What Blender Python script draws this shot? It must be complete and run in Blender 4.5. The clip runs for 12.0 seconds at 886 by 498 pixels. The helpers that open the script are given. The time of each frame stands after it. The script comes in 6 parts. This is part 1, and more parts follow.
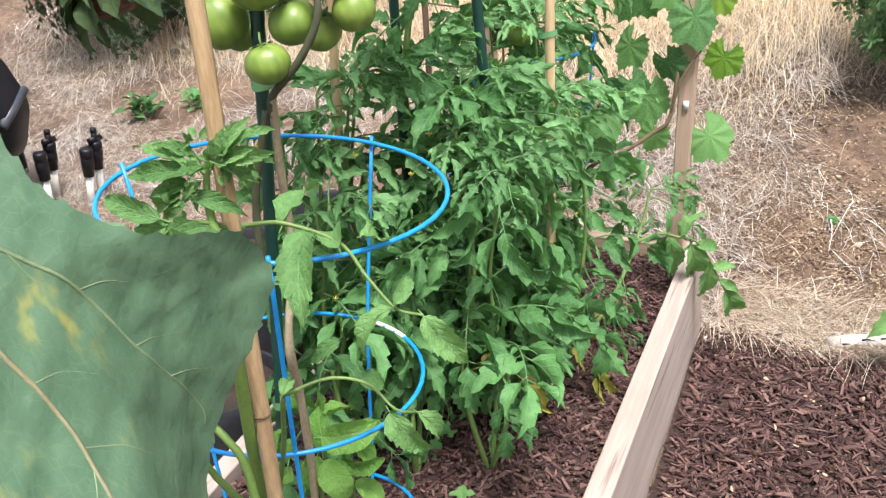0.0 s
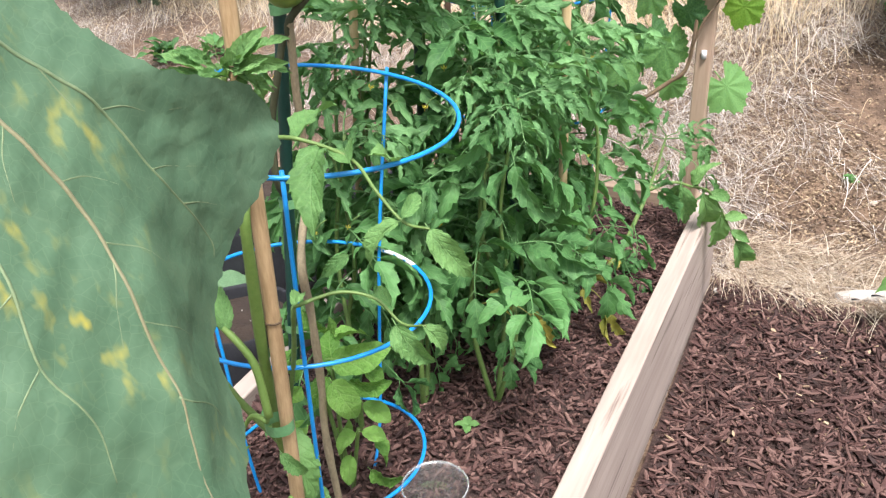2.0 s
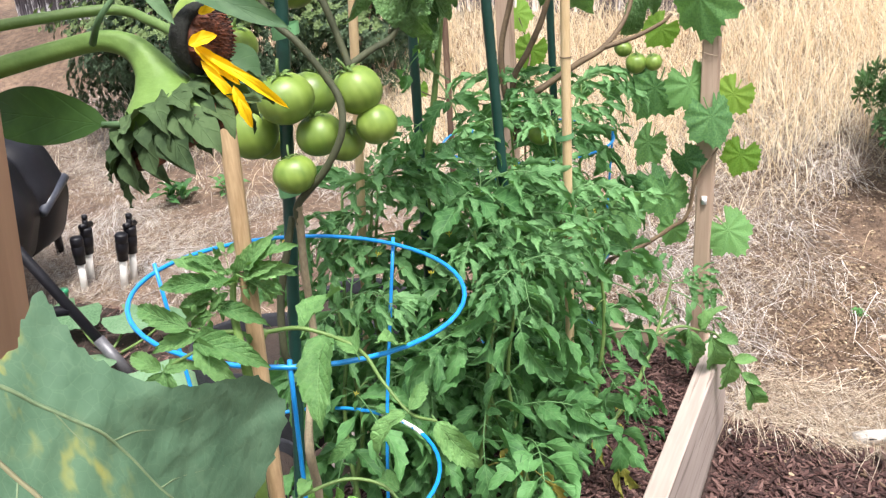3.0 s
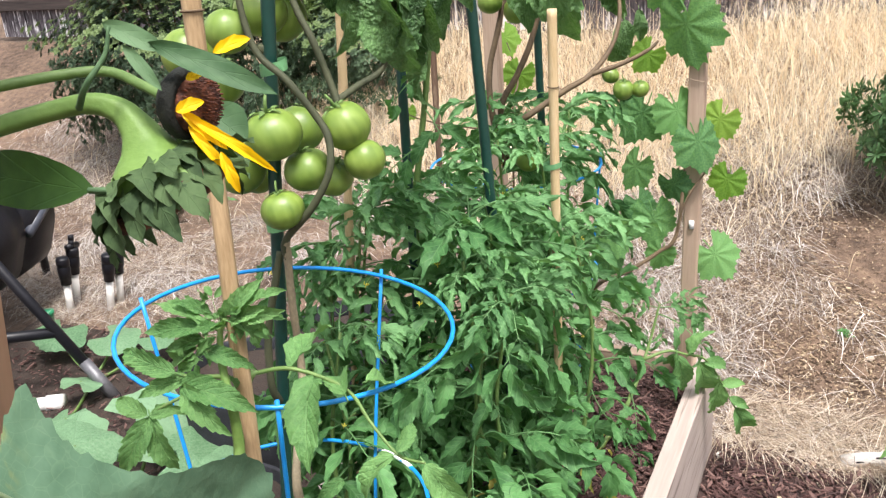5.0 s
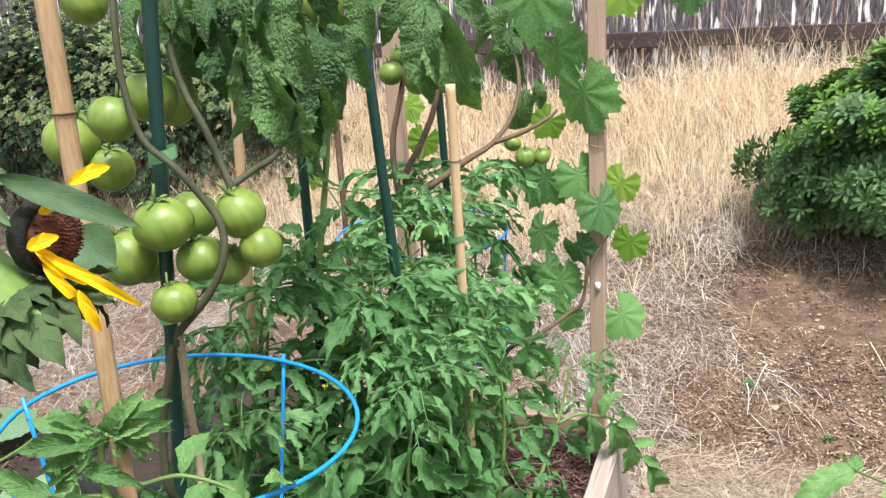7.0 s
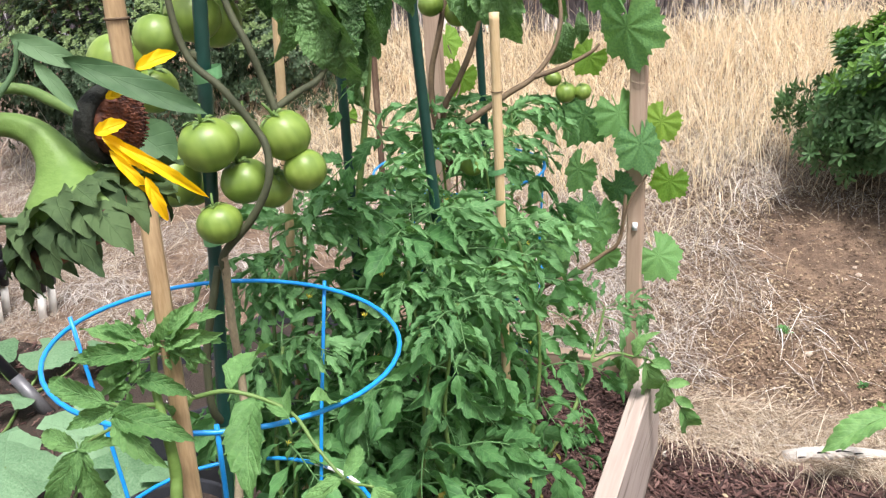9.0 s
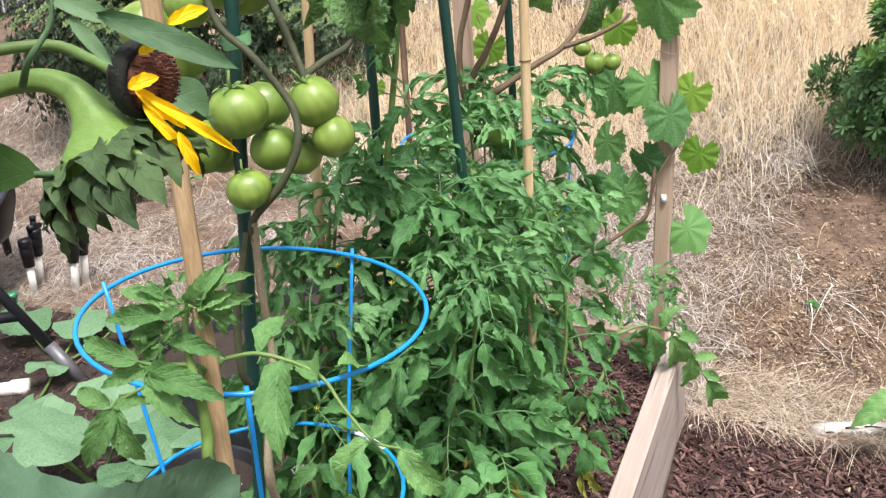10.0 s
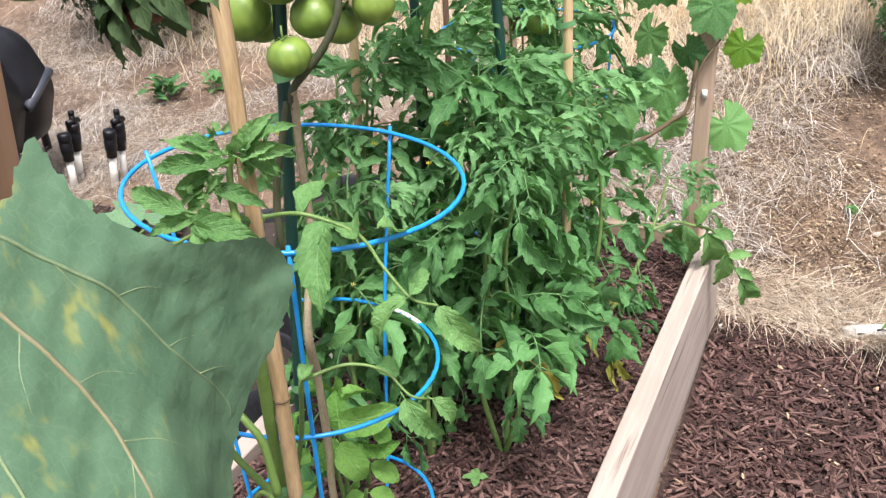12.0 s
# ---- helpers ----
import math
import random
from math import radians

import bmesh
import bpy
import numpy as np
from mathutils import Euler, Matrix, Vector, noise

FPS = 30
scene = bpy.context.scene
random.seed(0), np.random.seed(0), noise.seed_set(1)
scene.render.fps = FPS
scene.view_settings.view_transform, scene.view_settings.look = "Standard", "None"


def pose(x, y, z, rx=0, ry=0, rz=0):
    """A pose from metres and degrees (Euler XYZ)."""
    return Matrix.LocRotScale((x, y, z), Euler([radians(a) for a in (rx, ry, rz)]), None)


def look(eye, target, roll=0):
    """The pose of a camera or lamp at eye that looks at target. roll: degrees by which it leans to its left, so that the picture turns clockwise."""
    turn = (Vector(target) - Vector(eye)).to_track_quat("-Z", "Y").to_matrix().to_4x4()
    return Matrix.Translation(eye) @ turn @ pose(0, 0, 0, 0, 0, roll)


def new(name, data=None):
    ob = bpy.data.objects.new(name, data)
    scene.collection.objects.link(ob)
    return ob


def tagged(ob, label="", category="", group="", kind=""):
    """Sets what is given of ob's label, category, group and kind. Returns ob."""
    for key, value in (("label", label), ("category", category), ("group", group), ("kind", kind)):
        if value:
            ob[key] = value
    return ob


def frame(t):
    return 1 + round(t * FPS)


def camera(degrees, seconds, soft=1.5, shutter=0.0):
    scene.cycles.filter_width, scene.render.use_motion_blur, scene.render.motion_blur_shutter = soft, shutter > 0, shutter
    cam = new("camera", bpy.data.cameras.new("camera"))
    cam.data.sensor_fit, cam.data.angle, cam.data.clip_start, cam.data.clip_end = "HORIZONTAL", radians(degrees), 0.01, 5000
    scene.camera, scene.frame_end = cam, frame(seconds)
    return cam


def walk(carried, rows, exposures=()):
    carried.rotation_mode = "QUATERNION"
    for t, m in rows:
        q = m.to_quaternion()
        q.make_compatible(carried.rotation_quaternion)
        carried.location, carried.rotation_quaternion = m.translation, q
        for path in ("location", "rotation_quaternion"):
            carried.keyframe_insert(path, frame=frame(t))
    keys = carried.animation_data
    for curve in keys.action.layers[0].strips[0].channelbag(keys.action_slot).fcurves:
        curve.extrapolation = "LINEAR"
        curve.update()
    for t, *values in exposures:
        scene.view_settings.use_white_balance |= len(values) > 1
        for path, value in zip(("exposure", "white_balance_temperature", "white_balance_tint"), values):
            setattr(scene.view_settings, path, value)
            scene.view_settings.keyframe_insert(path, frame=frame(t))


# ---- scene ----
cam = camera(53.86, 12.0, 1.3)
# seconds, place, then yaw, pitch and roll in degrees
ROWS = [
    (0.0, 0.2381, -2.1641, 1.3877, 25.084, -26.926, -4.352),
    (0.5, 0.2460, -2.1787, 1.3756, 26.080, -28.537, -3.506),
    (1.0, 0.2594, -2.2081, 1.3533, 27.332, -31.065, -2.851),
    (1.5, 0.2563, -2.2047, 1.3508, 27.392, -31.653, -2.801),
    (2.0, 0.2654, -2.2023, 1.3609, 26.604, -29.384, -3.517),
    (2.5, 0.2687, -2.1930, 1.3976, 26.295, -24.339, -4.341),
    (3.0, 0.2627, -2.1790, 1.4307, 26.643, -21.646, -4.506),
    (3.2, 0.2606, -2.1829, 1.4376, 26.912, -21.044, -4.470),
    (4.8, 0.2598, -2.1742, 1.4698, 26.223, -20.494, -4.294),
    (5.0, 0.2596, -2.1681, 1.4559, 25.749, -20.835, -4.230),
    (5.5, 0.2594, -2.1581, 1.4567, 24.398, -20.639, -4.229),
    (6.0, 0.2582, -2.1388, 1.4694, 22.337, -19.168, -4.095),
    (6.5, 0.2589, -2.1263, 1.4912, 20.690, -17.526, -4.110),
    (7.0, 0.2664, -2.1316, 1.4852, 19.644, -17.798, -4.022),
    (7.2, 0.2772, -2.1359, 1.4784, 19.259, -18.151, -4.164),
    (8.8, 0.2321, -2.1322, 1.4428, 21.148, -20.634, -3.481),
    (9.0, 0.2449, -2.1392, 1.4588, 21.772, -21.110, -3.791),
    (9.5, 0.2460, -2.1440, 1.4546, 22.395, -21.797, -3.940),
    (10.0, 0.2466, -2.1459, 1.4507, 23.799, -22.593, -4.212),
    (10.5, 0.2467, -2.1522, 1.4352, 24.891, -24.156, -4.145),
    (11.0, 0.2482, -2.1621, 1.4172, 25.548, -26.033, -3.980),
    (11.5, 0.2496, -2.1696, 1.4122, 26.043, -27.253, -4.132),
    (12.0, 0.2487, -2.1763, 1.4076, 26.556, -28.063, -4.366),
]
walk(cam, [(t, pose(x, y, z, 0, 0, yaw) @ pose(0, 0, 0, 90 + pitch) @ pose(0, 0, 0, 0, 0, roll)) for t, x, y, z, yaw, pitch, roll in ROWS],
     [(0.0, 0.87), (1.5, 0.86), (2.6, 0.95), (3.2, 0.88), (5.0, 0.84), (6.5, 0.77), (9.5, 0.75), (11.0, 0.66), (12.0, 0.85)])
# ---- end of the camera ----

# ---- sky and sun: a bright, hazy day with very soft shadows ----
SUN_EL, SUN_AZ = radians(68), radians(138)
world = bpy.data.worlds.new("sky")
scene.world = world
world.use_nodes = True
wn = world.node_tree
sky = wn.nodes.new("ShaderNodeTexSky")
sky.sky_type, sky.sun_disc = "NISHITA", False
sky.sun_elevation, sky.sun_rotation = SUN_EL, SUN_AZ
sky.air_density, sky.dust_density, sky.ozone_density = 1.0, 5.0, 1.0
soften = wn.nodes.new("ShaderNodeHueSaturation")
soften.inputs["Saturation"].default_value = 0.45
wn.links.new(sky.outputs[0], soften.inputs["Color"])
wn.links.new(soften.outputs[0], wn.nodes["Background"].inputs["Color"])
wn.nodes["Background"].inputs["Strength"].default_value = 0.15
sun_data = bpy.data.lights.new("sun", "SUN")
sun_data.energy, sun_data.angle, sun_data.color = 3.1, radians(12), (1.0, 0.945, 0.93)
sun = new("sun", sun_data)
sun.matrix_world = look((9 * math.cos(SUN_EL) * math.sin(SUN_AZ), 9 * math.cos(SUN_EL) * math.cos(SUN_AZ), 9 * math.sin(SUN_EL)), (0, 0, 0))

R = random.Random(7)
NP = np.random.default_rng(11)


# ---- materials ----
class Mat:
    """A small builder of node materials."""

    def __init__(self, name, rough=0.6, metal=0.0):
        self.m = bpy.data.materials.new(name)
        self.m.use_nodes = True
        self.t = self.m.node_tree
        self.b = self.t.nodes["Principled BSDF"]
        self.b.inputs["Roughness"].default_value = rough
        self.b.inputs["Metallic"].default_value = metal
        self.co = self.node("ShaderNodeTexCoord")
        self.info = self.node("ShaderNodeObjectInfo")

    def node(self, kind, **values):
        n = self.t.nodes.new(kind)
        for k, v in values.items():
            n.inputs[k].default_value = v
        return n

    def link(self, a, b):
        self.t.links.new(a, b)

    def noise(self, scale, detail=4.0, coords="Object", stretch=None, rough=0.55):
        n = self.node("ShaderNodeTexNoise", Scale=scale, Detail=detail, Roughness=rough)
        src = self.co.outputs[coords]
        if stretch:
            mp = self.node("ShaderNodeMapping")
            mp.inputs["Scale"].default_value = stretch
            self.link(src, mp.inputs[0])
            src = mp.outputs[0]
        self.link(src, n.inputs["Vector"])
        return n.outputs["Fac"]

    def ramp(self, fac, stops):
        n = self.node("ShaderNodeValToRGB")
        e = n.color_ramp.elements
        while len(e) < len(stops):
            e.new(0.5)
        for el, (p, c) in zip(e, stops):
            el.position, el.color = p, (*c, 1)
        self.link(fac, n.inputs[0])
        return n.outputs[0]

    def mix(self, fac, a, b, blend="MIX"):
        n = self.node("ShaderNodeMix")
        n.data_type, n.blend_type = "RGBA", blend
        for val, sock in ((fac, n.inputs[0]), (a, n.inputs[6]), (b, n.inputs[7])):
            if isinstance(val, (int, float)):
                sock.default_value = val
            elif isinstance(val, tuple):
                sock.default_value = (*val, 1)
            else:
                self.link(val, sock)
        return n.outputs[2]

    def math(self, op, a, b=0.0, c=0.0):
        n = self.node("ShaderNodeMath")
        n.operation = op
        for i, v in enumerate((a, b, c)):
            if isinstance(v, (int, float)):
                n.inputs[i].default_value = v
            else:
                self.link(v, n.inputs[i])
        return n.outputs[0]

    def bump(self, height, strength=0.4, distance=0.002):
        n = self.node("ShaderNodeBump", Strength=strength, Distance=distance)
        self.link(height, n.inputs["Height"])
        self.link(n.outputs[0], self.b.inputs["Normal"])
        return n

    def color(self, sock):
        if isinstance(sock, tuple):
            self.b.inputs["Base Color"].default_value = (*sock, 1)
        else:
            self.link(sock, self.b.inputs["Base Color"])
        return self


def leaf_material(name, dark, light, vein, rough=0.55, side=7.0, see=0.22, spots=None, veiny=0.6, crinkle=0.5, mid_width=0.035, slant=0.55, sharp=14.0, rise_by=0.0012, net=0.0, grain=14.0, bulge=0.8):
    """Leaf: veins from the blade's own coordinates, mottling, and light that passes through it."""
    k = Mat(name, rough)
    k.b.inputs["Specular IOR Level"].default_value = 0.3
    uv = k.node("ShaderNodeSeparateXYZ")
    k.link(k.co.outputs["UV"], uv.inputs[0])
    off = k.math("ABSOLUTE", k.math("SUBTRACT", uv.outputs[0], 0.5))
    mid = k.math("SMOOTH_MIN", k.math("DIVIDE", off, mid_width), 1.0, 0.2)
    wave = k.math("SINE", k.math("MULTIPLY", k.math("SUBTRACT", uv.outputs[1], k.math("MULTIPLY", off, slant)), side * 6.283))
    ribs = k.math("POWER", k.math("MULTIPLY_ADD", wave, 0.5, 0.5), sharp)
    veins = k.math("MAXIMUM", k.math("SUBTRACT", 1.0, mid), k.math("MULTIPLY", ribs, 0.7))
    if not veiny:
        veins = k.math("MULTIPLY", veins, 0.0)
    blotch = k.noise(grain, 4.0)
    vary = k.math("ADD", k.math("MULTIPLY", blotch, 0.9), k.math("MULTIPLY", k.info.outputs["Random"], 0.55))
    base = k.ramp(vary, [(0.3, dark), (0.95, light)])
    if spots:
        patch = k.math("MULTIPLY", k.ramp_value(k.noise(150.0, 2.0, stretch=(1.0, 0.5, 1.0)), 0.54, 0.78), k.math("MULTIPLY", k.ramp_value(k.noise(19.0, 1.0), 0.46, 0.62), k.ramp_value(k.math("ABSOLUTE", k.math("SUBTRACT", uv.outputs[0], 0.53)), 0.20, 0.10)))
        base = k.mix(patch, base, spots)
    base = k.mix(k.math("MULTIPLY", veins, veiny), base, vein)
    if net:
        cells = k.node("ShaderNodeTexVoronoi", Scale=net)
        cells.feature = "DISTANCE_TO_EDGE"
        k.link(k.co.outputs["Object"], cells.inputs["Vector"])
        line = k.ramp_value(cells.outputs["Distance"], 0.05, 0.0)
        base = k.mix(k.math("MULTIPLY", line, 0.16), base, vein)
        veins = k.math("MAXIMUM", veins, k.math("MULTIPLY", line, 0.03))
    k.color(base)
    rise = k.math("SUBTRACT", k.math("MULTIPLY_ADD", k.noise(90.0, 3.0), crinkle, k.math("MULTIPLY", k.noise(24.0, 1.0), bulge * 3.0)), veins)
    bp = k.bump(rise, 0.55, rise_by)
    glow = k.node("ShaderNodeBsdfTranslucent")
    lighter = k.mix(1.0, base, (1.25, 1.3, 0.7), "MULTIPLY")
    k.link(lighter, glow.inputs["Color"])
    k.link(bp.outputs[0], glow.inputs["Normal"])
    mixer = k.node("ShaderNodeMixShader", Fac=see)
    k.link(k.b.outputs[0], mixer.inputs[1])
    k.link(glow.outputs[0], mixer.inputs[2])
    k.link(mixer.outputs[0], k.t.nodes["Material Output"].inputs["Surface"])
    return k.m


def ramp_value(self, fac, lo, hi):
    n = self.node("ShaderNodeMapRange")
    n.inputs["From Min"].default_value, n.inputs["From Max"].default_value = lo, hi
    self.link(fac, n.inputs["Value"])
    return n.outputs[0]


Mat.ramp_value = ramp_value

M_TOMATO = leaf_material("tomato_leaf", (0.024, 0.088, 0.026), (0.118, 0.288, 0.095), (0.16, 0.31, 0.125), rough=0.55, side=6.0, see=0.27)
M_TIPLEAF = leaf_material("tomato_tip_leaf", (0.048, 0.145, 0.046), (0.165, 0.345, 0.135), (0.20, 0.35, 0.155), rough=0.55, side=6.0, see=0.27)
M_CURLED = leaf_material("curled_leaf", (0.025, 0.075, 0.022), (0.12, 0.235, 0.082), (0.14, 0.25, 0.105), rough=0.42, side=8.0, crinkle=0.7, rise_by=0.006, slant=0.9, sharp=16.0, see=0.26, grain=30.0, bulge=1.2)
M_YOUNG = leaf_material("young_leaf", (0.066, 0.175, 0.050), (0.175, 0.345, 0.115), (0.21, 0.35, 0.15), side=7.0, crinkle=0.7, rise_by=0.0014, see=0.28, bulge=0.7, veiny=0.28, sharp=7.0)
M_YELLOW = leaf_material("yellowing_leaf", (0.12, 0.17, 0.03), (0.34, 0.30, 0.06), (0.3, 0.3, 0.1))
M_GRAPE = leaf_material("grape_leaf", (0.040, 0.125, 0.055), (0.175, 0.37, 0.13), (0.19, 0.35, 0.13), side=4.0, see=0.42, veiny=0.22, mid_width=0.014)
# grape leaf again, with sun shining through it put into the yellow-green
M_SUNLITGRAPE = leaf_material("sunlit_grape_leaf", (0.14, 0.31, 0.045), (0.30, 0.50, 0.10), (0.30, 0.46, 0.12), side=4.0, see=0.5, veiny=0.2, mid_width=0.014)
M_BASIL = leaf_material("basil_leaf", (0.085, 0.235, 0.035), (0.22, 0.43, 0.10), (0.26, 0.42, 0.14), rough=0.4, side=5.0, see=0.3, crinkle=1.5, rise_by=0.003)
M_SQUASH = leaf_material("squash_leaf", (0.045, 0.125, 0.05), (0.18, 0.31, 0.175), (0.16, 0.27, 0.15), side=4.0, crinkle=0.8)
M_SUNLEAF = leaf_material("sunflower_leaf", (0.034, 0.088, 0.048), (0.102, 0.184, 0.110), (0.17, 0.26, 0.15), rough=0.65, see=0.14, spots=(0.46, 0.40, 0.06), veiny=0.0, crinkle=1.4, mid_width=0.001, sharp=90000.0, rise_by=0.002, grain=38.0, net=210.0, bulge=0.1)
M_SUNTOP = leaf_material("sunflower_top_leaf", (0.035, 0.09, 0.035), (0.11, 0.20, 0.095), (0.12, 0.2, 0.1), rough=0.6, side=4.0, see=0.18, veiny=0.08, sharp=70.0, mid_width=0.015, rise_by=0.0003, grain=70.0)
# sunflower leaf seen against the light: its shade is put into the dark green
M_SHADELEAF = leaf_material("shaded_sunflower_leaf", (0.012, 0.042, 0.007), (0.045, 0.105, 0.018), (0.06, 0.13, 0.03), rough=0.6, side=4.0, see=0.3, veiny=0.2, sharp=40.0, mid_width=0.015, rise_by=0.0004, grain=60.0)
M_SEPAL = leaf_material("sunflower_bract", (0.016, 0.038, 0.014), (0.075, 0.125, 0.050), (0.06, 0.11, 0.04), rough=0.8, side=3.0, see=0.12, veiny=0.35, sharp=30.0, mid_width=0.03, rise_by=0.0006, grain=160.0)
M_PETAL = leaf_material("sunflower_petal", (0.88, 0.50, 0.005), (0.95, 0.68, 0.01), (0.9, 0.5, 0.005), side=1.0, see=0.3, veiny=0.15)
M_BLOSSOM = leaf_material("tomato_blossom", (0.72, 0.58, 0.06), (0.85, 0.74, 0.14), (0.7, 0.6, 0.1), side=1.0, see=0.3, veiny=0.1)
M_BUSH = leaf_material("shrub_leaf", (0.022, 0.062, 0.024), (0.090, 0.185, 0.070), (0.14, 0.23, 0.095), rough=0.33, see=0.18)
M_BUSHTIP = leaf_material("shrub_tip_leaf", (0.09, 0.21, 0.03), (0.19, 0.34, 0.06), (0.2, 0.34, 0.1), rough=0.4)
M_GREYBUSH = leaf_material("grey_shrub_leaf", (0.018, 0.042, 0.02), (0.085, 0.135, 0.07), (0.12, 0.17, 0.09), rough=0.5, see=0.15)
M_GREYTIP = leaf_material("grey_shrub_tip", (0.10, 0.16, 0.055), (0.19, 0.26, 0.11), (0.2, 0.28, 0.12), rough=0.5)


def simple(name, stops, scale, rough=0.6, metal=0.0, bump=0.3, stretch=None, detail=5.0, dist=0.002, fine=None):
    k = Mat(name, rough, metal)
    f = k.noise(scale, detail, stretch=stretch)
    f2 = k.noise(fine or scale * 7, 3.0, stretch=stretch)
    k.color(k.ramp(k.math("MULTIPLY_ADD", f2, 0.45, k.math("MULTIPLY", f, 0.6)), stops))
    k.bump(f2, bump, dist)
    return k.m


M_VEIN = simple("leaf_vein", [(0.3, (0.09, 0.15, 0.075)), (0.7, (0.18, 0.235, 0.12))], 60, 0.6)
M_MIDRIB = simple("tan_midrib", [(0.3, (0.14, 0.14, 0.075)), (0.7, (0.22, 0.205, 0.115))], 60, 0.6)
M_STEM = simple("green_stem", [(0.3, (0.075, 0.145, 0.03)), (0.7, (0.145, 0.235, 0.065))], 25, 0.55)
M_NECK = simple("pale_green_neck", [(0.3, (0.10, 0.19, 0.035)), (0.7, (0.165, 0.275, 0.065))], 30, 0.55)
M_DRY = simple("dried_calyx", [(0.3, (0.003, 0.004, 0.003)), (0.7, (0.009, 0.011, 0.007))], 60, 0.9, bump=0.6)
M_WOODY = simple("woody_stem", [(0.3, (0.024, 0.032, 0.014)), (0.7, (0.066, 0.072, 0.034))], 40, 0.75, stretch=(1, 1, 0.3))
M_BARKY = simple("pale_woody_stem", [(0.3, (0.15, 0.12, 0.075)), (0.7, (0.33, 0.275, 0.175))], 50, 0.8, bump=0.6, stretch=(1, 1, 0.4))
M_CANE = simple("vine_cane", [(0.3, (0.06, 0.04, 0.025)), (0.7, (0.16, 0.11, 0.06))], 30, 0.75)
M_BAMBOO = simple("bamboo", [(0.25, (0.20, 0.13, 0.07)), (0.45, (0.36, 0.245, 0.13)), (0.7, (0.52, 0.38, 0.22))], 14, 0.5, stretch=(5, 5, 0.6), bump=0.3)
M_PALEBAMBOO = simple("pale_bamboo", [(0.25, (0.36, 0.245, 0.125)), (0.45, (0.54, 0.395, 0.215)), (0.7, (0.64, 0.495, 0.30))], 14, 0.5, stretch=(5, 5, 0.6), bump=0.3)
M_STICK = simple("brown_stick", [(0.3, (0.085, 0.045, 0.03)), (0.6, (0.15, 0.09, 0.06)), (0.75, (0.33, 0.24, 0.16))], 14, 0.7, stretch=(5, 5, 0.5))
M_COATED = simple("green_coated_steel", [(0.3, (0.004, 0.032, 0.025)), (0.7, (0.009, 0.052, 0.040))], 20, 0.4, bump=0.12)
M_WIRE = simple("blue_coated_wire", [(0.3, (0.006, 0.21, 0.60)), (0.7, (0.012, 0.29, 0.74))], 12, 0.32, bump=0.08)
M_OFFWHITE = simple("off_white", [(0.3, (0.6, 0.62, 0.63)), (0.7, (0.8, 0.8, 0.8))], 30, 0.5)
M_TIE = simple("plant_tie", [(0.3, (0.09, 0.26, 0.1)), (0.7, (0.16, 0.36, 0.17))], 40, 0.55)
M_BLACK = simple("black_plastic", [(0.3, (0.004, 0.004, 0.006)), (0.7, (0.011, 0.011, 0.015))], 12, 0.42, bump=0.1)
M_BLACK.node_tree.nodes["Principled BSDF"].inputs["Specular IOR Level"].default_value = 0.3
M_FELT = simple("black_felt", [(0.3, (0.008, 0.009, 0.012)), (0.7, (0.03, 0.032, 0.04))], 30, 0.95, bump=0.8, fine=500)
M_STEEL = simple("grey_steel", [(0.3, (0.10, 0.10, 0.11)), (0.7, (0.18, 0.18, 0.19))], 30, 0.5, metal=0.5, bump=0.1)
# black plastic of the handle slot with its bluish highlight painted in
M_SLOT = simple("slot_highlight", [(0.3, (0.035, 0.04, 0.055)), (0.7, (0.06, 0.066, 0.085))], 12, 0.35, bump=0.1)
M_PVC = simple("white_pvc", [(0.3, (0.62, 0.60, 0.56)), (0.7, (0.78, 0.77, 0.74))], 15, 0.45, bump=0.08)
M_GREENCAP = simple("green_plastic", [(0.3, (0.01, 0.16, 0.07)), (0.7, (0.02, 0.22, 0.1))], 15, 0.4, bump=0.1)
M_SOIL = simple("dark_soil", [(0.3, (0.012, 0.008, 0.006)), (0.7, (0.05, 0.033, 0.024))], 26, 0.95, bump=0.9, dist=0.006)
M_PERLITE = simple("perlite", [(0.3, (0.55, 0.53, 0.49)), (0.7, (0.78, 0.76, 0.72))], 60, 0.9)
M_LOG = simple("bleached_log", [(0.25, (0.16, 0.13, 0.10)), (0.40, (0.46, 0.42, 0.37)), (0.7, (0.66, 0.63, 0.60))], 22, 0.8, stretch=(0.35, 3, 3), bump=0.9, dist=0.006)
M_STONE = simple("pale_stone", [(0.3, (0.27, 0.21, 0.165)), (0.7, (0.43, 0.35, 0.28))], 20, 0.9, bump=0.6)


def lumber(name, pale, dark, streak, rough=0.7, along=1):
    """Sawn softwood: long grain, growth bands and weather stains along the board's own length."""
    k = Mat(name, rough)
    run = lambda f: tuple(f if i == along else 1.0 for i in range(3))
    grain = k.noise(70.0, 6.0, stretch=run(0.05))
    bands = k.noise(26.0, 4.0, stretch=run(0.07))
    fibre = k.noise(220.0, 3.0, stretch=run(0.03))
    stain = k.noise(3.5, 5.0)
    col = k.ramp(k.math("MULTIPLY_ADD", bands, 0.5, k.math("MULTIPLY", grain, 0.5)), [(0.36, dark), (0.60, pale)])
    col = k.mix(k.math("MULTIPLY", k.ramp_value(grain, 0.56, 0.68), 0.8), col, streak)
    col = k.mix(k.math("MULTIPLY", k.ramp_value(stain, 0.5, 0.75), 0.35), col, dark)
    k.color(col)
    k.bump(k.math("ADD", k.math("MULTIPLY", fibre, 0.5), grain), 0.35, 0.0015)
    return k.m


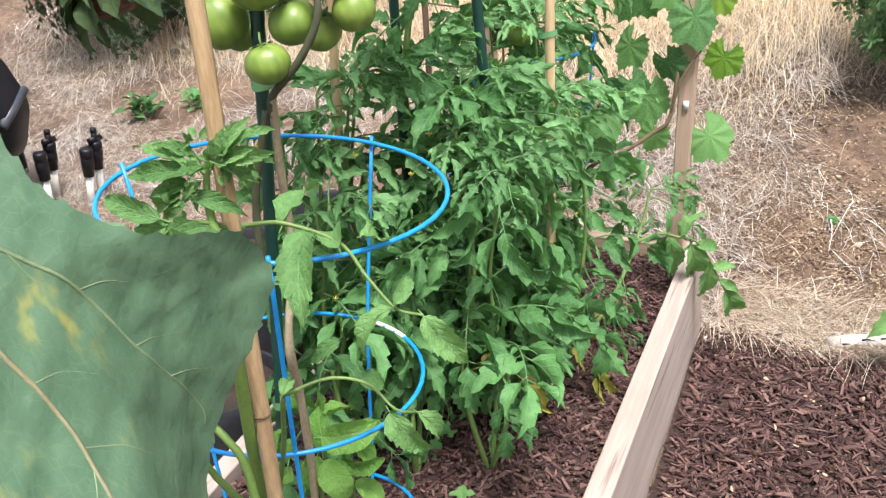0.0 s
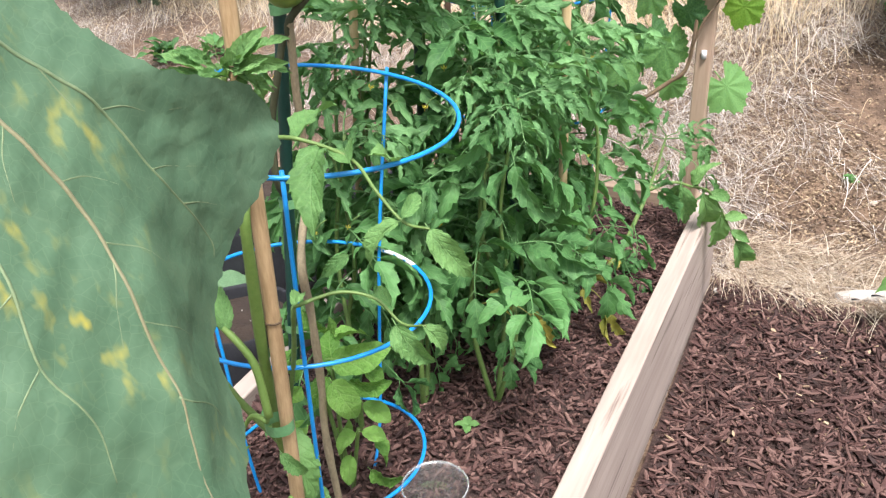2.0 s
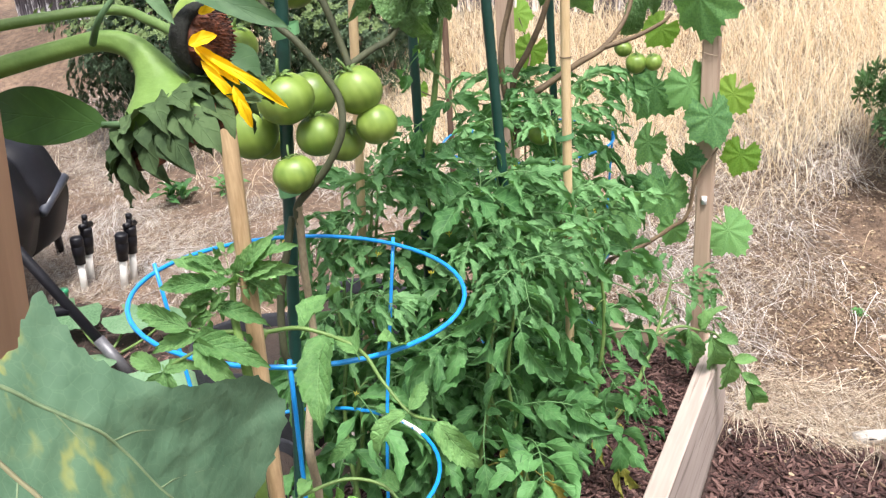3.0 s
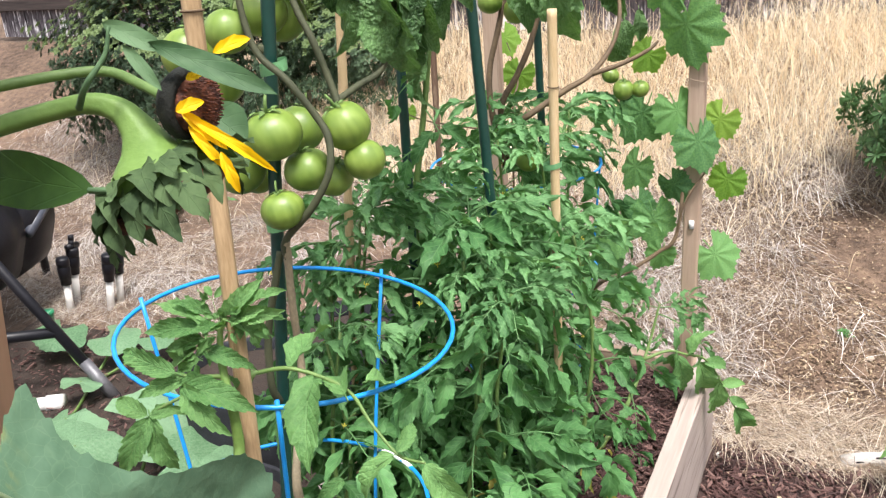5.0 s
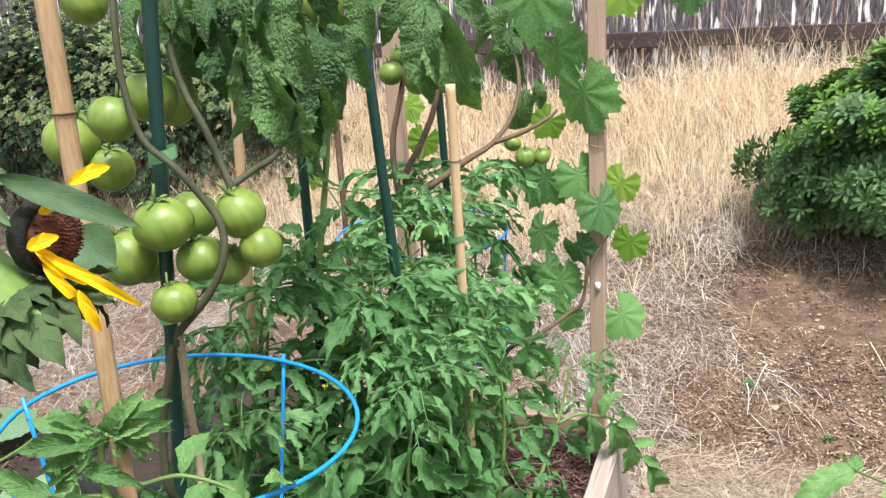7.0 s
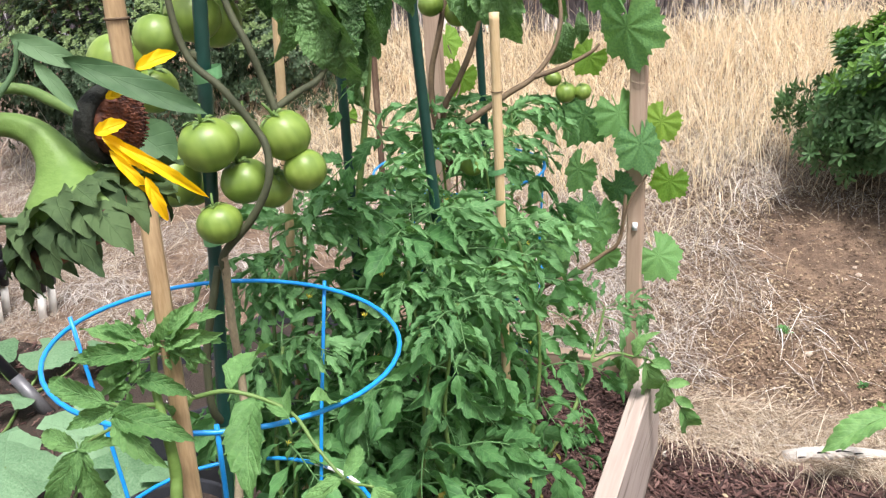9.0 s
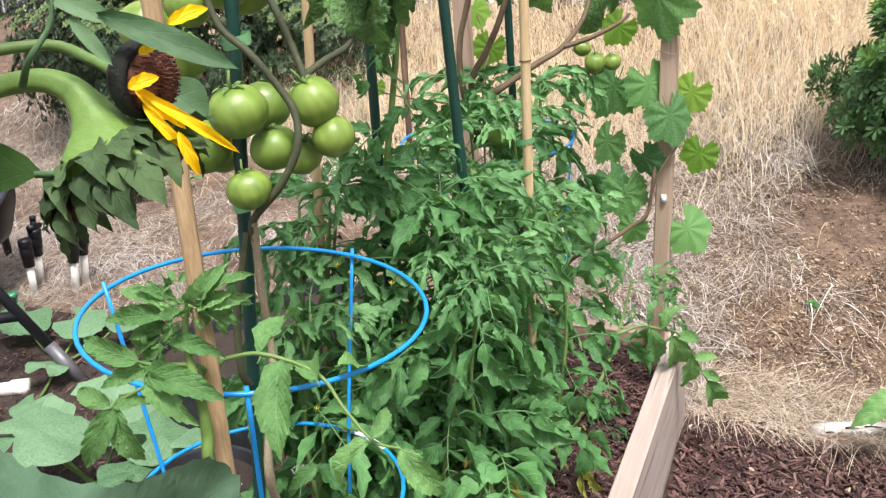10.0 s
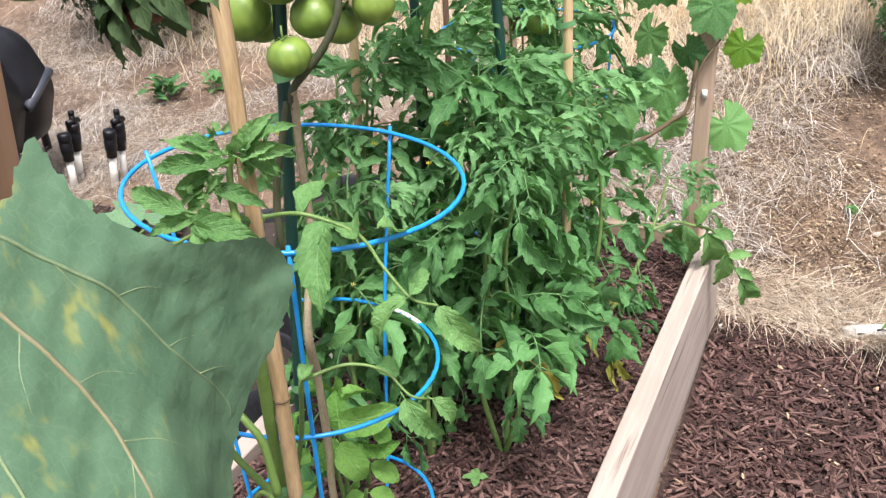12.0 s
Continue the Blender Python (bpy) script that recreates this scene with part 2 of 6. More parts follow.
M_BOARD = lumber("pale_board", (0.44, 0.37, 0.33), (0.31, 0.248, 0.215), (0.13, 0.095, 0.078))
M_BOARDIN = lumber("weathered_board", (0.42, 0.31, 0.23), (0.26, 0.18, 0.13), (0.14, 0.09, 0.06))
M_POST = lumber("post_wood", (0.46, 0.345, 0.26), (0.36, 0.255, 0.185), (0.26, 0.175, 0.125), along=2)
M_REDWOOD = lumber("reddish_stake", (0.42, 0.25, 0.155), (0.31, 0.175, 0.105), (0.17, 0.09, 0.055), along=2)
def fence_material():
    """Dark weathered boards with long peeling strips of white paint; each board differs."""
    k = Mat("weathered_fence", 0.85)
    own = k.node("ShaderNodeVectorMath")
    own.operation = "MULTIPLY_ADD"
    k.link(k.co.outputs["Object"], own.inputs[0])
    own.inputs[1].default_value = (1.0, 0.13, 1.0)
    apart = k.node("ShaderNodeCombineXYZ")
    for i in range(3):
        k.link(k.math("MULTIPLY", k.info.outputs["Random"], 37.0), apart.inputs[i])
    k.link(apart.outputs[0], own.inputs[2])
    flake, grain = k.node("ShaderNodeTexNoise", Scale=24.0, Detail=5.0, Roughness=0.6), k.node("ShaderNodeTexNoise", Scale=90.0, Detail=4.0)
    for n in (flake, grain):
        k.link(own.outputs[0], n.inputs["Vector"])
    wood = k.ramp(grain.outputs["Fac"], [(0.35, (0.035, 0.03, 0.036)), (0.7, (0.17, 0.15, 0.17))])
    paint = k.ramp_value(k.math("MULTIPLY_ADD", grain.outputs["Fac"], 0.25, flake.outputs["Fac"]), 0.66, 0.74)
    k.color(k.mix(paint, wood, (0.78, 0.77, 0.80)))
    k.bump(k.math("ADD", paint, grain.outputs["Fac"]), 0.5, 0.002)
    return k.m


M_FENCE = fence_material()
M_RAIL = lumber("fence_rail", (0.07, 0.052, 0.048), (0.03, 0.023, 0.021), (0.015, 0.012, 0.012), 0.85)


def chip_material(name, a, b, c, see=0.0):
    """Small loose pieces, each of its own tone; dry blades let some light through."""
    k = Mat(name, 0.8)
    geo = k.node("ShaderNodeNewGeometry")
    col = k.ramp(geo.outputs["Random Per Island"], [(0.0, a), (0.55, b), (1.0, c)])
    f = k.noise(160.0, 3.0)
    col = k.mix(k.math("MULTIPLY", f, 0.2 if see else 0.5), col, (0.02, 0.012, 0.01))
    k.color(col)
    k.bump(f, 0.5, 0.002)
    if see:
        glow = k.node("ShaderNodeBsdfTranslucent")
        k.link(col, glow.inputs["Color"])
        mixer = k.node("ShaderNodeMixShader", Fac=see)
        k.link(k.b.outputs[0], mixer.inputs[1])
        k.link(glow.outputs[0], mixer.inputs[2])
        k.link(mixer.outputs[0], k.t.nodes["Material Output"].inputs["Surface"])
    return k.m


M_CHIP = chip_material("bark_chip", (0.024, 0.009, 0.008), (0.092, 0.041, 0.036), (0.225, 0.130, 0.110))
M_CRUMB = chip_material("dirt_crumb", (0.085, 0.052, 0.034), (0.25, 0.168, 0.108), (0.64, 0.50, 0.33))
M_STRAW = chip_material("dry_straw", (0.11, 0.072, 0.048), (0.50, 0.385, 0.275), (0.88, 0.79, 0.65), 0.2)
M_GREYSTRAW = chip_material("grey_straw", (0.10, 0.078, 0.068), (0.48, 0.42, 0.375), (0.88, 0.84, 0.79), 0.2)
M_GRASS = chip_material("golden_grass", (0.69, 0.53, 0.34), (0.93, 0.80, 0.58), (0.96, 0.91, 0.78), 0.42)


def ground_material():
    k = Mat("dry_ground", 0.95)
    a = k.noise(1.6, 6.0)
    b = k.noise(22.0, 6.0, rough=0.7)
    c = k.noise(140.0, 3.0)
    col = k.ramp(k.math("MULTIPLY_ADD", a, 0.45, k.math("MULTIPLY", b, 0.55)), [(0.36, (0.045, 0.028, 0.019)), (0.50, (0.138, 0.091, 0.062)), (0.66, (0.27, 0.183, 0.122))])
    col = k.mix(k.math("MULTIPLY", k.ramp_value(c, 0.58, 0.75), 0.35), col, (0.42, 0.32, 0.23))
    k.color(col)
    k.bump(k.math("ADD", b, k.math("MULTIPLY", c, 0.5)), 0.9, 0.02)
    return k.m


def mulch_bed_material():
    k = Mat("mulch_litter", 0.95)
    b = k.noise(60.0, 5.0, rough=0.7)
    k.color(k.ramp(b, [(0.3, (0.015, 0.008, 0.007)), (0.7, (0.075, 0.04, 0.033))]))
    k.bump(b, 1.0, 0.01)
    return k.m


M_GROUND, M_LITTER = ground_material(), mulch_bed_material()


def fruit_material():
    """Unripe tomato: glossy, pale green with faint darker stripes from the stalk."""
    k = Mat("green_tomato", 0.42)
    f = k.noise(1.3, 1.0)
    stripe = k.noise(3.2, 1.0, stretch=(1, 1, 0.12))
    col = k.ramp(k.math("MULTIPLY_ADD", stripe, 0.35, k.math("MULTIPLY", f, 0.65)), [(0.32, (0.115, 0.19, 0.028)), (0.6, (0.20, 0.29, 0.052)), (0.85, (0.29, 0.375, 0.11))])
    dull = k.mix(k.math("MULTIPLY", k.info.outputs["Random"], 0.35), col, (0.085, 0.17, 0.03))
    k.color(dull)
    k.b.inputs["Subsurface Weight"].default_value = 0.0
    k.bump(k.noise(3.0, 1.0), 0.05, 0.01)
    return k.m


M_FRUIT = fruit_material()


def seed_material():
    k = Mat("sunflower_seeds", 0.7)
    f = k.noise(160.0, 2.0)
    k.color(k.ramp(f, [(0.35, (0.035, 0.010, 0.006)), (0.7, (0.21, 0.065, 0.028))]))
    k.bump(f, 0.8, 0.002)
    return k.m


M_SEED = seed_material()


def cup_material(name, shine, cloud):
    k = Mat(name, 0.08)
    k.color((0.93, 0.95, 0.95))
    glass = k.node("ShaderNodeBsdfTransparent")
    glass.inputs["Color"].default_value = (0.93, 0.95, 0.95, 1)
    gloss = k.node("ShaderNodeBsdfGlossy", Roughness=0.12)
    haze = k.node("ShaderNodeBsdfDiffuse")
    haze.inputs["Color"].default_value = (0.8, 0.82, 0.83, 1)
    one = k.node("ShaderNodeMixShader", Fac=shine)
    k.link(glass.outputs[0], one.inputs[1])
    k.link(gloss.outputs[0], one.inputs[2])
    two = k.node("ShaderNodeMixShader", Fac=cloud)
    k.link(one.outputs[0], two.inputs[1])
    k.link(haze.outputs[0], two.inputs[2])
    k.link(two.outputs[0], k.t.nodes["Material Output"].inputs["Surface"])
    return k.m


M_CUP = cup_material("clear_plastic", 0.09, 0.03)
M_RIM = cup_material("clear_rim", 0.22, 0.22)


# ---- mesh tools ----
class Shape:
    """Collects vertices, faces and blade coordinates for one mesh."""

    def __init__(self):
        self.v, self.f, self.uv = [], [], []

    def add(self, verts, faces, uv=None):
        n = len(self.v)
        self.v += [tuple(p) for p in verts]
        self.f += [tuple(i + n for i in face) for face in faces]
        self.uv += uv if uv else [(0.5, 0.5)] * len(verts)

    def mesh(self, name, material, smooth=True):
        me = bpy.data.meshes.new(name)
        me.from_pydata(self.v, [], self.f)
        lay = me.uv_layers.new(name="blade")
        idx = np.empty(len(me.loops), dtype=np.int32)
        me.loops.foreach_get("vertex_index", idx)
        lay.data.foreach_set("uv", np.array(self.uv, dtype=np.float32)[idx].ravel())
        if smooth:
            me.polygons.foreach_set("use_smooth", [True] * len(me.polygons))
        me.materials.append(material)
        return me


def glide(points, k=6):
    """A smooth line through the points."""
    p = [Vector(q) for q in points]
    p = [p[0] * 2 - p[1]] + p + [p[-1] * 2 - p[-2]]
    out = []
    for i in range(1, len(p) - 2):
        a, b, c, d = p[i - 1:i + 3]
        for j in range(k):
            t = j / k
            out.append(0.5 * (2 * b + (c - a) * t + (2 * a - 5 * b + 4 * c - d) * t * t + (3 * b - a - 3 * c + d) * t ** 3))
    return out + [p[-2]]


def tube(s, line, r0, r1=None, sides=8, bumps=0.0, closed=False):
    """A round tube along a line; r0 to r1."""
    line = [Vector(p) for p in line]
    r1 = r0 if r1 is None else r1
    n = len(line)
    verts, faces, uv = [], [], []
    side = None
    for i, p in enumerate(line):
        if closed:
            d = (line[(i + 1) % n] - line[i - 1]).normalized()
        else:
            d = (line[min(i + 1, n - 1)] - line[max(i - 1, 0)]).normalized()
        if side is None:
            side = d.orthogonal().normalized()
        side = (side - d * side.dot(d)).normalized()
        up = d.cross(side)
        r = (r0 + (r1 - r0) * i / max(n - 1, 1)) * (1 + bumps * R.uniform(-1, 1))
        for j in range(sides):
            a = 2 * math.pi * j / sides
            verts.append(p + (side * math.cos(a) + up * math.sin(a)) * r)
            uv.append((0.5, i / n))
    rings = n if closed else n - 1
    for i in range(rings):
        for j in range(sides):
            a, b = i * sides + j, i * sides + (j + 1) % sides
            c, d = ((i + 1) % n) * sides + (j + 1) % sides, ((i + 1) % n) * sides + j
            faces.append((a, b, c, d))
    if not closed:
        faces.append(tuple(reversed(range(sides))))
        faces.append(tuple((n - 1) * sides + j for j in range(sides)))
    s.add(verts, faces, uv)
    return s


def lathe(s, profile, centre=(0, 0, 0), sides=24, caps=True):
    """Turns (radius, height) pairs round the upright axis."""
    cx, cy, cz = centre
    verts, faces = [], []
    for r, z in profile:
        for j in range(sides):
            a = 2 * math.pi * j / sides
            verts.append((cx + r * math.cos(a), cy + r * math.sin(a), cz + z))
    for i in range(len(profile) - 1):
        for j in range(sides):
            a, b = i * sides + j, i * sides + (j + 1) % sides
            faces.append((a, b, b + sides, a + sides))
    if caps:
        faces.append(tuple(reversed(range(sides))))
        faces.append(tuple((len(profile) - 1) * sides + j for j in range(sides)))
    s.add(verts, faces)
    return s


def block(name, size, material, bevel=0.003, jitter=0.0):
    """A bevelled board centred on its own origin."""
    bm = bmesh.new()
    bmesh.ops.create_cube(bm, size=1.0, matrix=Matrix.Diagonal((*size, 1)))
    bmesh.ops.bevel(bm, geom=bm.edges[:], offset=bevel, segments=2, affect="EDGES", profile=0.5)
    for v in bm.verts:
        v.co += Vector((R.uniform(-1, 1), R.uniform(-1, 1), R.uniform(-1, 1))) * jitter
    me = bpy.data.meshes.new(name)
    bm.to_mesh(me)
    bm.free()
    me.materials.append(material)
    return me


def put(name, mesh, parent=None, m=None, label=""):
    """Links a mesh as one object: a thing, or a part of a parent."""
    ob = new(name, mesh)
    if parent is not None:
        ob.parent = parent
    if m is not None:
        ob.matrix_basis = m
    if label:
        ob["label"] = label
    return ob


def thing(name, label, category, at=(0, 0, 0), group=""):
    ob = new(name)
    ob.location = at
    ob.empty_display_size = 0.05
    return tagged(ob, label, category, group)


def shift(points, base):
    return [Vector(p) - Vector(base) for p in points]


def leaflet(s, m, length, width, lobes=4, depth=0.28, fold=0.25, droop=0.5, twist=0.0, rows=9, peak=0.38, wave=0.06, rnd=R, point=0.0, ruffle=0.0):
    """One leaf blade: y along the midrib, x across, lobed or toothed at the margin."""
    if lobes:
        rows = lobes * 4
    verts, uv = [], []
    ph = rnd.uniform(0, 6.28)
    for i in range(rows + 1):
        t = i / rows
        body = max(0.0, math.sin(math.pi * t ** (math.log(0.5) / math.log(peak)))) ** 0.8
        if point:
            top = 0.6 / (0.6 + point)
            body = t ** 0.6 * (1 - t) ** point / (top ** 0.6 * (1 - top) ** point)
        saw = (1 - (t * lobes) % 1.0) if 0 < i < rows else 0.5
        w = width * (body + 0.015)
        ang = droop * t
        y = length * (math.sin(ang) / droop if abs(droop) > 1e-3 else t)
        z = -length * ((1 - math.cos(ang)) / droop if abs(droop) > 1e-3 else 0)
        tw = twist * t
        for c in (-1, -0.55, 0, 0.55, 1):
            cut = (1 - depth * saw * rnd.uniform(0.7, 1.3)) if lobes and abs(c) > 0.9 else (1 - 0.35 * depth * saw if lobes and c else 1.0)
            x = c * w * cut
            h = abs(c) * w * fold + math.sin(t * 9 + ph + c * 1.7) * wave * length * abs(c)
            if ruffle:
                h += ruffle * length * (math.sin(23 * t + 5 * c + ph) + math.sin(37 * t - 4 * c + 2 * ph)) * (0.3 + abs(c))
            ahead = abs(c) * (length * 0.05 * math.sin(math.pi * t) + (length * 0.05 * (1 - saw) * math.sin(math.pi * t) if lobes else 0))
            verts.append(m @ Vector((x * math.cos(tw) - h * math.sin(tw), y + ahead, z + h * math.cos(tw) + x * math.sin(tw))))
            uv.append((0.5 + c * 0.5, t))
    faces = []
    for i in range(rows):
        for j in range(4):
            a = i * 5 + j
            faces.append((a, a + 1, a + 6, a + 5))
    s.add(verts, faces, uv)


def frame_to(base, tip, normal=(0, 0, 1), roll=0.0):
    """A pose at base whose y points to tip and whose z lies near the normal."""
    y = (Vector(tip) - Vector(base)).normalized()
    n = Vector(normal)
    x = y.cross(n)
    if x.length < 1e-4:
        x = Vector((1, 0, 0))
    x.normalize()
    z = x.cross(y)
    m = Matrix((x, y, z)).transposed().to_4x4()
    return Matrix.Translation(base) @ m @ Matrix.Rotation(roll, 4, "Y")


def compound_leaf(rnd, length=1.0, pairs=3, slim=0.2, droop=0.9, cut=1.0, limp=0.5):
    """A tomato leaf: arching stalk, pairs of toothed, limply hanging leaflets with tiny ones between, and an end leaflet."""
    s = Shape()
    line = []
    sway = rnd.uniform(-0.10, 0.10)
    for i in range(11):
        t = i / 10
        a = droop * t
        line.append(Vector((sway * t * t + 0.015 * math.sin(5 * t + sway * 40), math.sin(a) / droop * 0.74, -(1 - math.cos(a)) / droop * 0.74)) * length)
    tube(s, line, 0.0105 * length, 0.0045 * length, 5)

    def at(t):
        k = min(int(t * 10), 9)
        return line[k].lerp(line[k + 1], t * 10 - k), (line[k + 1] - line[k]).normalized()

    for p in range(pairs):
        t = 0.30 + 0.60 * p / max(pairs - 1, 1)
        size = length * (0.33 + 0.10 * math.sin(math.pi * (p + 0.7) / pairs))
        for sgn in (-1, 1):
            c, d = at(min(0.99, t + rnd.uniform(-0.05, 0.05)))
            own = size * rnd.uniform(0.72, 1.2)
            out = (d * rnd.uniform(0.35, 0.9) + Vector((sgn, 0, -limp * rnd.uniform(0.0, 1.6) + 0.15))).normalized()
            up = Vector((rnd.uniform(-0.5, 0.5), rnd.uniform(-0.5, 0.5), 1))
            stalk = c + out * 0.075 * length
            tube(s, [c, stalk], 0.005 * length, 0.004 * length, 4)
            leaflet(s, frame_to(stalk, stalk + out, up, rnd.uniform(-0.7, 0.7)), own, own * slim * rnd.uniform(0.85, 1.2), rnd.choice((3, 4, 5)), rnd.uniform(0.30, 0.55) * cut, rnd.uniform(0.05, 0.75), rnd.uniform(0.2, 1.5), rnd.uniform(-0.9, 0.9), 9, wave=0.045, rnd=rnd, point=rnd.uniform(0.9, 1.3), ruffle=0.006)
            if p < pairs - 1:
                c2, d2 = at(min(0.98, t + 0.10 + rnd.uniform(0, 0.06)))
                o2 = (d2 * 0.5 + Vector((sgn, 0, rnd.uniform(-0.5, 0.2)))).normalized()
                leaflet(s, frame_to(c2, c2 + o2, up), own * 0.34, own * 0.10, 0, 0, 0.2, 0.5, 0, 4, rnd=rnd)
    c, d = at(0.999)
    leaflet(s, frame_to(c, c + d, (rnd.uniform(-0.4, 0.4), 0, 1)), length * 0.42, length * 0.42 * slim * 1.1, 4, 0.5 * cut, 0.35, rnd.uniform(0.3, 1.5), rnd.uniform(-0.6, 0.6), 10, rnd=rnd, point=1.1, ruffle=0.006)
    return s


LEAF = [compound_leaf(random.Random(100 + i), 1.0, R.choice((2, 2, 3)), R.uniform(0.22, 0.27), R.uniform(0.7, 1.9)).mesh("tomato_leaf", M_TOMATO) for i in range(14)]
LEAF_FINE = [compound_leaf(random.Random(120 + i), 1.0, 3, R.uniform(0.15, 0.20), R.uniform(0.6, 1.7), 1.35, 0.55).mesh("fine_leaf", M_TIPLEAF) for i in range(6)]
LEAF_Y = [compound_leaf(random.Random(140 + i), 1.0, 2, 0.2, 1.4).mesh("yellow_leaf", M_YELLOW) for i in range(2)]
LEAF_N = [compound_leaf(random.Random(160 + i), 1.0, 2, 0.19, 0.8, 0.55).mesh("broad_leaf", M_YOUNG) for i in range(4)]


def single(seed, slim, lobes, depth, fold, droop, material, rows=12, wave=0.05, peak=0.38, point=0.0, ruffle=0.0):
    s = Shape()
    leaflet(s, Matrix(), 1.0, slim, lobes, depth, fold, droop, 0.15, rows, peak, wave, random.Random(seed), point, ruffle)
    tube(s, [(0, -0.12, 0.0), (0, 0.0, 0.0), (0, 0.3, -0.02)], 0.013, 0.008, 5)
    return s.mesh("leaf", material)


ONE_TOMATO = [single(200 + i, 0.20 + 0.012 * (i % 3), 7 + i % 3, 0.17, 0.45, 0.7 + 0.35 * i, M_YOUNG, 26, 0.05, 0.38, 1.15, 0.011) for i in range(4)]
ONE_NARROW = [single(260 + i, 0.155 + 0.012 * (i % 3), 8, 0.15, 0.45, 0.5 + 0.4 * i, M_YOUNG, 26, 0.05, 0.38, 1.1, 0.011) for i in range(4)]
ONE_CURLED = [single(220 + i, 0.21, 7, 0.10, 0.6, 1.0 + 0.3 * i, M_CURLED, 34, 0.10, 0.38, 0.8, 0.017) for i in range(4)]
ONE_BASIL = [single(240 + i, 0.26, 0, 0.0, 0.6, 1.0 + 0.4 * i, M_BASIL, 24, 0.07, 0.42, 0.85, 0.014) for i in range(3)]


def hang(plant, meshes, pairs, base, size=1.0, normal=None, rnd=R, name="leaf", turn=0.3):
    """Sets leaves from base to tip on a plant."""
    for i, (a, b) in enumerate(pairs):
        a, b = Vector(a), Vector(b)
        n = normal or (0.25 + rnd.uniform(-turn, turn), -0.75, 0.85 + rnd.uniform(-turn, turn))
        length = (b - a).length * size
        put(name, meshes[i % len(meshes)], plant, frame_to(a - Vector(base), b - Vector(base), n, rnd.uniform(-turn, turn)) @ Matrix.Scale(length, 4))


# ---- the ground: level path and bed, then a bank that climbs to the fence ----
BED_W, BED_L, RIM, THICK = 0.74, 2.05, 0.30, 0.042


def smooth(a, b, x):
    t = np.clip((np.asarray(x, dtype=float) - a) / (b - a), 0, 1)
    return t * t * (3 - 2 * t)


def ground_z(x, y):
    """Height of the ground."""
    x, y = np.asarray(x, dtype=float), np.asarray(y, dtype=float)
    right = np.interp(y, [-9, 0.12, 0.45, 0.75, 1.05, 1.5, 2.0, 3.1, 9.0], [0, 0.0, 0.02, 0.13, 0.22, 0.36, 0.50, 0.80, 1.5])
    left = np.interp(y, [-9, -0.3, 0.3, 1.0, 1.8, 2.4, 3.1, 9.0], [0.02, 0.03, 0.08, 0.14, 0.22, 0.42, 0.72, 1.5])
    k = smooth(-0.75, 0.35, x)
    lumps = 0.02 * np.sin(3.1 * x + 1.0) * np.sin(2.7 * y + 0.5) + 0.012 * np.sin(7.3 * x + 2.0 * y) * np.cos(6.1 * y - 1.7 * x)
    far = smooth(12, 40, np.hypot(x, y))
    return (left * (1 - k) + right * k + lumps * smooth(0.1, 0.6, y)) * (1 - far)


def sheet(name, xs, ys, height, material):
    gx, gy = np.meshgrid(xs, ys)
    gz = height(gx, gy)
    n, m = len(xs), len(ys)
    verts = np.stack([gx.ravel(), gy.ravel(), gz.ravel()], 1)
    i = np.arange(n * m).reshape(m, n)
    faces = np.stack([i[:-1, :-1].ravel(), i[:-1, 1:].ravel(), i[1:, 1:].ravel(), i[1:, :-1].ravel()], 1)
    me = bpy.data.meshes.new(name)
    me.from_pydata(verts.tolist(), [], faces.tolist())
    me.polygons.foreach_set("use_smooth", [True] * len(me.polygons))
    me.materials.append(material)
    return new(name, me)


def rough_ground(x, y):
    return ground_z(x, y) + 0.006 * np.sin(31 * x + 4 * np.sin(17 * y)) * np.sin(29 * y) * smooth(0.1, 0.4, y)


xs = np.concatenate([[-2000, -400, -80, -25, -12, -8, -6], np.arange(-4.5, 2.6, 0.05), [3, 4, 6, 9, 14, 30, 90, 400, 2000]])
ys = np.concatenate([[-2000, -400, -80, -25, -12, -7, -5, -4], np.arange(-3, 4.2, 0.05), [5, 6, 8, 12, 20, 40, 90, 400, 2000]])
tagged(sheet("ground", xs, ys, rough_ground, M_GROUND), "dry brown dirt bank rising behind the raised bed", "ground", kind="structure")


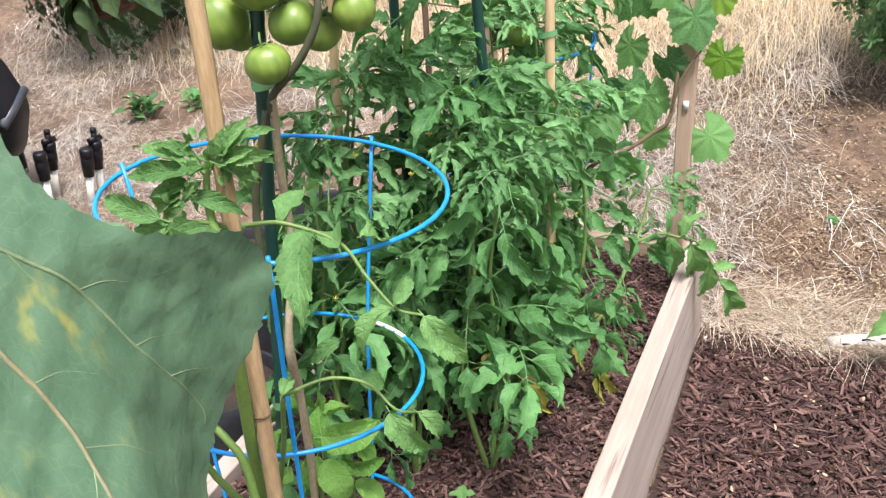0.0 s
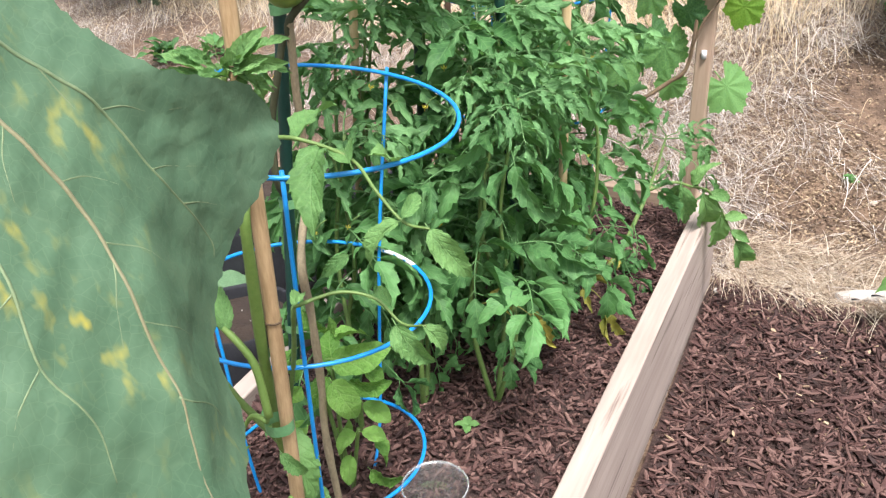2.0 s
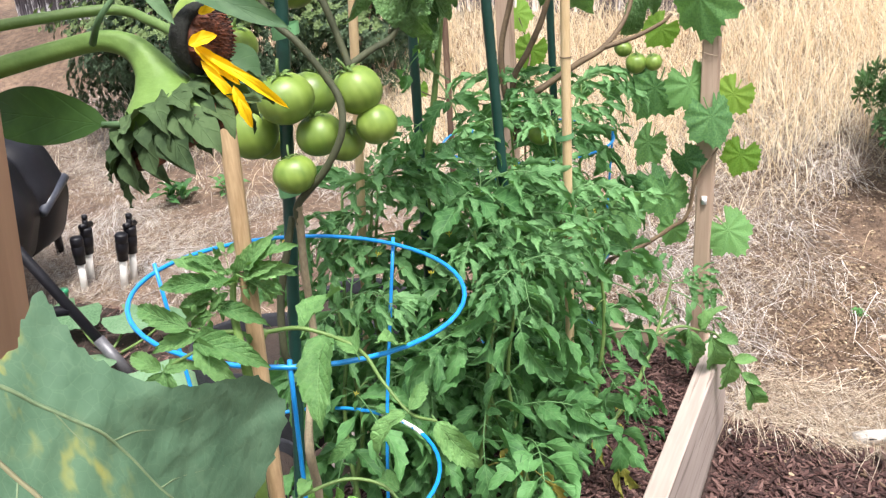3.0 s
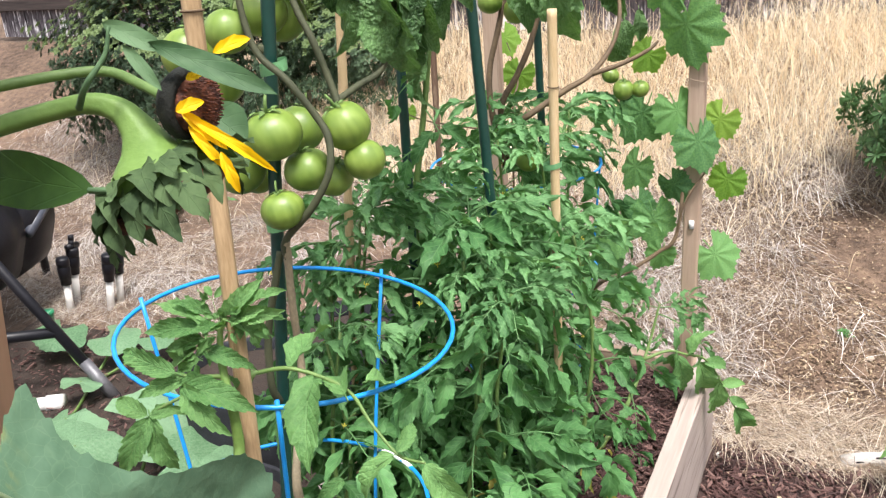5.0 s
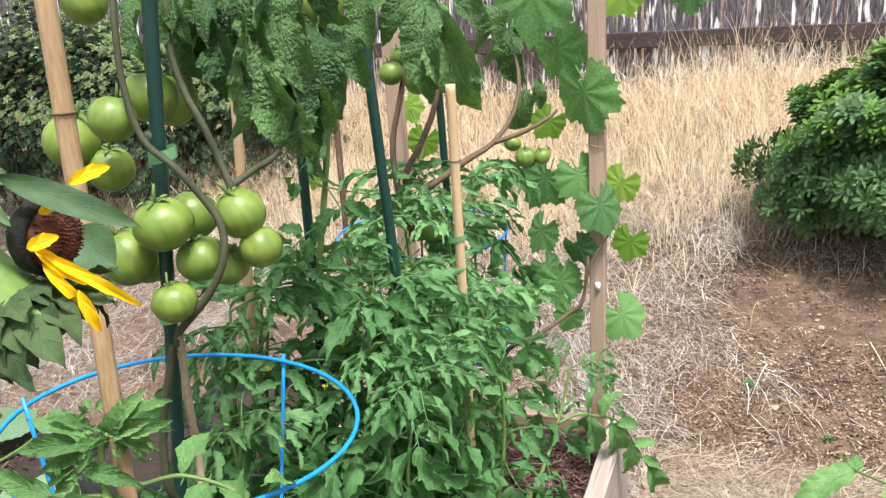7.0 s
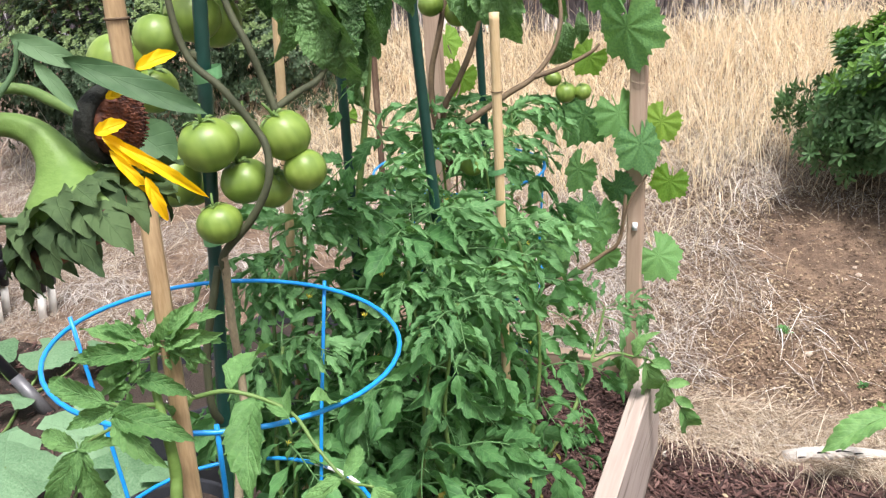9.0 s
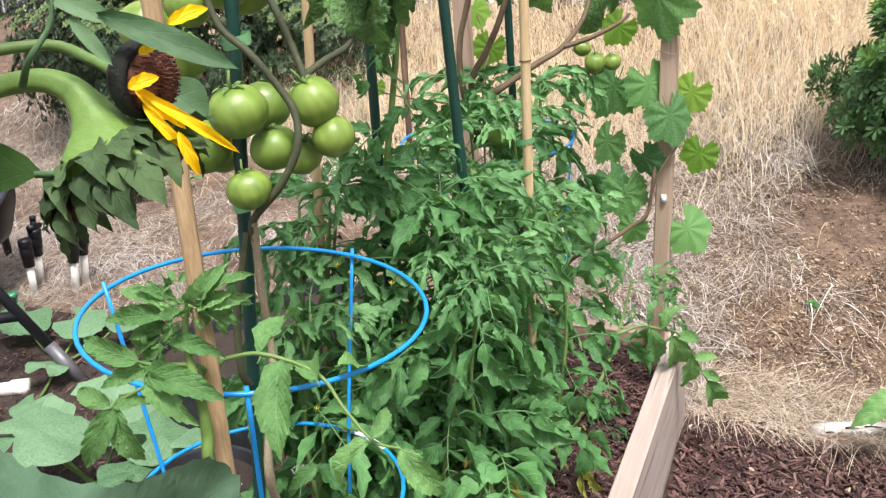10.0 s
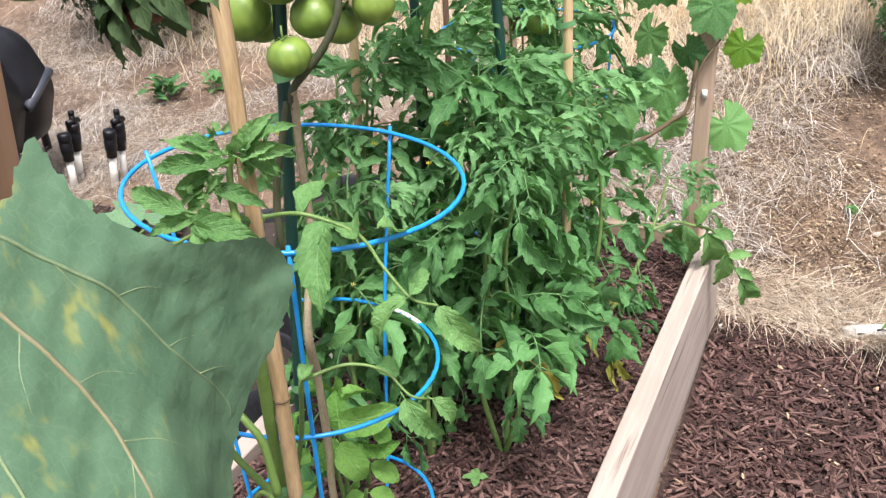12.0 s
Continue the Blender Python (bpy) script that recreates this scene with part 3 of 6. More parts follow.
def scatter_strips(name, material, xy, z, length, width, tilt, arch, segs, label, category="straw", heading=None, lying=False):
    """Thin blades, each a bent strip: lying straw (low tilt) or standing grass (high tilt)."""
    n = len(xy)
    head = NP.uniform(0, 2 * np.pi, n) if heading is None else heading
    L = NP.uniform(*length, n)
    w = NP.uniform(*width, n)
    tl = NP.uniform(*tilt, n)
    bend = NP.uniform(*arch, n)
    d = np.stack([np.cos(head), np.sin(head)], 1)
    side = np.stack([-d[:, 1], d[:, 0]], 1)
    verts = np.zeros((n, (segs + 1) * 2, 3))
    px, py, pz = xy[:, 0].copy(), xy[:, 1].copy(), z.copy()
    lift = z - ground_z(px, py)
    curl = NP.normal(0, 0.28, n)
    for i in range(segs + 1):
        t = i / segs
        ww = w * (1 - 0.8 * t) * 0.5
        for j, sg in enumerate((-1, 1)):
            verts[:, i * 2 + j, 0] = px + side[:, 0] * ww * sg
            verts[:, i * 2 + j, 1] = py + side[:, 1] * ww * sg
            verts[:, i * 2 + j, 2] = pz
        a = tl - bend * t
        c = head + curl * t
        step = L / segs
        if lying:
            px, py = px + np.cos(c) * step, py + np.sin(c) * step
            pz = ground_z(px, py) + lift + L * bend * np.sin(np.pi * (t + 1 / segs) * 0.9)
            continue
        px = px + np.cos(c) * np.cos(a) * step
        py = py + np.sin(c) * np.cos(a) * step
        pz = pz + np.sin(a) * step
    k = np.arange(n)[:, None] * (segs + 1) * 2
    quads = np.concatenate([k + np.array([[2 * i, 2 * i + 1, 2 * i + 3, 2 * i + 2]]) for i in range(segs)], 0)
    me = bpy.data.meshes.new(name)
    me.from_pydata(verts.reshape(-1, 3).tolist(), [], quads.tolist())
    me.materials.append(material)
    return tagged(new(name, me), label, category, kind="stuff")


def bank_points(n, x0, x1, y0, y1, bare=True, clump=0.0):
    p = np.stack([NP.uniform(x0, x1, n), NP.uniform(y0, y1, n)], 1)
    if x1 - x0 > 2:
        p[:, 0] += NP.normal(0, 0.35, n)
    if bare:
        # the bare soil bank below the shrub, and thinner patches
        d = ((p[:, 0] - 0.60) / 0.45) ** 2 + ((p[:, 1] - 0.98 - 0.10 * np.sin(6 * p[:, 0])) / 0.38) ** 2
        low = 1 - 0.93 * smooth(-0.02, 0.12, p[:, 0]) * smooth(0.2, 0.32, p[:, 1]) * (1 - smooth(0.62, 0.8, p[:, 1] + 0.3 * p[:, 0] - 0.05))
        patch = np.sin(2.3 * p[:, 0] + 1.3) * np.sin(2.9 * p[:, 1] + 0.4) + 0.8 * np.sin(9.3 * p[:, 0] + 4 * p[:, 1]) * np.cos(8.1 * p[:, 1] - 2 * p[:, 0])
        open_soil = np.clip(0.42 + 0.6 * patch, 0.05, 1)
        thick = np.maximum(smooth(1.35, 1.8, p[:, 1]), smooth(-0.8, -0.5, p[:, 0]) * smooth(0.45, 0.7, p[:, 1]) * (0.72 + 0.28 * np.sin(14 * p[:, 0] - 9 * p[:, 1])))
        keep = (NP.uniform(0, 1, n) < np.clip(1.6 * (d - 0.75), 0.012, 1) * low) & (NP.uniform(0, 1, n) < np.maximum(open_soil, thick))
        keep &= ~((p[:, 0] < 0.02) & (p[:, 0] > -BED_W - 0.05) & (p[:, 1] < 0.02))
        p = p[keep]
    return p


p = bank_points(125000, -4.3, 1.6, 0.02, 2.5)
scatter_strips("straw_litter", M_STRAW, p, ground_z(p[:, 0], p[:, 1]) + NP.uniform(0.004, 0.016, len(p)), (0.02, 0.10), (0.0008, 0.0023), (0, 0), (0.0, 0.16), 3, "pale dry straw strewn over the dirt bank", lying=True)
p = bank_points(60000, -4.3, 1.6, 0.05, 2.4)
scatter_strips("grey_straw_litter", M_GREYSTRAW, p, ground_z(p[:, 0], p[:, 1]) + NP.uniform(0.004, 0.02, len(p)), (0.04, 0.17), (0.0009, 0.0025), (0, 0), (0.0, 0.22), 4, "greyed matted dry grass stalks on the bank", heading=NP.normal(-1.1, 0.75, len(p)), lying=True)
p = bank_points(30000, -4.3, 0.5, 0.3, 2.2)
p = p[np.sin(5.1 * p[:, 0] + 1.7 * np.sin(3 * p[:, 1])) * np.sin(6.3 * p[:, 1] + 1.1 * np.sin(4 * p[:, 0])) > 0.05]
scatter_strips("coarse_straw", M_GREYSTRAW, p, ground_z(p[:, 0], p[:, 1]) + NP.uniform(0.006, 0.03, len(p)), (0.06, 0.22), (0.0018, 0.0045), (0, 0), (0.0, 0.2), 4, "clumps of coarse bleached stalks on the bank", heading=NP.normal(-0.9, 0.6, len(p)), lying=True)
p = bank_points(4200, 0.02, 0.9, 0.0, 0.27, bare=False)
scatter_strips("straw_edge", M_STRAW, p, ground_z(p[:, 0], p[:, 1]) + NP.uniform(0.012, 0.03, len(p)), (0.05, 0.19), (0.0010, 0.0026), (0, 0), (0.0, 0.14), 4, "loose straw at the edge of the bark mulch", heading=NP.normal(-0.35, 1.0, len(p)), lying=True)
p = bank_points(32000, -3.4, 2.0, 1.4, 3.05, bare=False)
p = p[NP.uniform(0, 1, len(p)) < smooth(1.3, 2.1, p[:, 1])]
scatter_strips("tall_dry_grass", M_GRASS, p, ground_z(p[:, 0], p[:, 1]), (0.18, 0.55), (0.0016, 0.0046), (0.35, 1.55), (0.2, 3.4), 7, "tall golden dry grass standing before the fence", "dry grass")
p = bank_points(4000, -3.4, 2.0, 1.0, 2.2)
scatter_strips("short_dry_grass", M_GRASS, p, ground_z(p[:, 0], p[:, 1]), (0.06, 0.24), (0.0018, 0.004), (0.4, 1.4), (0.4, 2.2), 5, "short tufts of dry grass on the bank", "dry grass")


# ---- bark mulch ----
def mulch_z(x, y):
    """The bed's filling: mounded in the middle, lower by the boards and at the far end."""
    x, y = np.asarray(x, dtype=float), np.asarray(y, dtype=float)
    cx = np.clip(1 - np.abs((x + BED_W / 2) / (BED_W / 2)), 0, 1)
    return 0.245 + 0.015 * smooth(0.0, 0.3, cx) + 0.065 * smooth(0.3, 1.3, -y) * smooth(0.0, 0.45, cx)


def chips(name, xy, z, label, size=(0.008, 0.042), material=None, category="bark mulch"):
    """Bark chips: flat splinters with six corners, tumbled."""
    n = len(xy)
    L = size[0] + (size[1] - size[0]) * NP.uniform(0, 1, n) ** 1.8
    W, T = NP.uniform(0.0025, 0.0095, n) * (0.7 + 12 * L), NP.uniform(0.0012, 0.004, n)
    shape = np.array([(-0.5, -0.3, 0), (0.05, -0.5, 0), (0.5, -0.25, 0), (0.45, 0.3, 0), (-0.1, 0.5, 0), (-0.45, 0.35, 0)])
    top = np.repeat(shape[None], n, 0) * (1 + NP.uniform(-0.45, 0.45, (n, 6, 1)))
    low = top.copy()
    top[:, :, 2], low[:, :, 2] = 0.5, -0.5
    v = np.concatenate([top * np.array([0.9, 0.85, 1.0]), low], 1) * np.stack([L, W, T], 1)[:, None, :]
    a, b, c = NP.uniform(0, 2 * np.pi, n), NP.normal(0, 0.3, n), NP.normal(0, 0.45, n)
    ca, sa, cb, sb, cc, sc = np.cos(a), np.sin(a), np.cos(b), np.sin(b), np.cos(c), np.sin(c)
    rot = np.stack([np.stack([ca * cb, ca * sb * sc - sa * cc, ca * sb * cc + sa * sc], 1), np.stack([sa * cb, sa * sb * sc + ca * cc, sa * sb * cc - ca * sc], 1), np.stack([-sb, cb * sc, cb * cc], 1)], 1)
    v = np.einsum("nij,nkj->nki", rot, v) + np.stack([xy[:, 0], xy[:, 1], z], 1)[:, None, :]
    faces = []
    pattern = [(0, 1, 2, 3, 4, 5)] + [(i, i + 6, (i + 1) % 6 + 6, (i + 1) % 6) for i in range(6)]
    for i in range(n):
        o = i * 12
        faces += [tuple(o + k for k in f) for f in pattern]
    me = bpy.data.meshes.new(name)
    me.from_pydata(v.reshape(-1, 3).tolist(), [], faces)
    me.materials.append(material or M_CHIP)
    return tagged(new(name, me), label, category, kind="stuff")


bed_floor = sheet("bed_filling", np.linspace(-BED_W + THICK, -THICK, 30), np.linspace(-BED_L + THICK, -THICK, 60), mulch_z, M_LITTER)
tagged(bed_floor, "dark bark mulch filling the raised bed", "bark mulch", kind="structure")
path_floor = sheet("mulch_path", np.linspace(0.0, 2.6, 60), np.concatenate([np.linspace(-3.6, -0.2, 50), np.linspace(-0.15, 0.02, 8)]), lambda x, y: ground_z(x, y) + 0.012 * smooth(0.03, -0.12, y) + 0.004 * np.sin(23 * x) * np.sin(19 * y), M_LITTER)
tagged(path_floor, "reddish brown bark mulch path beside the bed", "path", kind="structure")
n = 22000
p = np.stack([NP.uniform(-BED_W + 0.05, -0.047, n), NP.uniform(-1.9, -0.05, n)], 1)
chips("bark_chips", p, mulch_z(p[:, 0], p[:, 1]) + NP.uniform(0.0, 0.014, n), "reddish brown bark chips lying in the raised bed", (0.005, 0.032))
n = 22000
p = np.stack([NP.uniform(0.015, 1.25, n), NP.uniform(-1.75, 0.03, n)], 1)
p = p[p[:, 1] < 0.0 + 0.03 * np.sin(9 * p[:, 0])]
chips("bark_chips", p, ground_z(p[:, 0], p[:, 1]) + 0.013 + NP.uniform(0.0, 0.016, len(p)), "reddish brown bark chips strewn over the path", (0.010, 0.055))
p = np.stack([NP.uniform(0.02, 1.1, 420), NP.uniform(-1.4, 0.05, 420)], 1)
chips("straw_bits", p, ground_z(p[:, 0], p[:, 1]) + NP.uniform(0.024, 0.030, len(p)), "short tan bits of straw lying on the bark", (0.006, 0.022), M_CRUMB, "straw")
n = 12000
p = np.stack([NP.uniform(0.015, 2.55, n), NP.uniform(-3.5, 0.0, n)], 1)
p = p[(p[:, 0] > 1.2) | (p[:, 1] < -1.7)]
chips("bark_chips", p, ground_z(p[:, 0], p[:, 1]) + 0.013 + NP.uniform(0.0, 0.012, len(p)), "reddish brown bark chips on the far path", (0.02, 0.075))
n = 34000
p = np.stack([NP.uniform(-0.5, 1.3, n), NP.uniform(0.06, 1.5, n)], 1)
p = p[NP.uniform(0, 1, n) < 1 - 0.85 * np.clip(1.5 - 1.2 * (((p[:, 0] - 0.56) / 0.42) ** 2 + ((p[:, 1] - 1.07) / 0.27) ** 2), 0, 1)]
p = p[~((p[:, 0] < 0.03) & (p[:, 1] < 0.03))]
chips("dirt_crumbs", p, ground_z(p[:, 0], p[:, 1]) + NP.uniform(0.002, 0.008, len(p)), "dry crumbs of earth and straw on the bank", (0.004, 0.018), M_CRUMB, "dirt")

# ---- raised bed of softwood planks ----
bed = thing("raised_bed", "raised garden bed of pale sawn softwood planks", "raised bed", (-BED_W / 2, -BED_L / 2, 0))


def plank(name, x, y, z, length, height, across, material, label="", thick=THICK, turn=0.0):
    me = block(name, (thick, length, height), material, 0.004, 0.0006)
    put(name, me, bed, pose(x + BED_W / 2, y + BED_L / 2, z, 0, 0, (90 if across else 0) + turn), label)


plank("side_plank", -THICK / 2 - 0.016, -BED_L / 2, RIM - 0.152, BED_L, 0.304, False, M_BOARD, "pale sawn plank with dark grain streaks", 0.048, -0.8)

plank("end_plank", -BED_W / 2, -THICK / 2, RIM - 0.0925, BED_W - 2 * THICK - 0.002, 0.185, True, M_BOARDIN, "weathered brown end plank")
plank("end_plank", -BED_W / 2, -THICK / 2, 0.054, BED_W - 2 * THICK - 0.002, 0.118, True, M_BOARDIN)
plank("side_plank", -BED_W + THICK / 2, -BED_L / 2, RIM - 0.0925, BED_L, 0.185, False, M_BOARD)
plank("side_plank", -BED_W + THICK / 2, -BED_L / 2, 0.054, BED_L, 0.118, False, M_BOARD)
plank("end_plank", -BED_W / 2, -BED_L + THICK / 2, RIM - 0.0925, BED_W - 2 * THICK - 0.002, 0.185, True, M_BOARDIN)

# ---- posts and stakes ----
post = thing("trellis_post", "square pale brown wooden post in the bed's corner", "post", (-0.062, -0.062, 0.2))
put("post", block("post", (0.038, 0.038, 1.5), M_POST, 0.003, 0.0005), post, pose(0, 0, 0.75, 0, 0.4, 0))
s = Shape()
tube(s, [(0.0, -0.0205, 0.494), (0.0, -0.0205, 0.514)], 0.007, 0.007, 6)
put("clip", s.mesh("clip", M_OFFWHITE), post, None, "small white plastic clip")
s = Shape()
tube(s, [(0.023 * math.cos(a) * 1.1, 0.023 * math.sin(a) * 1.1, 0.86 + 0.004 * math.sin(2 * a)) for a in np.linspace(0, 6.28, 17)[:-1]], 0.001, 0.001, 4, closed=True)
put("twine", s.mesh("twine", M_STRAW), post)
post = thing("trellis_post", "pale wooden post behind the tomato plants", "post", (-0.573, -0.062, 0.2))
put("post", block("post", (0.040, 0.032, 1.6), M_POST, 0.003, 0.0005), post, pose(0, 0, 0.8, 0, 0, 0))


def stake(label, base, top, radius, material, category="garden stake", nodes=0.0, ribbed=False, name="stake", group="", phase=0.07):
    """A straight stake from base to top; bamboo has swollen nodes, coated steel has rings of ribs."""
    base, top = Vector(base), Vector(top)
    ob = thing(name, label, category, base, group)
    s = Shape()
    d = top - base
    n = int(d.length / 0.012)
    verts, faces = [], []
    side = d.orthogonal().normalized()
    up = d.normalized().cross(side)
    bow = side * R.uniform(-0.002, 0.002) + up * R.uniform(-0.002, 0.002)
    for i in range(n + 1):
        t = i / n
        r = radius
        if nodes:
            k = (t * d.length + phase) % nodes
            r *= 1 + 0.13 * math.exp(-((k - nodes / 2) / 0.004) ** 2) + 0.01 * R.uniform(-1, 1)
        if ribbed and i % 2:
            r *= 1.06
        c = d * t + bow * math.sin(math.pi * t)
        for j in range(10):
            a = 2 * math.pi * j / 10
            verts.append(c + (side * math.cos(a) + up * math.sin(a)) * r)
    for i in range(n):
        for j in range(10):
            a, b = i * 10 + j, i * 10 + (j + 1) % 10
            faces.append((a, b, b + 10, a + 10))
    faces += [tuple(range(9, -1, -1)), tuple(n * 10 + j for j in range(10))]
    s.add(verts, faces)
    put("pole", s.mesh("pole", material), ob)
    along = nodes / 2 - phase
    while nodes > 0.25 and along < d.length - 0.02:
        if along > 0.02:
            c = d * (along / d.length) + bow * math.sin(math.pi * along / d.length)
            s = Shape()
            tube(s, [c + (side * math.cos(a) + up * math.sin(a)) * radius * 1.12 for a in np.linspace(0, 2 * math.pi, 13)[:-1]], 0.0011, 0.0011, 5, closed=True)
            put("joint", s.mesh("joint", M_CANE), ob)
        along += nodes
    return ob


G = "stakes in the raised bed"
green1 = stake("dark green coated steel stake beside the fruiting tomato", (-0.478, -1.325, 0.28), (-0.352, -1.262, 1.68), 0.0085, M_COATED, ribbed=True, group=G)
stake("dark green coated steel stake among tomato plants", (-0.445, -0.853, 0.26), (-0.420, -0.85, 1.62), 0.0085, M_COATED, ribbed=True, group=G)
stake("dark green coated steel stake above the leafy tomatoes", (-0.268, -0.80, 0.26), (-0.336, -0.80, 1.70), 0.009, M_COATED, ribbed=True, group=G)
stake("dark green coated steel stake inside the far cage", (-0.392, -0.20, 0.24), (-0.412, -0.20, 1.50), 0.009, M_COATED, ribbed=True, group=G)
bamboo1 = stake("thick pale bamboo stake tied to a young plant", (-0.224, -1.651, 0.27), (-0.235, -1.572, 1.62), 0.0080, M_BAMBOO, nodes=0.265, group=G, phase=0.0625)
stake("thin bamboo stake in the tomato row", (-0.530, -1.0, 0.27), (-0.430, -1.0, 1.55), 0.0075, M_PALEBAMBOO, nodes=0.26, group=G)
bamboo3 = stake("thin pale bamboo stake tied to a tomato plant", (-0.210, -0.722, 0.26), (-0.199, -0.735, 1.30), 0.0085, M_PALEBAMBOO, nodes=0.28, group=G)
stake("thin brown wooden stick behind the tomato row", (-0.690, -0.20, 0.22), (-0.672, -0.20, 1.45), 0.0080, M_STICK, nodes=0.2, group=G)

red = thing("wooden_stake", "reddish grooved wooden stake leaning beside the sunflower", "garden stake", (-0.197, -2.003, 0.0))
s = Shape()
face = [(-0.045, 0.018), (0.045, 0.018)] + [(0.045 - 0.09 * k / 24, -0.018 + (0.0032 if k % 4 == 2 else 0.0)) for k in range(25)]
verts, faces, n = [], [], len(face)
for z in np.linspace(0, 1.86, 13):
    verts += [(x, y, z) for x, y in face]
for i in range(12):
    faces += [(i * n + k, i * n + (k + 1) % n, (i + 1) * n + (k + 1) % n, (i + 1) * n + k) for k in range(n)]
faces += [tuple(reversed(range(n))), tuple(12 * n + k for k in range(n))]
s.add(verts, faces)
put("pole", s.mesh("pole", M_REDWOOD, False), red, pose(-0.049, -0.024, 0, 0, 0, 27) @ pose(0, 0, 0, 0, 6.4, 0))


def tie(owner, centre, radius, height=0.016, material=M_TIE):
    """A loop of green tape round a stake and stem."""
    s = Shape()
    c = Vector(centre) - owner.location
    rows = []
    for z in (-height / 2, height / 2):
        for j in range(14):
            a = 2 * math.pi * j / 14
            rows.append(c + Vector((radius * 1.5 * math.cos(a), radius * math.sin(a), z + 0.004 * math.sin(a + 1))))
    faces = [(j, (j + 1) % 14, 14 + (j + 1) % 14, 14 + j) for j in range(14)]
    s.add(rows, faces)
    put("tie", s.mesh("tie", material), owner, None, "green plastic plant tape")


for z in (0.56, 0.74):
    t = (z - 0.27) / 1.35
    tie(bamboo1, (-0.224 + -0.011 * t - 0.006, -1.651 + 0.079 * t - 0.004, z), 0.012, 0.014)
for z in (0.62, 0.83, 1.10, 1.30):
    t = (z - 0.28) / 1.4
    tie(green1, (-0.478 + 0.126 * t + 0.01, -1.325 + 0.063 * t - 0.005, z), 0.0125, 0.014)
tie(bamboo3, (-0.206, -0.73, 1.03), 0.0115, 0.010)


# ---- wire cages ----
def hoop(centre, normal, radius, n=48):
    z = Vector(normal).normalized()
    x = Vector((1, 0, 0))
    x = (x - z * x.dot(z)).normalized()
    y = z.cross(x)
    return [Vector(centre) + (x * math.cos(2 * math.pi * i / n) + y * math.sin(2 * math.pi * i / n)) * radius for i in range(n)]


def cage(label, hoops, legs, base, wire=0.0030):
    ob = thing("tomato_cage", label, "plant cage", base, "wire cages")
    for c, nrm, r in hoops:
        s = Shape()
        tube(s, shift(hoop(c, nrm, r), base), wire, wire, 8, closed=True)
        put("ring", s.mesh("ring", M_WIRE), ob)
    for line in legs:
        s = Shape()
        tube(s, shift(glide(line, 5), base), wire * 0.92, wire * 0.92, 8)
        put("leg", s.mesh("leg", M_WIRE), ob)
    return ob


cage1 = cage("bright blue coated wire tomato cage with three rings", [((-0.367, -1.341, 0.980), (0.070, 0.063, 1), 0.2115), ((-0.371, -1.374, 0.722), (0.020, 0.078, 1), 0.178), ((-0.377, -1.372, 0.429), (-0.083, 0.070, 1), 0.156)],
             [[(-0.349, -1.122, 0.972), (-0.345, -1.203, 0.704), (-0.356, -1.235, 0.404), (-0.352, -1.29, 0.30)], [(-0.573, -1.378, 1.010), (-0.52, -1.40, 0.72), (-0.50, -1.405, 0.40), (-0.485, -1.40, 0.27)], [(-0.259, -1.522, 0.992), (-0.271, -1.520, 0.733), (-0.284, -1.511, 0.524), (-0.292, -1.502, 0.425), (-0.30, -1.485, 0.28)]], (-0.385, -1.358, 0.3))
# a short arc of the middle ring is coloured white
s = Shape()
arc = hoop((-0.371, -1.374, 0.722), (0.020, 0.078, 1), 0.178, 96)
tube(s, shift(arc[15:24], (-0.385, -1.358, 0.3)), 0.0033, 0.0033, 8)
put("worn_patch", s.mesh("worn_patch", M_OFFWHITE), cage1, None, "short white patch on the middle ring")
cage("blue coated wire tomato cage at the bed's far end", [((-0.455, -0.25, 0.885), (0, 0, 1), 0.205), ((-0.445, -0.25, 0.605), (0, 0, 1), 0.188), ((-0.45, -0.24, 0.36), (0, 0, 1), 0.15)],
     [[(-0.262, -0.185, 0.905), (-0.284, -0.20, 0.575), (-0.31, -0.22, 0.24)], [(-0.64, -0.16, 0.90), (-0.61, -0.16, 0.575), (-0.58, -0.17, 0.24)], [(-0.46, -0.45, 0.90), (-0.46, -0.42, 0.575), (-0.46, -0.40, 0.24)]], (-0.45, -0.24, 0.28), 0.003)


# ---- tomato plants ----
def fruit_mesh(seed):
    """A ribbed, slightly flattened tomato with a hollow at the stalk and a small star of sepals."""
    rnd = random.Random(seed)
    s = Shape()
    rows, cols = 12, 20
    ribs, ph = rnd.choice((5, 6, 7)), rnd.uniform(0, 6)
    verts, faces = [], []
    for i in range(rows + 1):
        a = math.pi * i / rows
        for j in range(cols):
            b = 2 * math.pi * j / cols
            r = math.sin(a) * (1 + 0.035 * math.cos(ribs * b + ph) * math.sin(a))
            z = math.cos(a) * 0.93 - 0.14 * math.exp(-(a / 0.35) ** 2)
            verts.append((r * math.cos(b), r * math.sin(b), z))
    for i in range(rows):
        for j in range(cols):
            faces.append((i * cols + j, (i + 1) * cols + j, (i + 1) * cols + (j + 1) % cols, i * cols + (j + 1) % cols))
    s.add(verts, faces)
    return s.mesh("tomato", M_FRUIT)


def calyx_mesh():
    s = Shape()
    for i in range(5):
        a = i * 1.257
        m = Matrix.Rotation(a, 4, "Z") @ Matrix.Translation((0, 0.05, 0.82)) @ Matrix.Rotation(radians(18), 4, "X")
        leaflet(s, m, 0.62, 0.09, 0, 0, 0.3, 0.7, 0, 5)
    tube(s, [(0, 0, 0.78), (0.04, 0.02, 1.1), (0.15, 0.05, 1.4)], 0.07, 0.05, 6)
    return s.mesh("calyx", M_STEM)


TOMATO = [fruit_mesh(300 + i) for i in range(4)]
CALYX = calyx_mesh()


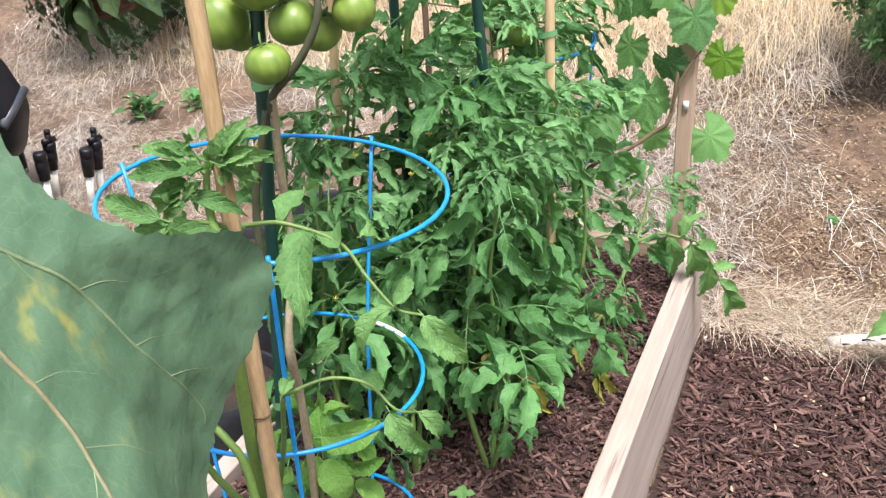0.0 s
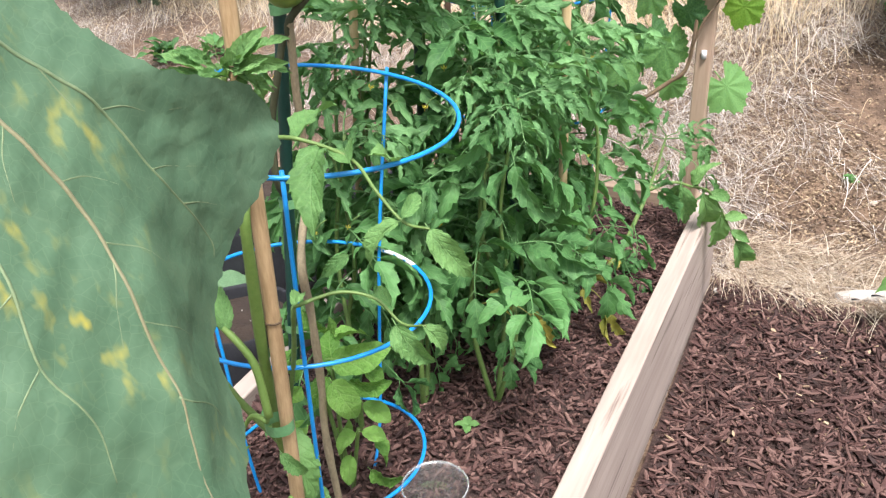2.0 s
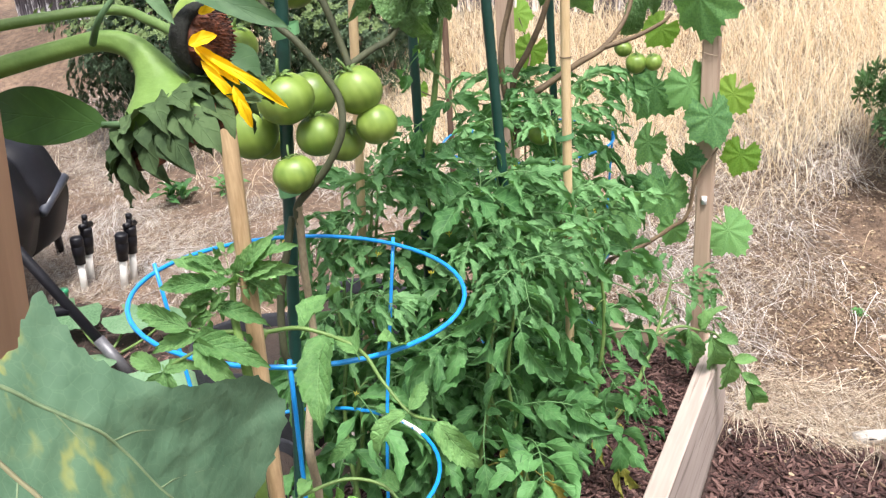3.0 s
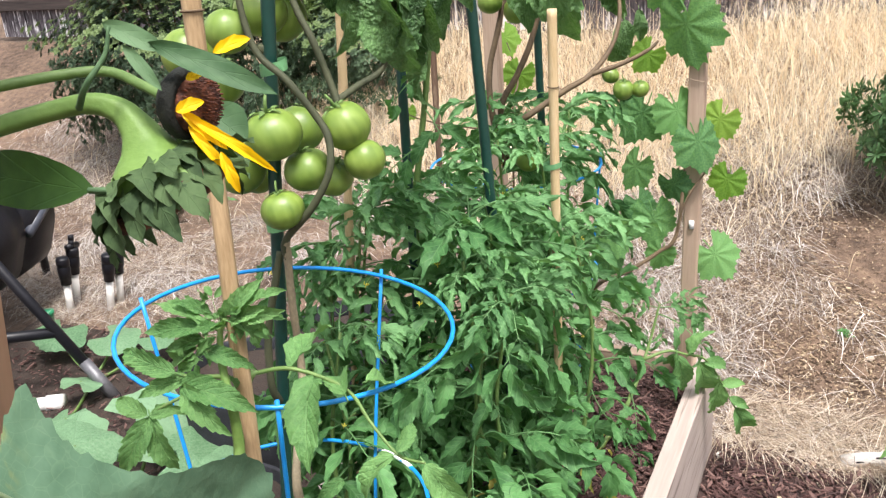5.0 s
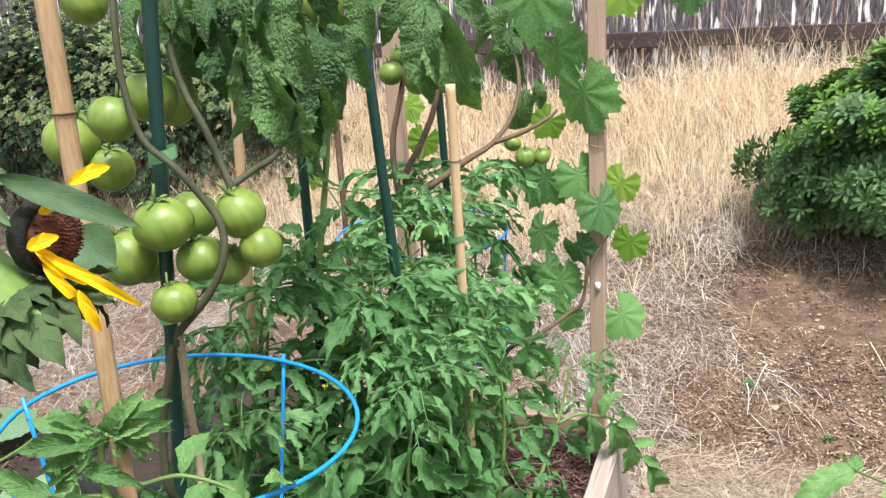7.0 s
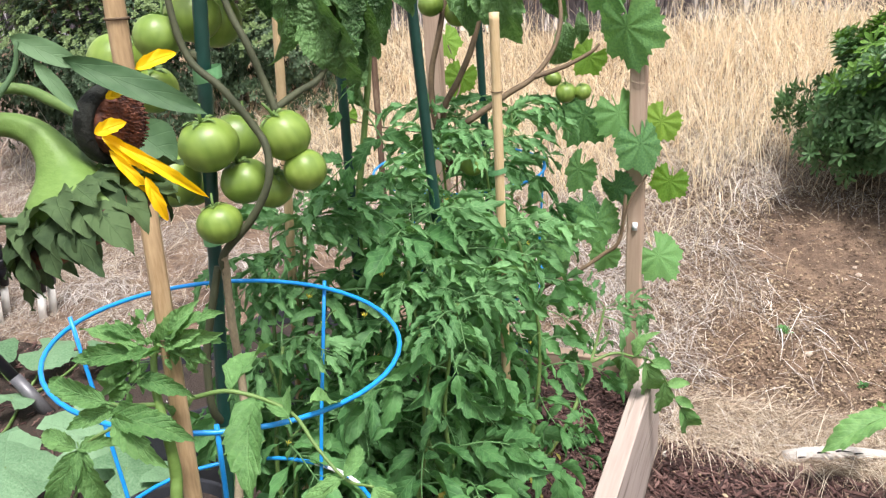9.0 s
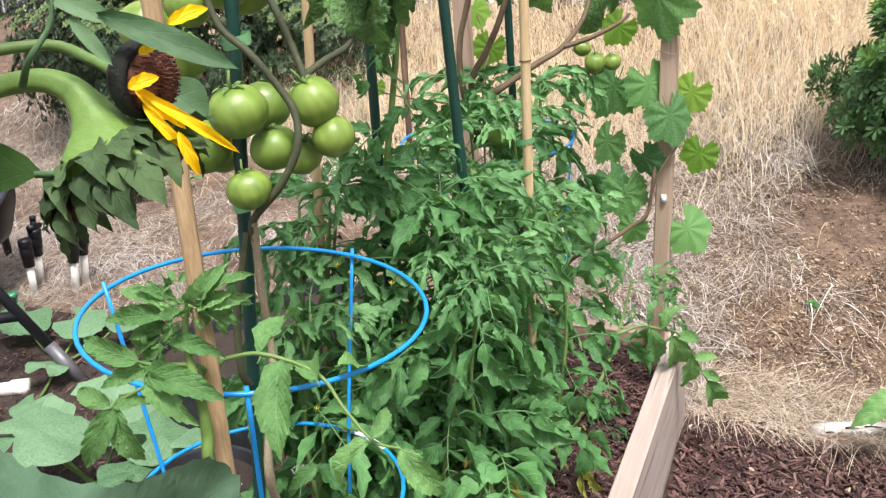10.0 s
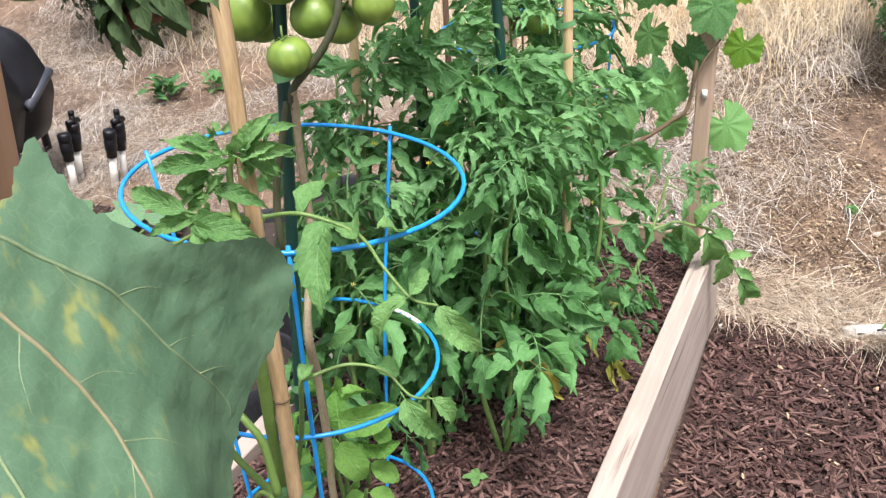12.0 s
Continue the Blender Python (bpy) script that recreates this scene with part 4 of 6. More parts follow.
def fruits(plant, spots, base):
    for i, (x, y, z, r) in enumerate(spots):
        m = Matrix.Translation(Vector((x, y, z)) - Vector(base)) @ pose(0, 0, 0, R.uniform(-25, 25), R.uniform(-25, 25), R.uniform(0, 360)) @ Matrix.Scale(r * 1.1, 4) @ Matrix.Diagonal((1, 1, R.uniform(0.95, 1.12), 1))
        ob = put("tomato", TOMATO[i % 4], plant, m)
        put("calyx", CALYX, ob)


def stems(plant, lines, base, material, name="stem", label=""):
    for pts, r0, r1 in lines:
        s = Shape()
        tube(s, shift(glide(pts, 6), base), r0, r1, 8, 0.14 if material is M_BARKY else 0.06)
        put(name, s.mesh(name, material), plant, None, label)


def bushy(label, base, top, count, spread, size, seed, low=0.12, yellow=0, bend=0.06, stalks=2, lean=(0, 0)):
    """A leafy tomato plant: a few stalks from the base, with compound leaves all the way up."""
    rnd = random.Random(seed)
    base, top = Vector(base), Vector(top)
    ob = thing("tomato_plant", label, "tomato plant", base, "tomato plants in the raised bed")
    lines = []
    for k in range(stalks):
        end = top + Vector((rnd.uniform(-1, 1), rnd.uniform(-1, 1), rnd.uniform(-0.5, 0.1))) * (0.10 if k else 0.0)
        mids = [base + Vector((rnd.uniform(-0.01, 0.01), rnd.uniform(-0.01, 0.01), 0))]
        for t in (0.33, 0.66):
            mids.append(base.lerp(end, t) + Vector((rnd.uniform(-1, 1), rnd.uniform(-1, 1), 0)) * bend)
        lines.append(glide(mids + [end], 8))
    for ln in lines:
        s = Shape()
        tube(s, shift(ln, base), 0.0055, 0.0025, 7, 0.08)
        put("stem", s.mesh("stem", M_STEM), ob)
    for i in range(count):
        ln = lines[i % len(lines)]
        t = low + (1 - low) * ((i + rnd.uniform(0, 0.8)) / count)
        k = min(int(t * (len(ln) - 1)), len(ln) - 2)
        c = ln[k].lerp(ln[k + 1], t * (len(ln) - 1) - k)
        a = i * 2.4 + rnd.uniform(-0.5, 0.5)
        rise = rnd.uniform(-0.3, 0.65) if t < 0.75 else rnd.uniform(0.1, 1.0)
        out = Vector((math.cos(a) + lean[0], math.sin(a) + lean[1], rise)).normalized()
        L = size * rnd.uniform(0.75, 1.25) * (1.0 if t < 0.8 else 0.92) * spread
        pool = LEAF_Y if i < yellow else (LEAF_FINE if t > 0.82 and i % 2 else LEAF)
        put("leaf", pool[rnd.randrange(len(pool))], ob, frame_to(c - base, c - base + out, (0, 0, 1), rnd.uniform(-0.5, 0.5)) @ Matrix.Scale(L, 4))
    for ln in lines:
        c = ln[-1] - base
        for j in range(4):
            a = j * 2.4 + rnd.uniform(-0.4, 0.4)
            out = Vector((math.cos(a) * 0.8, math.sin(a) * 0.8, rnd.uniform(0.3, 1.3))).normalized()
            put("leaf", LEAF_FINE[rnd.randrange(len(LEAF_FINE))], ob, frame_to(c - Vector((0, 0, 0.012 * j)), c + out, (0, 0, 1), rnd.uniform(-0.5, 0.5)) @ Matrix.Scale(size * rnd.uniform(0.55, 0.95), 4))
    return ob


# the tall plant with fruit on the near green stake
FRUIT = [(-0.371, -1.311, 1.223, 0.032), (-0.298, -1.261, 1.224, 0.028), (-0.278, -1.257, 1.181, 0.024), (-0.351, -1.277, 1.170, 0.028), (-0.332, -1.252, 1.155, 0.025), (-0.355, -1.335, 1.135, 0.024), (-0.397, -1.215, 1.206, 0.029), (-0.441, -1.298, 1.175, 0.032), (-0.448, -1.253, 1.151, 0.023), (-0.430, -1.293, 1.344, 0.025), (-0.517, -1.269, 1.313, 0.031), (-0.485, -1.248, 1.274, 0.027), (-0.443, -1.204, 1.357, 0.032), (-0.508, -1.211, 1.475, 0.025), (-0.447, -1.153, 1.345, 0.031)]
B1 = (-0.33, -1.41, 0.30)
plant = thing("fruiting_tomato_plant", "tall staked tomato plant hung with green fruit", "tomato plant", B1)
S_LOW = [(-0.329, -1.413, 0.336), (-0.336, -1.416, 0.509), (-0.334, -1.411, 0.610), (-0.333, -1.411, 0.724), (-0.327, -1.422, 0.817)]
S_HIGH = [(-0.399, -1.305, 0.874), (-0.389, -1.316, 0.996), (-0.380, -1.324, 1.063), (-0.361, -1.329, 1.093), (-0.321, -1.322, 1.136), (-0.298, -1.310, 1.179), (-0.301, -1.298, 1.216), (-0.316, -1.295, 1.242), (-0.346, -1.303, 1.287), (-0.384, -1.305, 1.323), (-0.401, -1.301, 1.388), (-0.406, -1.289, 1.462), (-0.412, -1.270, 1.522)]
S_HIGH = [(x + (0.014 if z < 1.08 else 0.0), y, z) for x, y, z in S_HIGH]
stems(plant, [(S_LOW + S_HIGH[:4], 0.0058, 0.005)], B1, M_BARKY, "stem", "grey-brown woody main stem")
stems(plant, [(S_HIGH[2:], 0.0050, 0.0040), ([(-0.318, -1.239, 1.244), (-0.334, -1.233, 1.281), (-0.349, -1.235, 1.326), (-0.370, -1.230, 1.363), (-0.388, -1.221, 1.410), (-0.397, -1.204, 1.469)], 0.005, 0.004), ([(-0.331, -1.221, 1.246), (-0.316, -1.188, 1.260), (-0.300, -1.155, 1.274), (-0.290, -1.13, 1.32), (-0.292, -1.11, 1.40)], 0.005, 0.0035), ([(-0.391, -1.284, 1.326), (-0.392, -1.266, 1.281), (-0.394, -1.265, 1.253)], 0.006, 0.005), ([(-0.418, -1.318, 0.845)] + [(-0.416, -1.332, 0.880), (-0.412, -1.328, 0.953), (-0.389, -1.329, 1.026), (-0.379, -1.320, 1.072)], 0.0055, 0.005)], B1, M_WOODY, "branch")
fruits(plant, FRUIT, B1)
BIG = [((-0.333, -1.132, 1.447), (-0.288, -1.198, 1.333)), ((-0.311, -1.144, 1.385), (-0.266, -1.186, 1.278)), ((-0.381, -1.146, 1.457), (-0.412, -1.202, 1.395)), ((-0.355, -1.166, 1.437), (-0.328, -1.219, 1.347)), ((-0.320, -1.088, 1.429), (-0.257, -1.127, 1.309)), ((-0.382, -1.167, 1.465), (-0.408, -1.250, 1.446)), ((-0.416, -1.211, 1.470), (-0.425, -1.282, 1.437)), ((-0.358, -1.114, 1.461), (-0.373, -1.186, 1.398)), ((-0.301, -1.067, 1.404), (-0.282, -1.128, 1.302)), ((-0.426, -1.143, 1.452), (-0.420, -1.152, 1.352)), ((-0.315, -1.109, 1.493), (-0.319, -1.203, 1.419)), ((-0.300, -1.046, 1.497), (-0.315, -1.115, 1.410)), ((-0.292, -1.013, 1.421), (-0.278, -1.064, 1.321))]
hang(plant, ONE_CURLED, BIG, B1, 1.2, turn=0.6)
hang(plant, ONE_CURLED, [(Vector(a) + Vector((0.02, 0.03, 0.01)), Vector(b) + Vector((0.05, 0.02, 0.01))) for a, b in BIG], B1, 0.9, turn=0.7)
hang(plant, ONE_CURLED, [(Vector(a) + Vector((-0.03, 0.02, 0.02)), Vector(b) + Vector((-0.05, 0.03, 0.03))) for a, b in BIG[1::2]], B1, 0.8, turn=0.7)

# the plant behind it, at the second green stake
B2 = (-0.40, -0.86, 0.28)
plant = bushy("leafy tomato plant on a green stake with fruit high up", B2, (-0.40, -0.90, 1.02), 27, 1.0, 0.21, 21, 0.2)
FRUIT_B = [(-0.335, -0.908, 1.447, 0.031), (-0.364, -0.886, 1.414, 0.027), (-0.303, -0.915, 1.391, 0.024)]
fruits(plant, FRUIT_B, B2)
stems(plant, [([(-0.40, -0.90, 1.0), (-0.37, -0.88, 1.2), (-0.34, -0.88, 1.4), (-0.32, -0.86, 1.6)], 0.006, 0.004)], B2, M_STEM, "shoot")
hang(plant, ONE_CURLED, [((-0.268, -0.926, 1.484), (-0.231, -1.005, 1.376)), ((-0.35, -0.9, 1.36), (-0.42, -0.97, 1.28)), ((-0.36, -0.89, 1.25), (-0.43, -0.93, 1.13))], B2, 0.8)
hang(plant, LEAF, [((-0.37, -0.89, 1.16), (-0.30, -0.95, 1.10)), ((-0.38, -0.89, 1.10), (-0.45, -0.96, 1.06)), ((-0.37, -0.88, 1.22), (-0.43, -0.93, 1.20))], B2, 1.3)

# the leafy row in the middle of the bed
bushy("dense leafy tomato plant growing at the bed's middle", (-0.235, -1.02, 0.28), (-0.275, -0.99, 0.94), 24, 1.0, 0.18, 31, 0.34, 1, 0.035, 3, (-0.15, 0.0))
bushy("dense leafy tomato plant around a green stake", (-0.305, -0.84, 0.28), (-0.31, -0.88, 0.97), 30, 1.0, 0.21, 41, 0.26, 0, 0.05, 3)
bushy("leafy tomato plant tied to a thin bamboo stake", (-0.215, -0.70, 0.27), (-0.225, -0.71, 0.90), 28, 1.0, 0.18, 51, 0.15, 1, 0.04, 3, (-0.2, 0.1))
bushy("leafy tomato plant beside a thin bamboo stake", (-0.50, -0.97, 0.28), (-0.46, -0.96, 1.00), 25, 1.0, 0.19, 61, 0.2, 0, 0.05, 2)
bushy("low leafy tomato plant in the bed's middle", (-0.33, -0.62, 0.27), (-0.32, -0.60, 0.92), 24, 1.0, 0.19, 71, 0.1, 0, 0.05, 2, (-0.2, 0))

bushy("leafy tomato plant growing inside the near wire cage", (-0.42, -1.20, 0.29), (-0.43, -1.13, 0.86), 17, 1.0, 0.19, 111, 0.35, 0, 0.04, 2)
bushy("low leafy tomato plant behind the near wire cage", (-0.36, -1.09, 0.29), (-0.35, -1.07, 0.74), 13, 1.0, 0.17, 121, 0.42, 0, 0.04, 2)

# the sprawling shoot that leans over the corner
B3 = (-0.225, -0.56, 0.255)
plant = thing("tomato_plant", "sprawling tomato shoot leaning over the bed's corner", "tomato plant", B3, "tomato plants in the raised bed")
arc = [B3, (-0.169, -0.42, 0.304), (-0.139, -0.34, 0.385), (-0.123, -0.27, 0.458), (-0.11, -0.22, 0.542)]
stems(plant, [(arc, 0.0072, 0.0026), ([(-0.128, -0.30, 0.43), (-0.08, -0.27, 0.445), (-0.04, -0.25, 0.432), (0.01, -0.215, 0.40), (0.075, -0.19, 0.27)], 0.0042, 0.002)], B3, M_STEM)
hang(plant, ONE_TOMATO, [((-0.056, -0.262, 0.432), (-0.035, -0.255, 0.345)), ((-0.035, -0.245, 0.43), (-0.012, -0.25, 0.488)), ((-0.01, -0.225, 0.405), (0.02, -0.225, 0.305)), ((0.0, -0.22, 0.40), (0.058, -0.21, 0.405)), ((0.035, -0.20, 0.345), (0.03, -0.205, 0.262)), ((0.04, -0.20, 0.335), (0.085, -0.19, 0.345)), ((0.075, -0.19, 0.272), (0.117, -0.18, 0.185)), ((-0.06, -0.265, 0.44), (-0.085, -0.27, 0.385)), ((0.06, -0.195, 0.30), (0.10, -0.19, 0.28))], B3, 1.45, None, random.Random(15))
hang(plant, LEAF_FINE, [((-0.112, -0.225, 0.535), (-0.185, -0.245, 0.55)), ((-0.11, -0.22, 0.54), (-0.15, -0.22, 0.615)), ((-0.11, -0.22, 0.54), (-0.045, -0.23, 0.59)), ((-0.11, -0.22, 0.535), (0.01, -0.22, 0.555)), ((-0.112, -0.23, 0.52), (0.02, -0.225, 0.485)), ((-0.115, -0.24, 0.50), (-0.065, -0.25, 0.45)), ((-0.118, -0.25, 0.49), (-0.17, -0.26, 0.45))], B3, 1.35)
hang(plant, LEAF, [((-0.15, -0.37, 0.36), (-0.23, -0.42, 0.40)), ((-0.145, -0.36, 0.37), (-0.09, -0.45, 0.33)), ((-0.165, -0.41, 0.315), (-0.12, -0.52, 0.33)), ((-0.18, -0.45, 0.29), (-0.26, -0.52, 0.34))], B3, 1.25)
hang(plant, LEAF_Y, [((-0.17, -0.43, 0.32), (-0.17, -0.55, 0.33))], B3, 0.8)

# the old plant in the far cage
B4 = (-0.43, -0.26, 0.26)
plant = bushy("old leafy tomato plant in the far wire cage", B4, (-0.42, -0.32, 1.03), 34, 1.0, 0.20, 81, 0.15, 0, 0.06, 3)
FRUIT_C = [(-0.464, -0.342, 1.276, 0.025), (-0.409, -0.328, 1.255, 0.026), (-0.319, -0.296, 1.248, 0.023), (-0.464, -0.277, 1.303, 0.023), (-0.193, -0.253, 1.070, 0.021), (-0.158, -0.240, 1.070, 0.018), (-0.226, -0.234, 1.098, 0.018)] + [(-0.340, -0.544, 0.894, 0.025), (-0.351, -0.452, 0.957, 0.026)]
fruits(plant, FRUIT_C, B4)
stems(plant, [([(-0.379, -0.393, 1.031), (-0.300, -0.345, 1.084), (-0.255, -0.296, 1.111), (-0.224, -0.234, 1.162), (-0.217, -0.188, 1.224), (-0.236, -0.137, 1.295)], 0.0075, 0.004), ([(-0.255, -0.296, 1.111), (-0.194, -0.256, 1.128), (-0.142, -0.228, 1.154), (-0.125, -0.216, 1.170)], 0.006, 0.003), ([(-0.45, -0.33, 0.9)] + [(-0.462, -0.366, 1.036), (-0.466, -0.359, 1.130), (-0.450, -0.331, 1.225), (-0.435, -0.278, 1.366), (-0.435, -0.230, 1.507)], 0.008, 0.006), ([(-0.44, -0.32, 0.9)] + [(-0.451, -0.340, 1.036), (-0.417, -0.324, 1.110), (-0.387, -0.298, 1.188), (-0.369, -0.249, 1.312), (-0.368, -0.209, 1.431)], 0.008, 0.006)], B4, M_CANE, "branch", "bare brown upper branches")
hang(plant, ONE_CURLED, [((-0.268, -0.926, 1.484), (-0.231, -1.005, 1.376)), ((-0.361, -0.361, 1.438), (-0.359, -0.462, 1.301)), ((-0.338, -0.360, 1.414), (-0.291, -0.442, 1.251)), ((-0.423, -0.328, 1.440), (-0.441, -0.408, 1.388)), ((-0.306, -0.345, 1.423), (-0.215, -0.357, 1.352)), ((-0.464, -0.295, 1.417), (-0.479, -0.351, 1.432)), ((-0.279, -0.229, 1.403), (-0.229, -0.243, 1.306)), ((-0.244, -0.124, 1.345), (-0.247, -0.183, 1.237)), ((-0.207, -0.188, 1.212), (-0.205, -0.237, 1.131)), ((-0.185, -0.140, 1.230), (-0.176, -0.156, 1.174))][1:], B4, 1.35)

bushy("leafy tomato plant before the far wire cage", (-0.40, -0.46, 0.26), (-0.40, -0.50, 1.02), 28, 1.0, 0.20, 91, 0.2, 0, 0.06, 3)

# small yellow blossoms in the tomato row
def blossom_mesh():
    s = Shape()
    for i in range(5):
        leaflet(s, Matrix.Rotation(i * 1.257, 4, "Z") @ Matrix.Rotation(radians(-25), 4, "X"), 1.0, 0.16, 0, 0, 0.3, 0.9, 0, 5)
    tube(s, [(0, 0, -0.5), (0, 0, 0.45)], 0.10, 0.05, 5)
    return s.mesh("blossom", M_BLOSSOM)


BLOSSOM = blossom_mesh()
rnd = random.Random(77)
for plant in [ob for ob in scene.objects if ob.name.startswith("tomato_plant")]:
    for i in range(3):
        at = Vector((rnd.uniform(-0.09, 0.07), rnd.uniform(-0.12, 0.04), rnd.uniform(0.42, 0.72) if plant.location.y > -0.55 else rnd.uniform(0.40, 0.66)))
        s = Shape()
        tube(s, [at + Vector((0.012, 0.02, 0.015)), at + Vector((0.006, 0.01, 0.012)), at], 0.001, 0.0008, 4)
        spray = put("flower_stalk", s.mesh("flower_stalk", M_STEM), plant)
        put("blossom", BLOSSOM, spray, Matrix.Translation(at) @ pose(0, 0, 0, rnd.uniform(90, 160), 0, rnd.uniform(-60, 60)) @ Matrix.Scale(rnd.uniform(0.006, 0.009), 4), "yellow blossom")

# ---- young plant tied to the thick bamboo ----
B5 = (-0.335, -1.475, 0.30)
plant = thing("young_tomato_plant", "young tomato plant with broad leaves inside the cage", "tomato plant", B5)
stems(plant, [([B5, (-0.30, -1.53, 0.5), (-0.262, -1.60, 0.72), (-0.221, -1.64, 0.967), (-0.219, -1.635, 1.019), (-0.221, -1.633, 1.056), (-0.23, -1.626, 1.082), (-0.235, -1.62, 1.101), (-0.237, -1.613, 1.12), (-0.234, -1.607, 1.131)], 0.0075, 0.0022)], B5, M_NECK, "stem", "thick pale green stem")
stems(plant, [([(-0.335, -1.495, 0.55), (-0.38, -1.53, 0.66), (-0.40, -1.55, 0.74)], 0.006, 0.004), ([(-0.261, -1.552, 1.040), (-0.246, -1.505, 1.023), (-0.187, -1.499, 1.006), (-0.148, -1.519, 0.984), (-0.114, -1.529, 0.960), (-0.085, -1.529, 0.957)], 0.0026, 0.0014), ([(-0.246, -1.556, 0.845), (-0.209, -1.522, 0.852), (-0.170, -1.508, 0.844), (-0.135, -1.515, 0.824), (-0.102, -1.521, 0.832)], 0.0024, 0.0014), ([(-0.335, -1.5, 0.6), (-0.28, -1.53, 0.74), (-0.246, -1.556, 0.845)], 0.0035, 0.003), ([(-0.31, -1.53, 0.98), (-0.261, -1.552, 1.04)], 0.005, 0.0045), ([(-0.33, -1.48, 0.42), (-0.26, -1.50, 0.36), (-0.22, -1.53, 0.34)], 0.004, 0.003)], B5, M_STEM, "branch")
stems(plant, [([(-0.228, -1.648, 0.768), (-0.24, -1.64, 0.823), (-0.256, -1.64, 0.85), (-0.285, -1.635, 0.868)], 0.0048, 0.0034), ([(-0.232, -1.648, 0.762), (-0.26, -1.64, 0.752), (-0.287, -1.64, 0.707)], 0.0036, 0.002), ([(-0.218, -1.652, 0.66), (-0.19, -1.64, 0.619), (-0.152, -1.64, 0.63), (-0.116, -1.64, 0.635)], 0.0036, 0.002)], B5, M_NECK, "branch")
hang(plant, ONE_TOMATO, [((-0.285, -1.635, 0.868), (-0.335, -1.62, 0.86)), ((-0.27, -1.638, 0.86), (-0.29, -1.62, 0.905)), ((-0.287, -1.64, 0.707), (-0.33, -1.64, 0.655)), ((-0.22, -1.648, 0.72), (-0.185, -1.66, 0.70)), ((-0.116, -1.64, 0.635), (-0.08, -1.645, 0.60)), ((-0.15, -1.64, 0.63), (-0.125, -1.62, 0.665))], B5, 1.1, None, random.Random(21))
TUFT = [((-0.245, -1.62, 1.127), (-0.297, -1.645, 1.129)), ((-0.27, -1.644, 1.088), (-0.324, -1.66, 1.112)), ((-0.268, -1.642, 1.076), (-0.198, -1.654, 1.082)), ((-0.223, -1.613, 1.131), (-0.187, -1.585, 1.105)), ((-0.227, -1.607, 1.137), (-0.184, -1.601, 1.165)), ((-0.251, -1.604, 1.13), (-0.264, -1.625, 1.156)), ((-0.256, -1.617, 1.112), (-0.275, -1.646, 1.114)), ((-0.25, -1.622, 1.104), (-0.202, -1.638, 1.11)), ((-0.254, -1.628, 1.096), (-0.282, -1.635, 1.083)), ((-0.241, -1.616, 1.115), (-0.263, -1.629, 1.098)), ((-0.234, -1.605, 1.127), (-0.204, -1.622, 1.166)), ((-0.237, -1.607, 1.122), (-0.235, -1.607, 1.147)), ((-0.232, -1.613, 1.126), (-0.232, -1.647, 1.142)), ((-0.263, -1.633, 1.08), (-0.295, -1.67, 1.079)), ((-0.259, -1.624, 1.105), (-0.303, -1.64, 1.091)), ((-0.232, -1.623, 1.08), (-0.216, -1.61, 1.062))]
hang(plant, LEAF_N, [((-0.237, -1.613, 1.12), (-0.253, -1.624, 1.153)), ((-0.236, -1.612, 1.121), (-0.201, -1.612, 1.127)), ((-0.236, -1.612, 1.122), (-0.236, -1.614, 1.159)), ((-0.236, -1.614, 1.117), (-0.267, -1.643, 1.124)), ((-0.235, -1.609, 1.128), (-0.194, -1.601, 1.146)), ((-0.236, -1.617, 1.11), (-0.254, -1.646, 1.102))], B5, 1.15, None, random.Random(8))
hang(plant, ONE_NARROW, TUFT, B5, 1.12, None, random.Random(4))
hang(plant, ONE_NARROW, [(a, Vector(b) + (Vector(b) - Vector(a)).cross(Vector((0.3, -0.8, 0.5))) * 0.7) for a, b in TUFT[::2]], B5, 0.85, None, random.Random(5), "leaf", 0.7)
stems(plant, [([(-0.23, -1.626, 1.082), (-0.249, -1.634, 1.083), (-0.268, -1.642, 1.085)], 0.0024, 0.0014), ([(-0.234, -1.62, 1.101), (-0.246, -1.624, 1.104), (-0.256, -1.627, 1.107)], 0.0024, 0.0014), ([(-0.237, -1.613, 1.12), (-0.243, -1.614, 1.125), (-0.248, -1.616, 1.125)], 0.0024, 0.0014), ([(-0.23, -1.628, 1.077), (-0.253, -1.64, 1.072), (-0.286, -1.662, 1.056)], 0.0024, 0.0014)], B5, M_STEM, "leaf_stalk")
hang(plant, ONE_TOMATO, [((-0.29, -1.666, 1.051), (-0.304, -1.702, 1.008)), ((-0.289, -1.665, 1.051), (-0.264, -1.685, 1.004)), ((-0.292, -1.666, 1.053), (-0.319, -1.68, 1.076)), ((-0.289, -1.665, 1.052), (-0.259, -1.657, 1.066))], B5, 1.1)
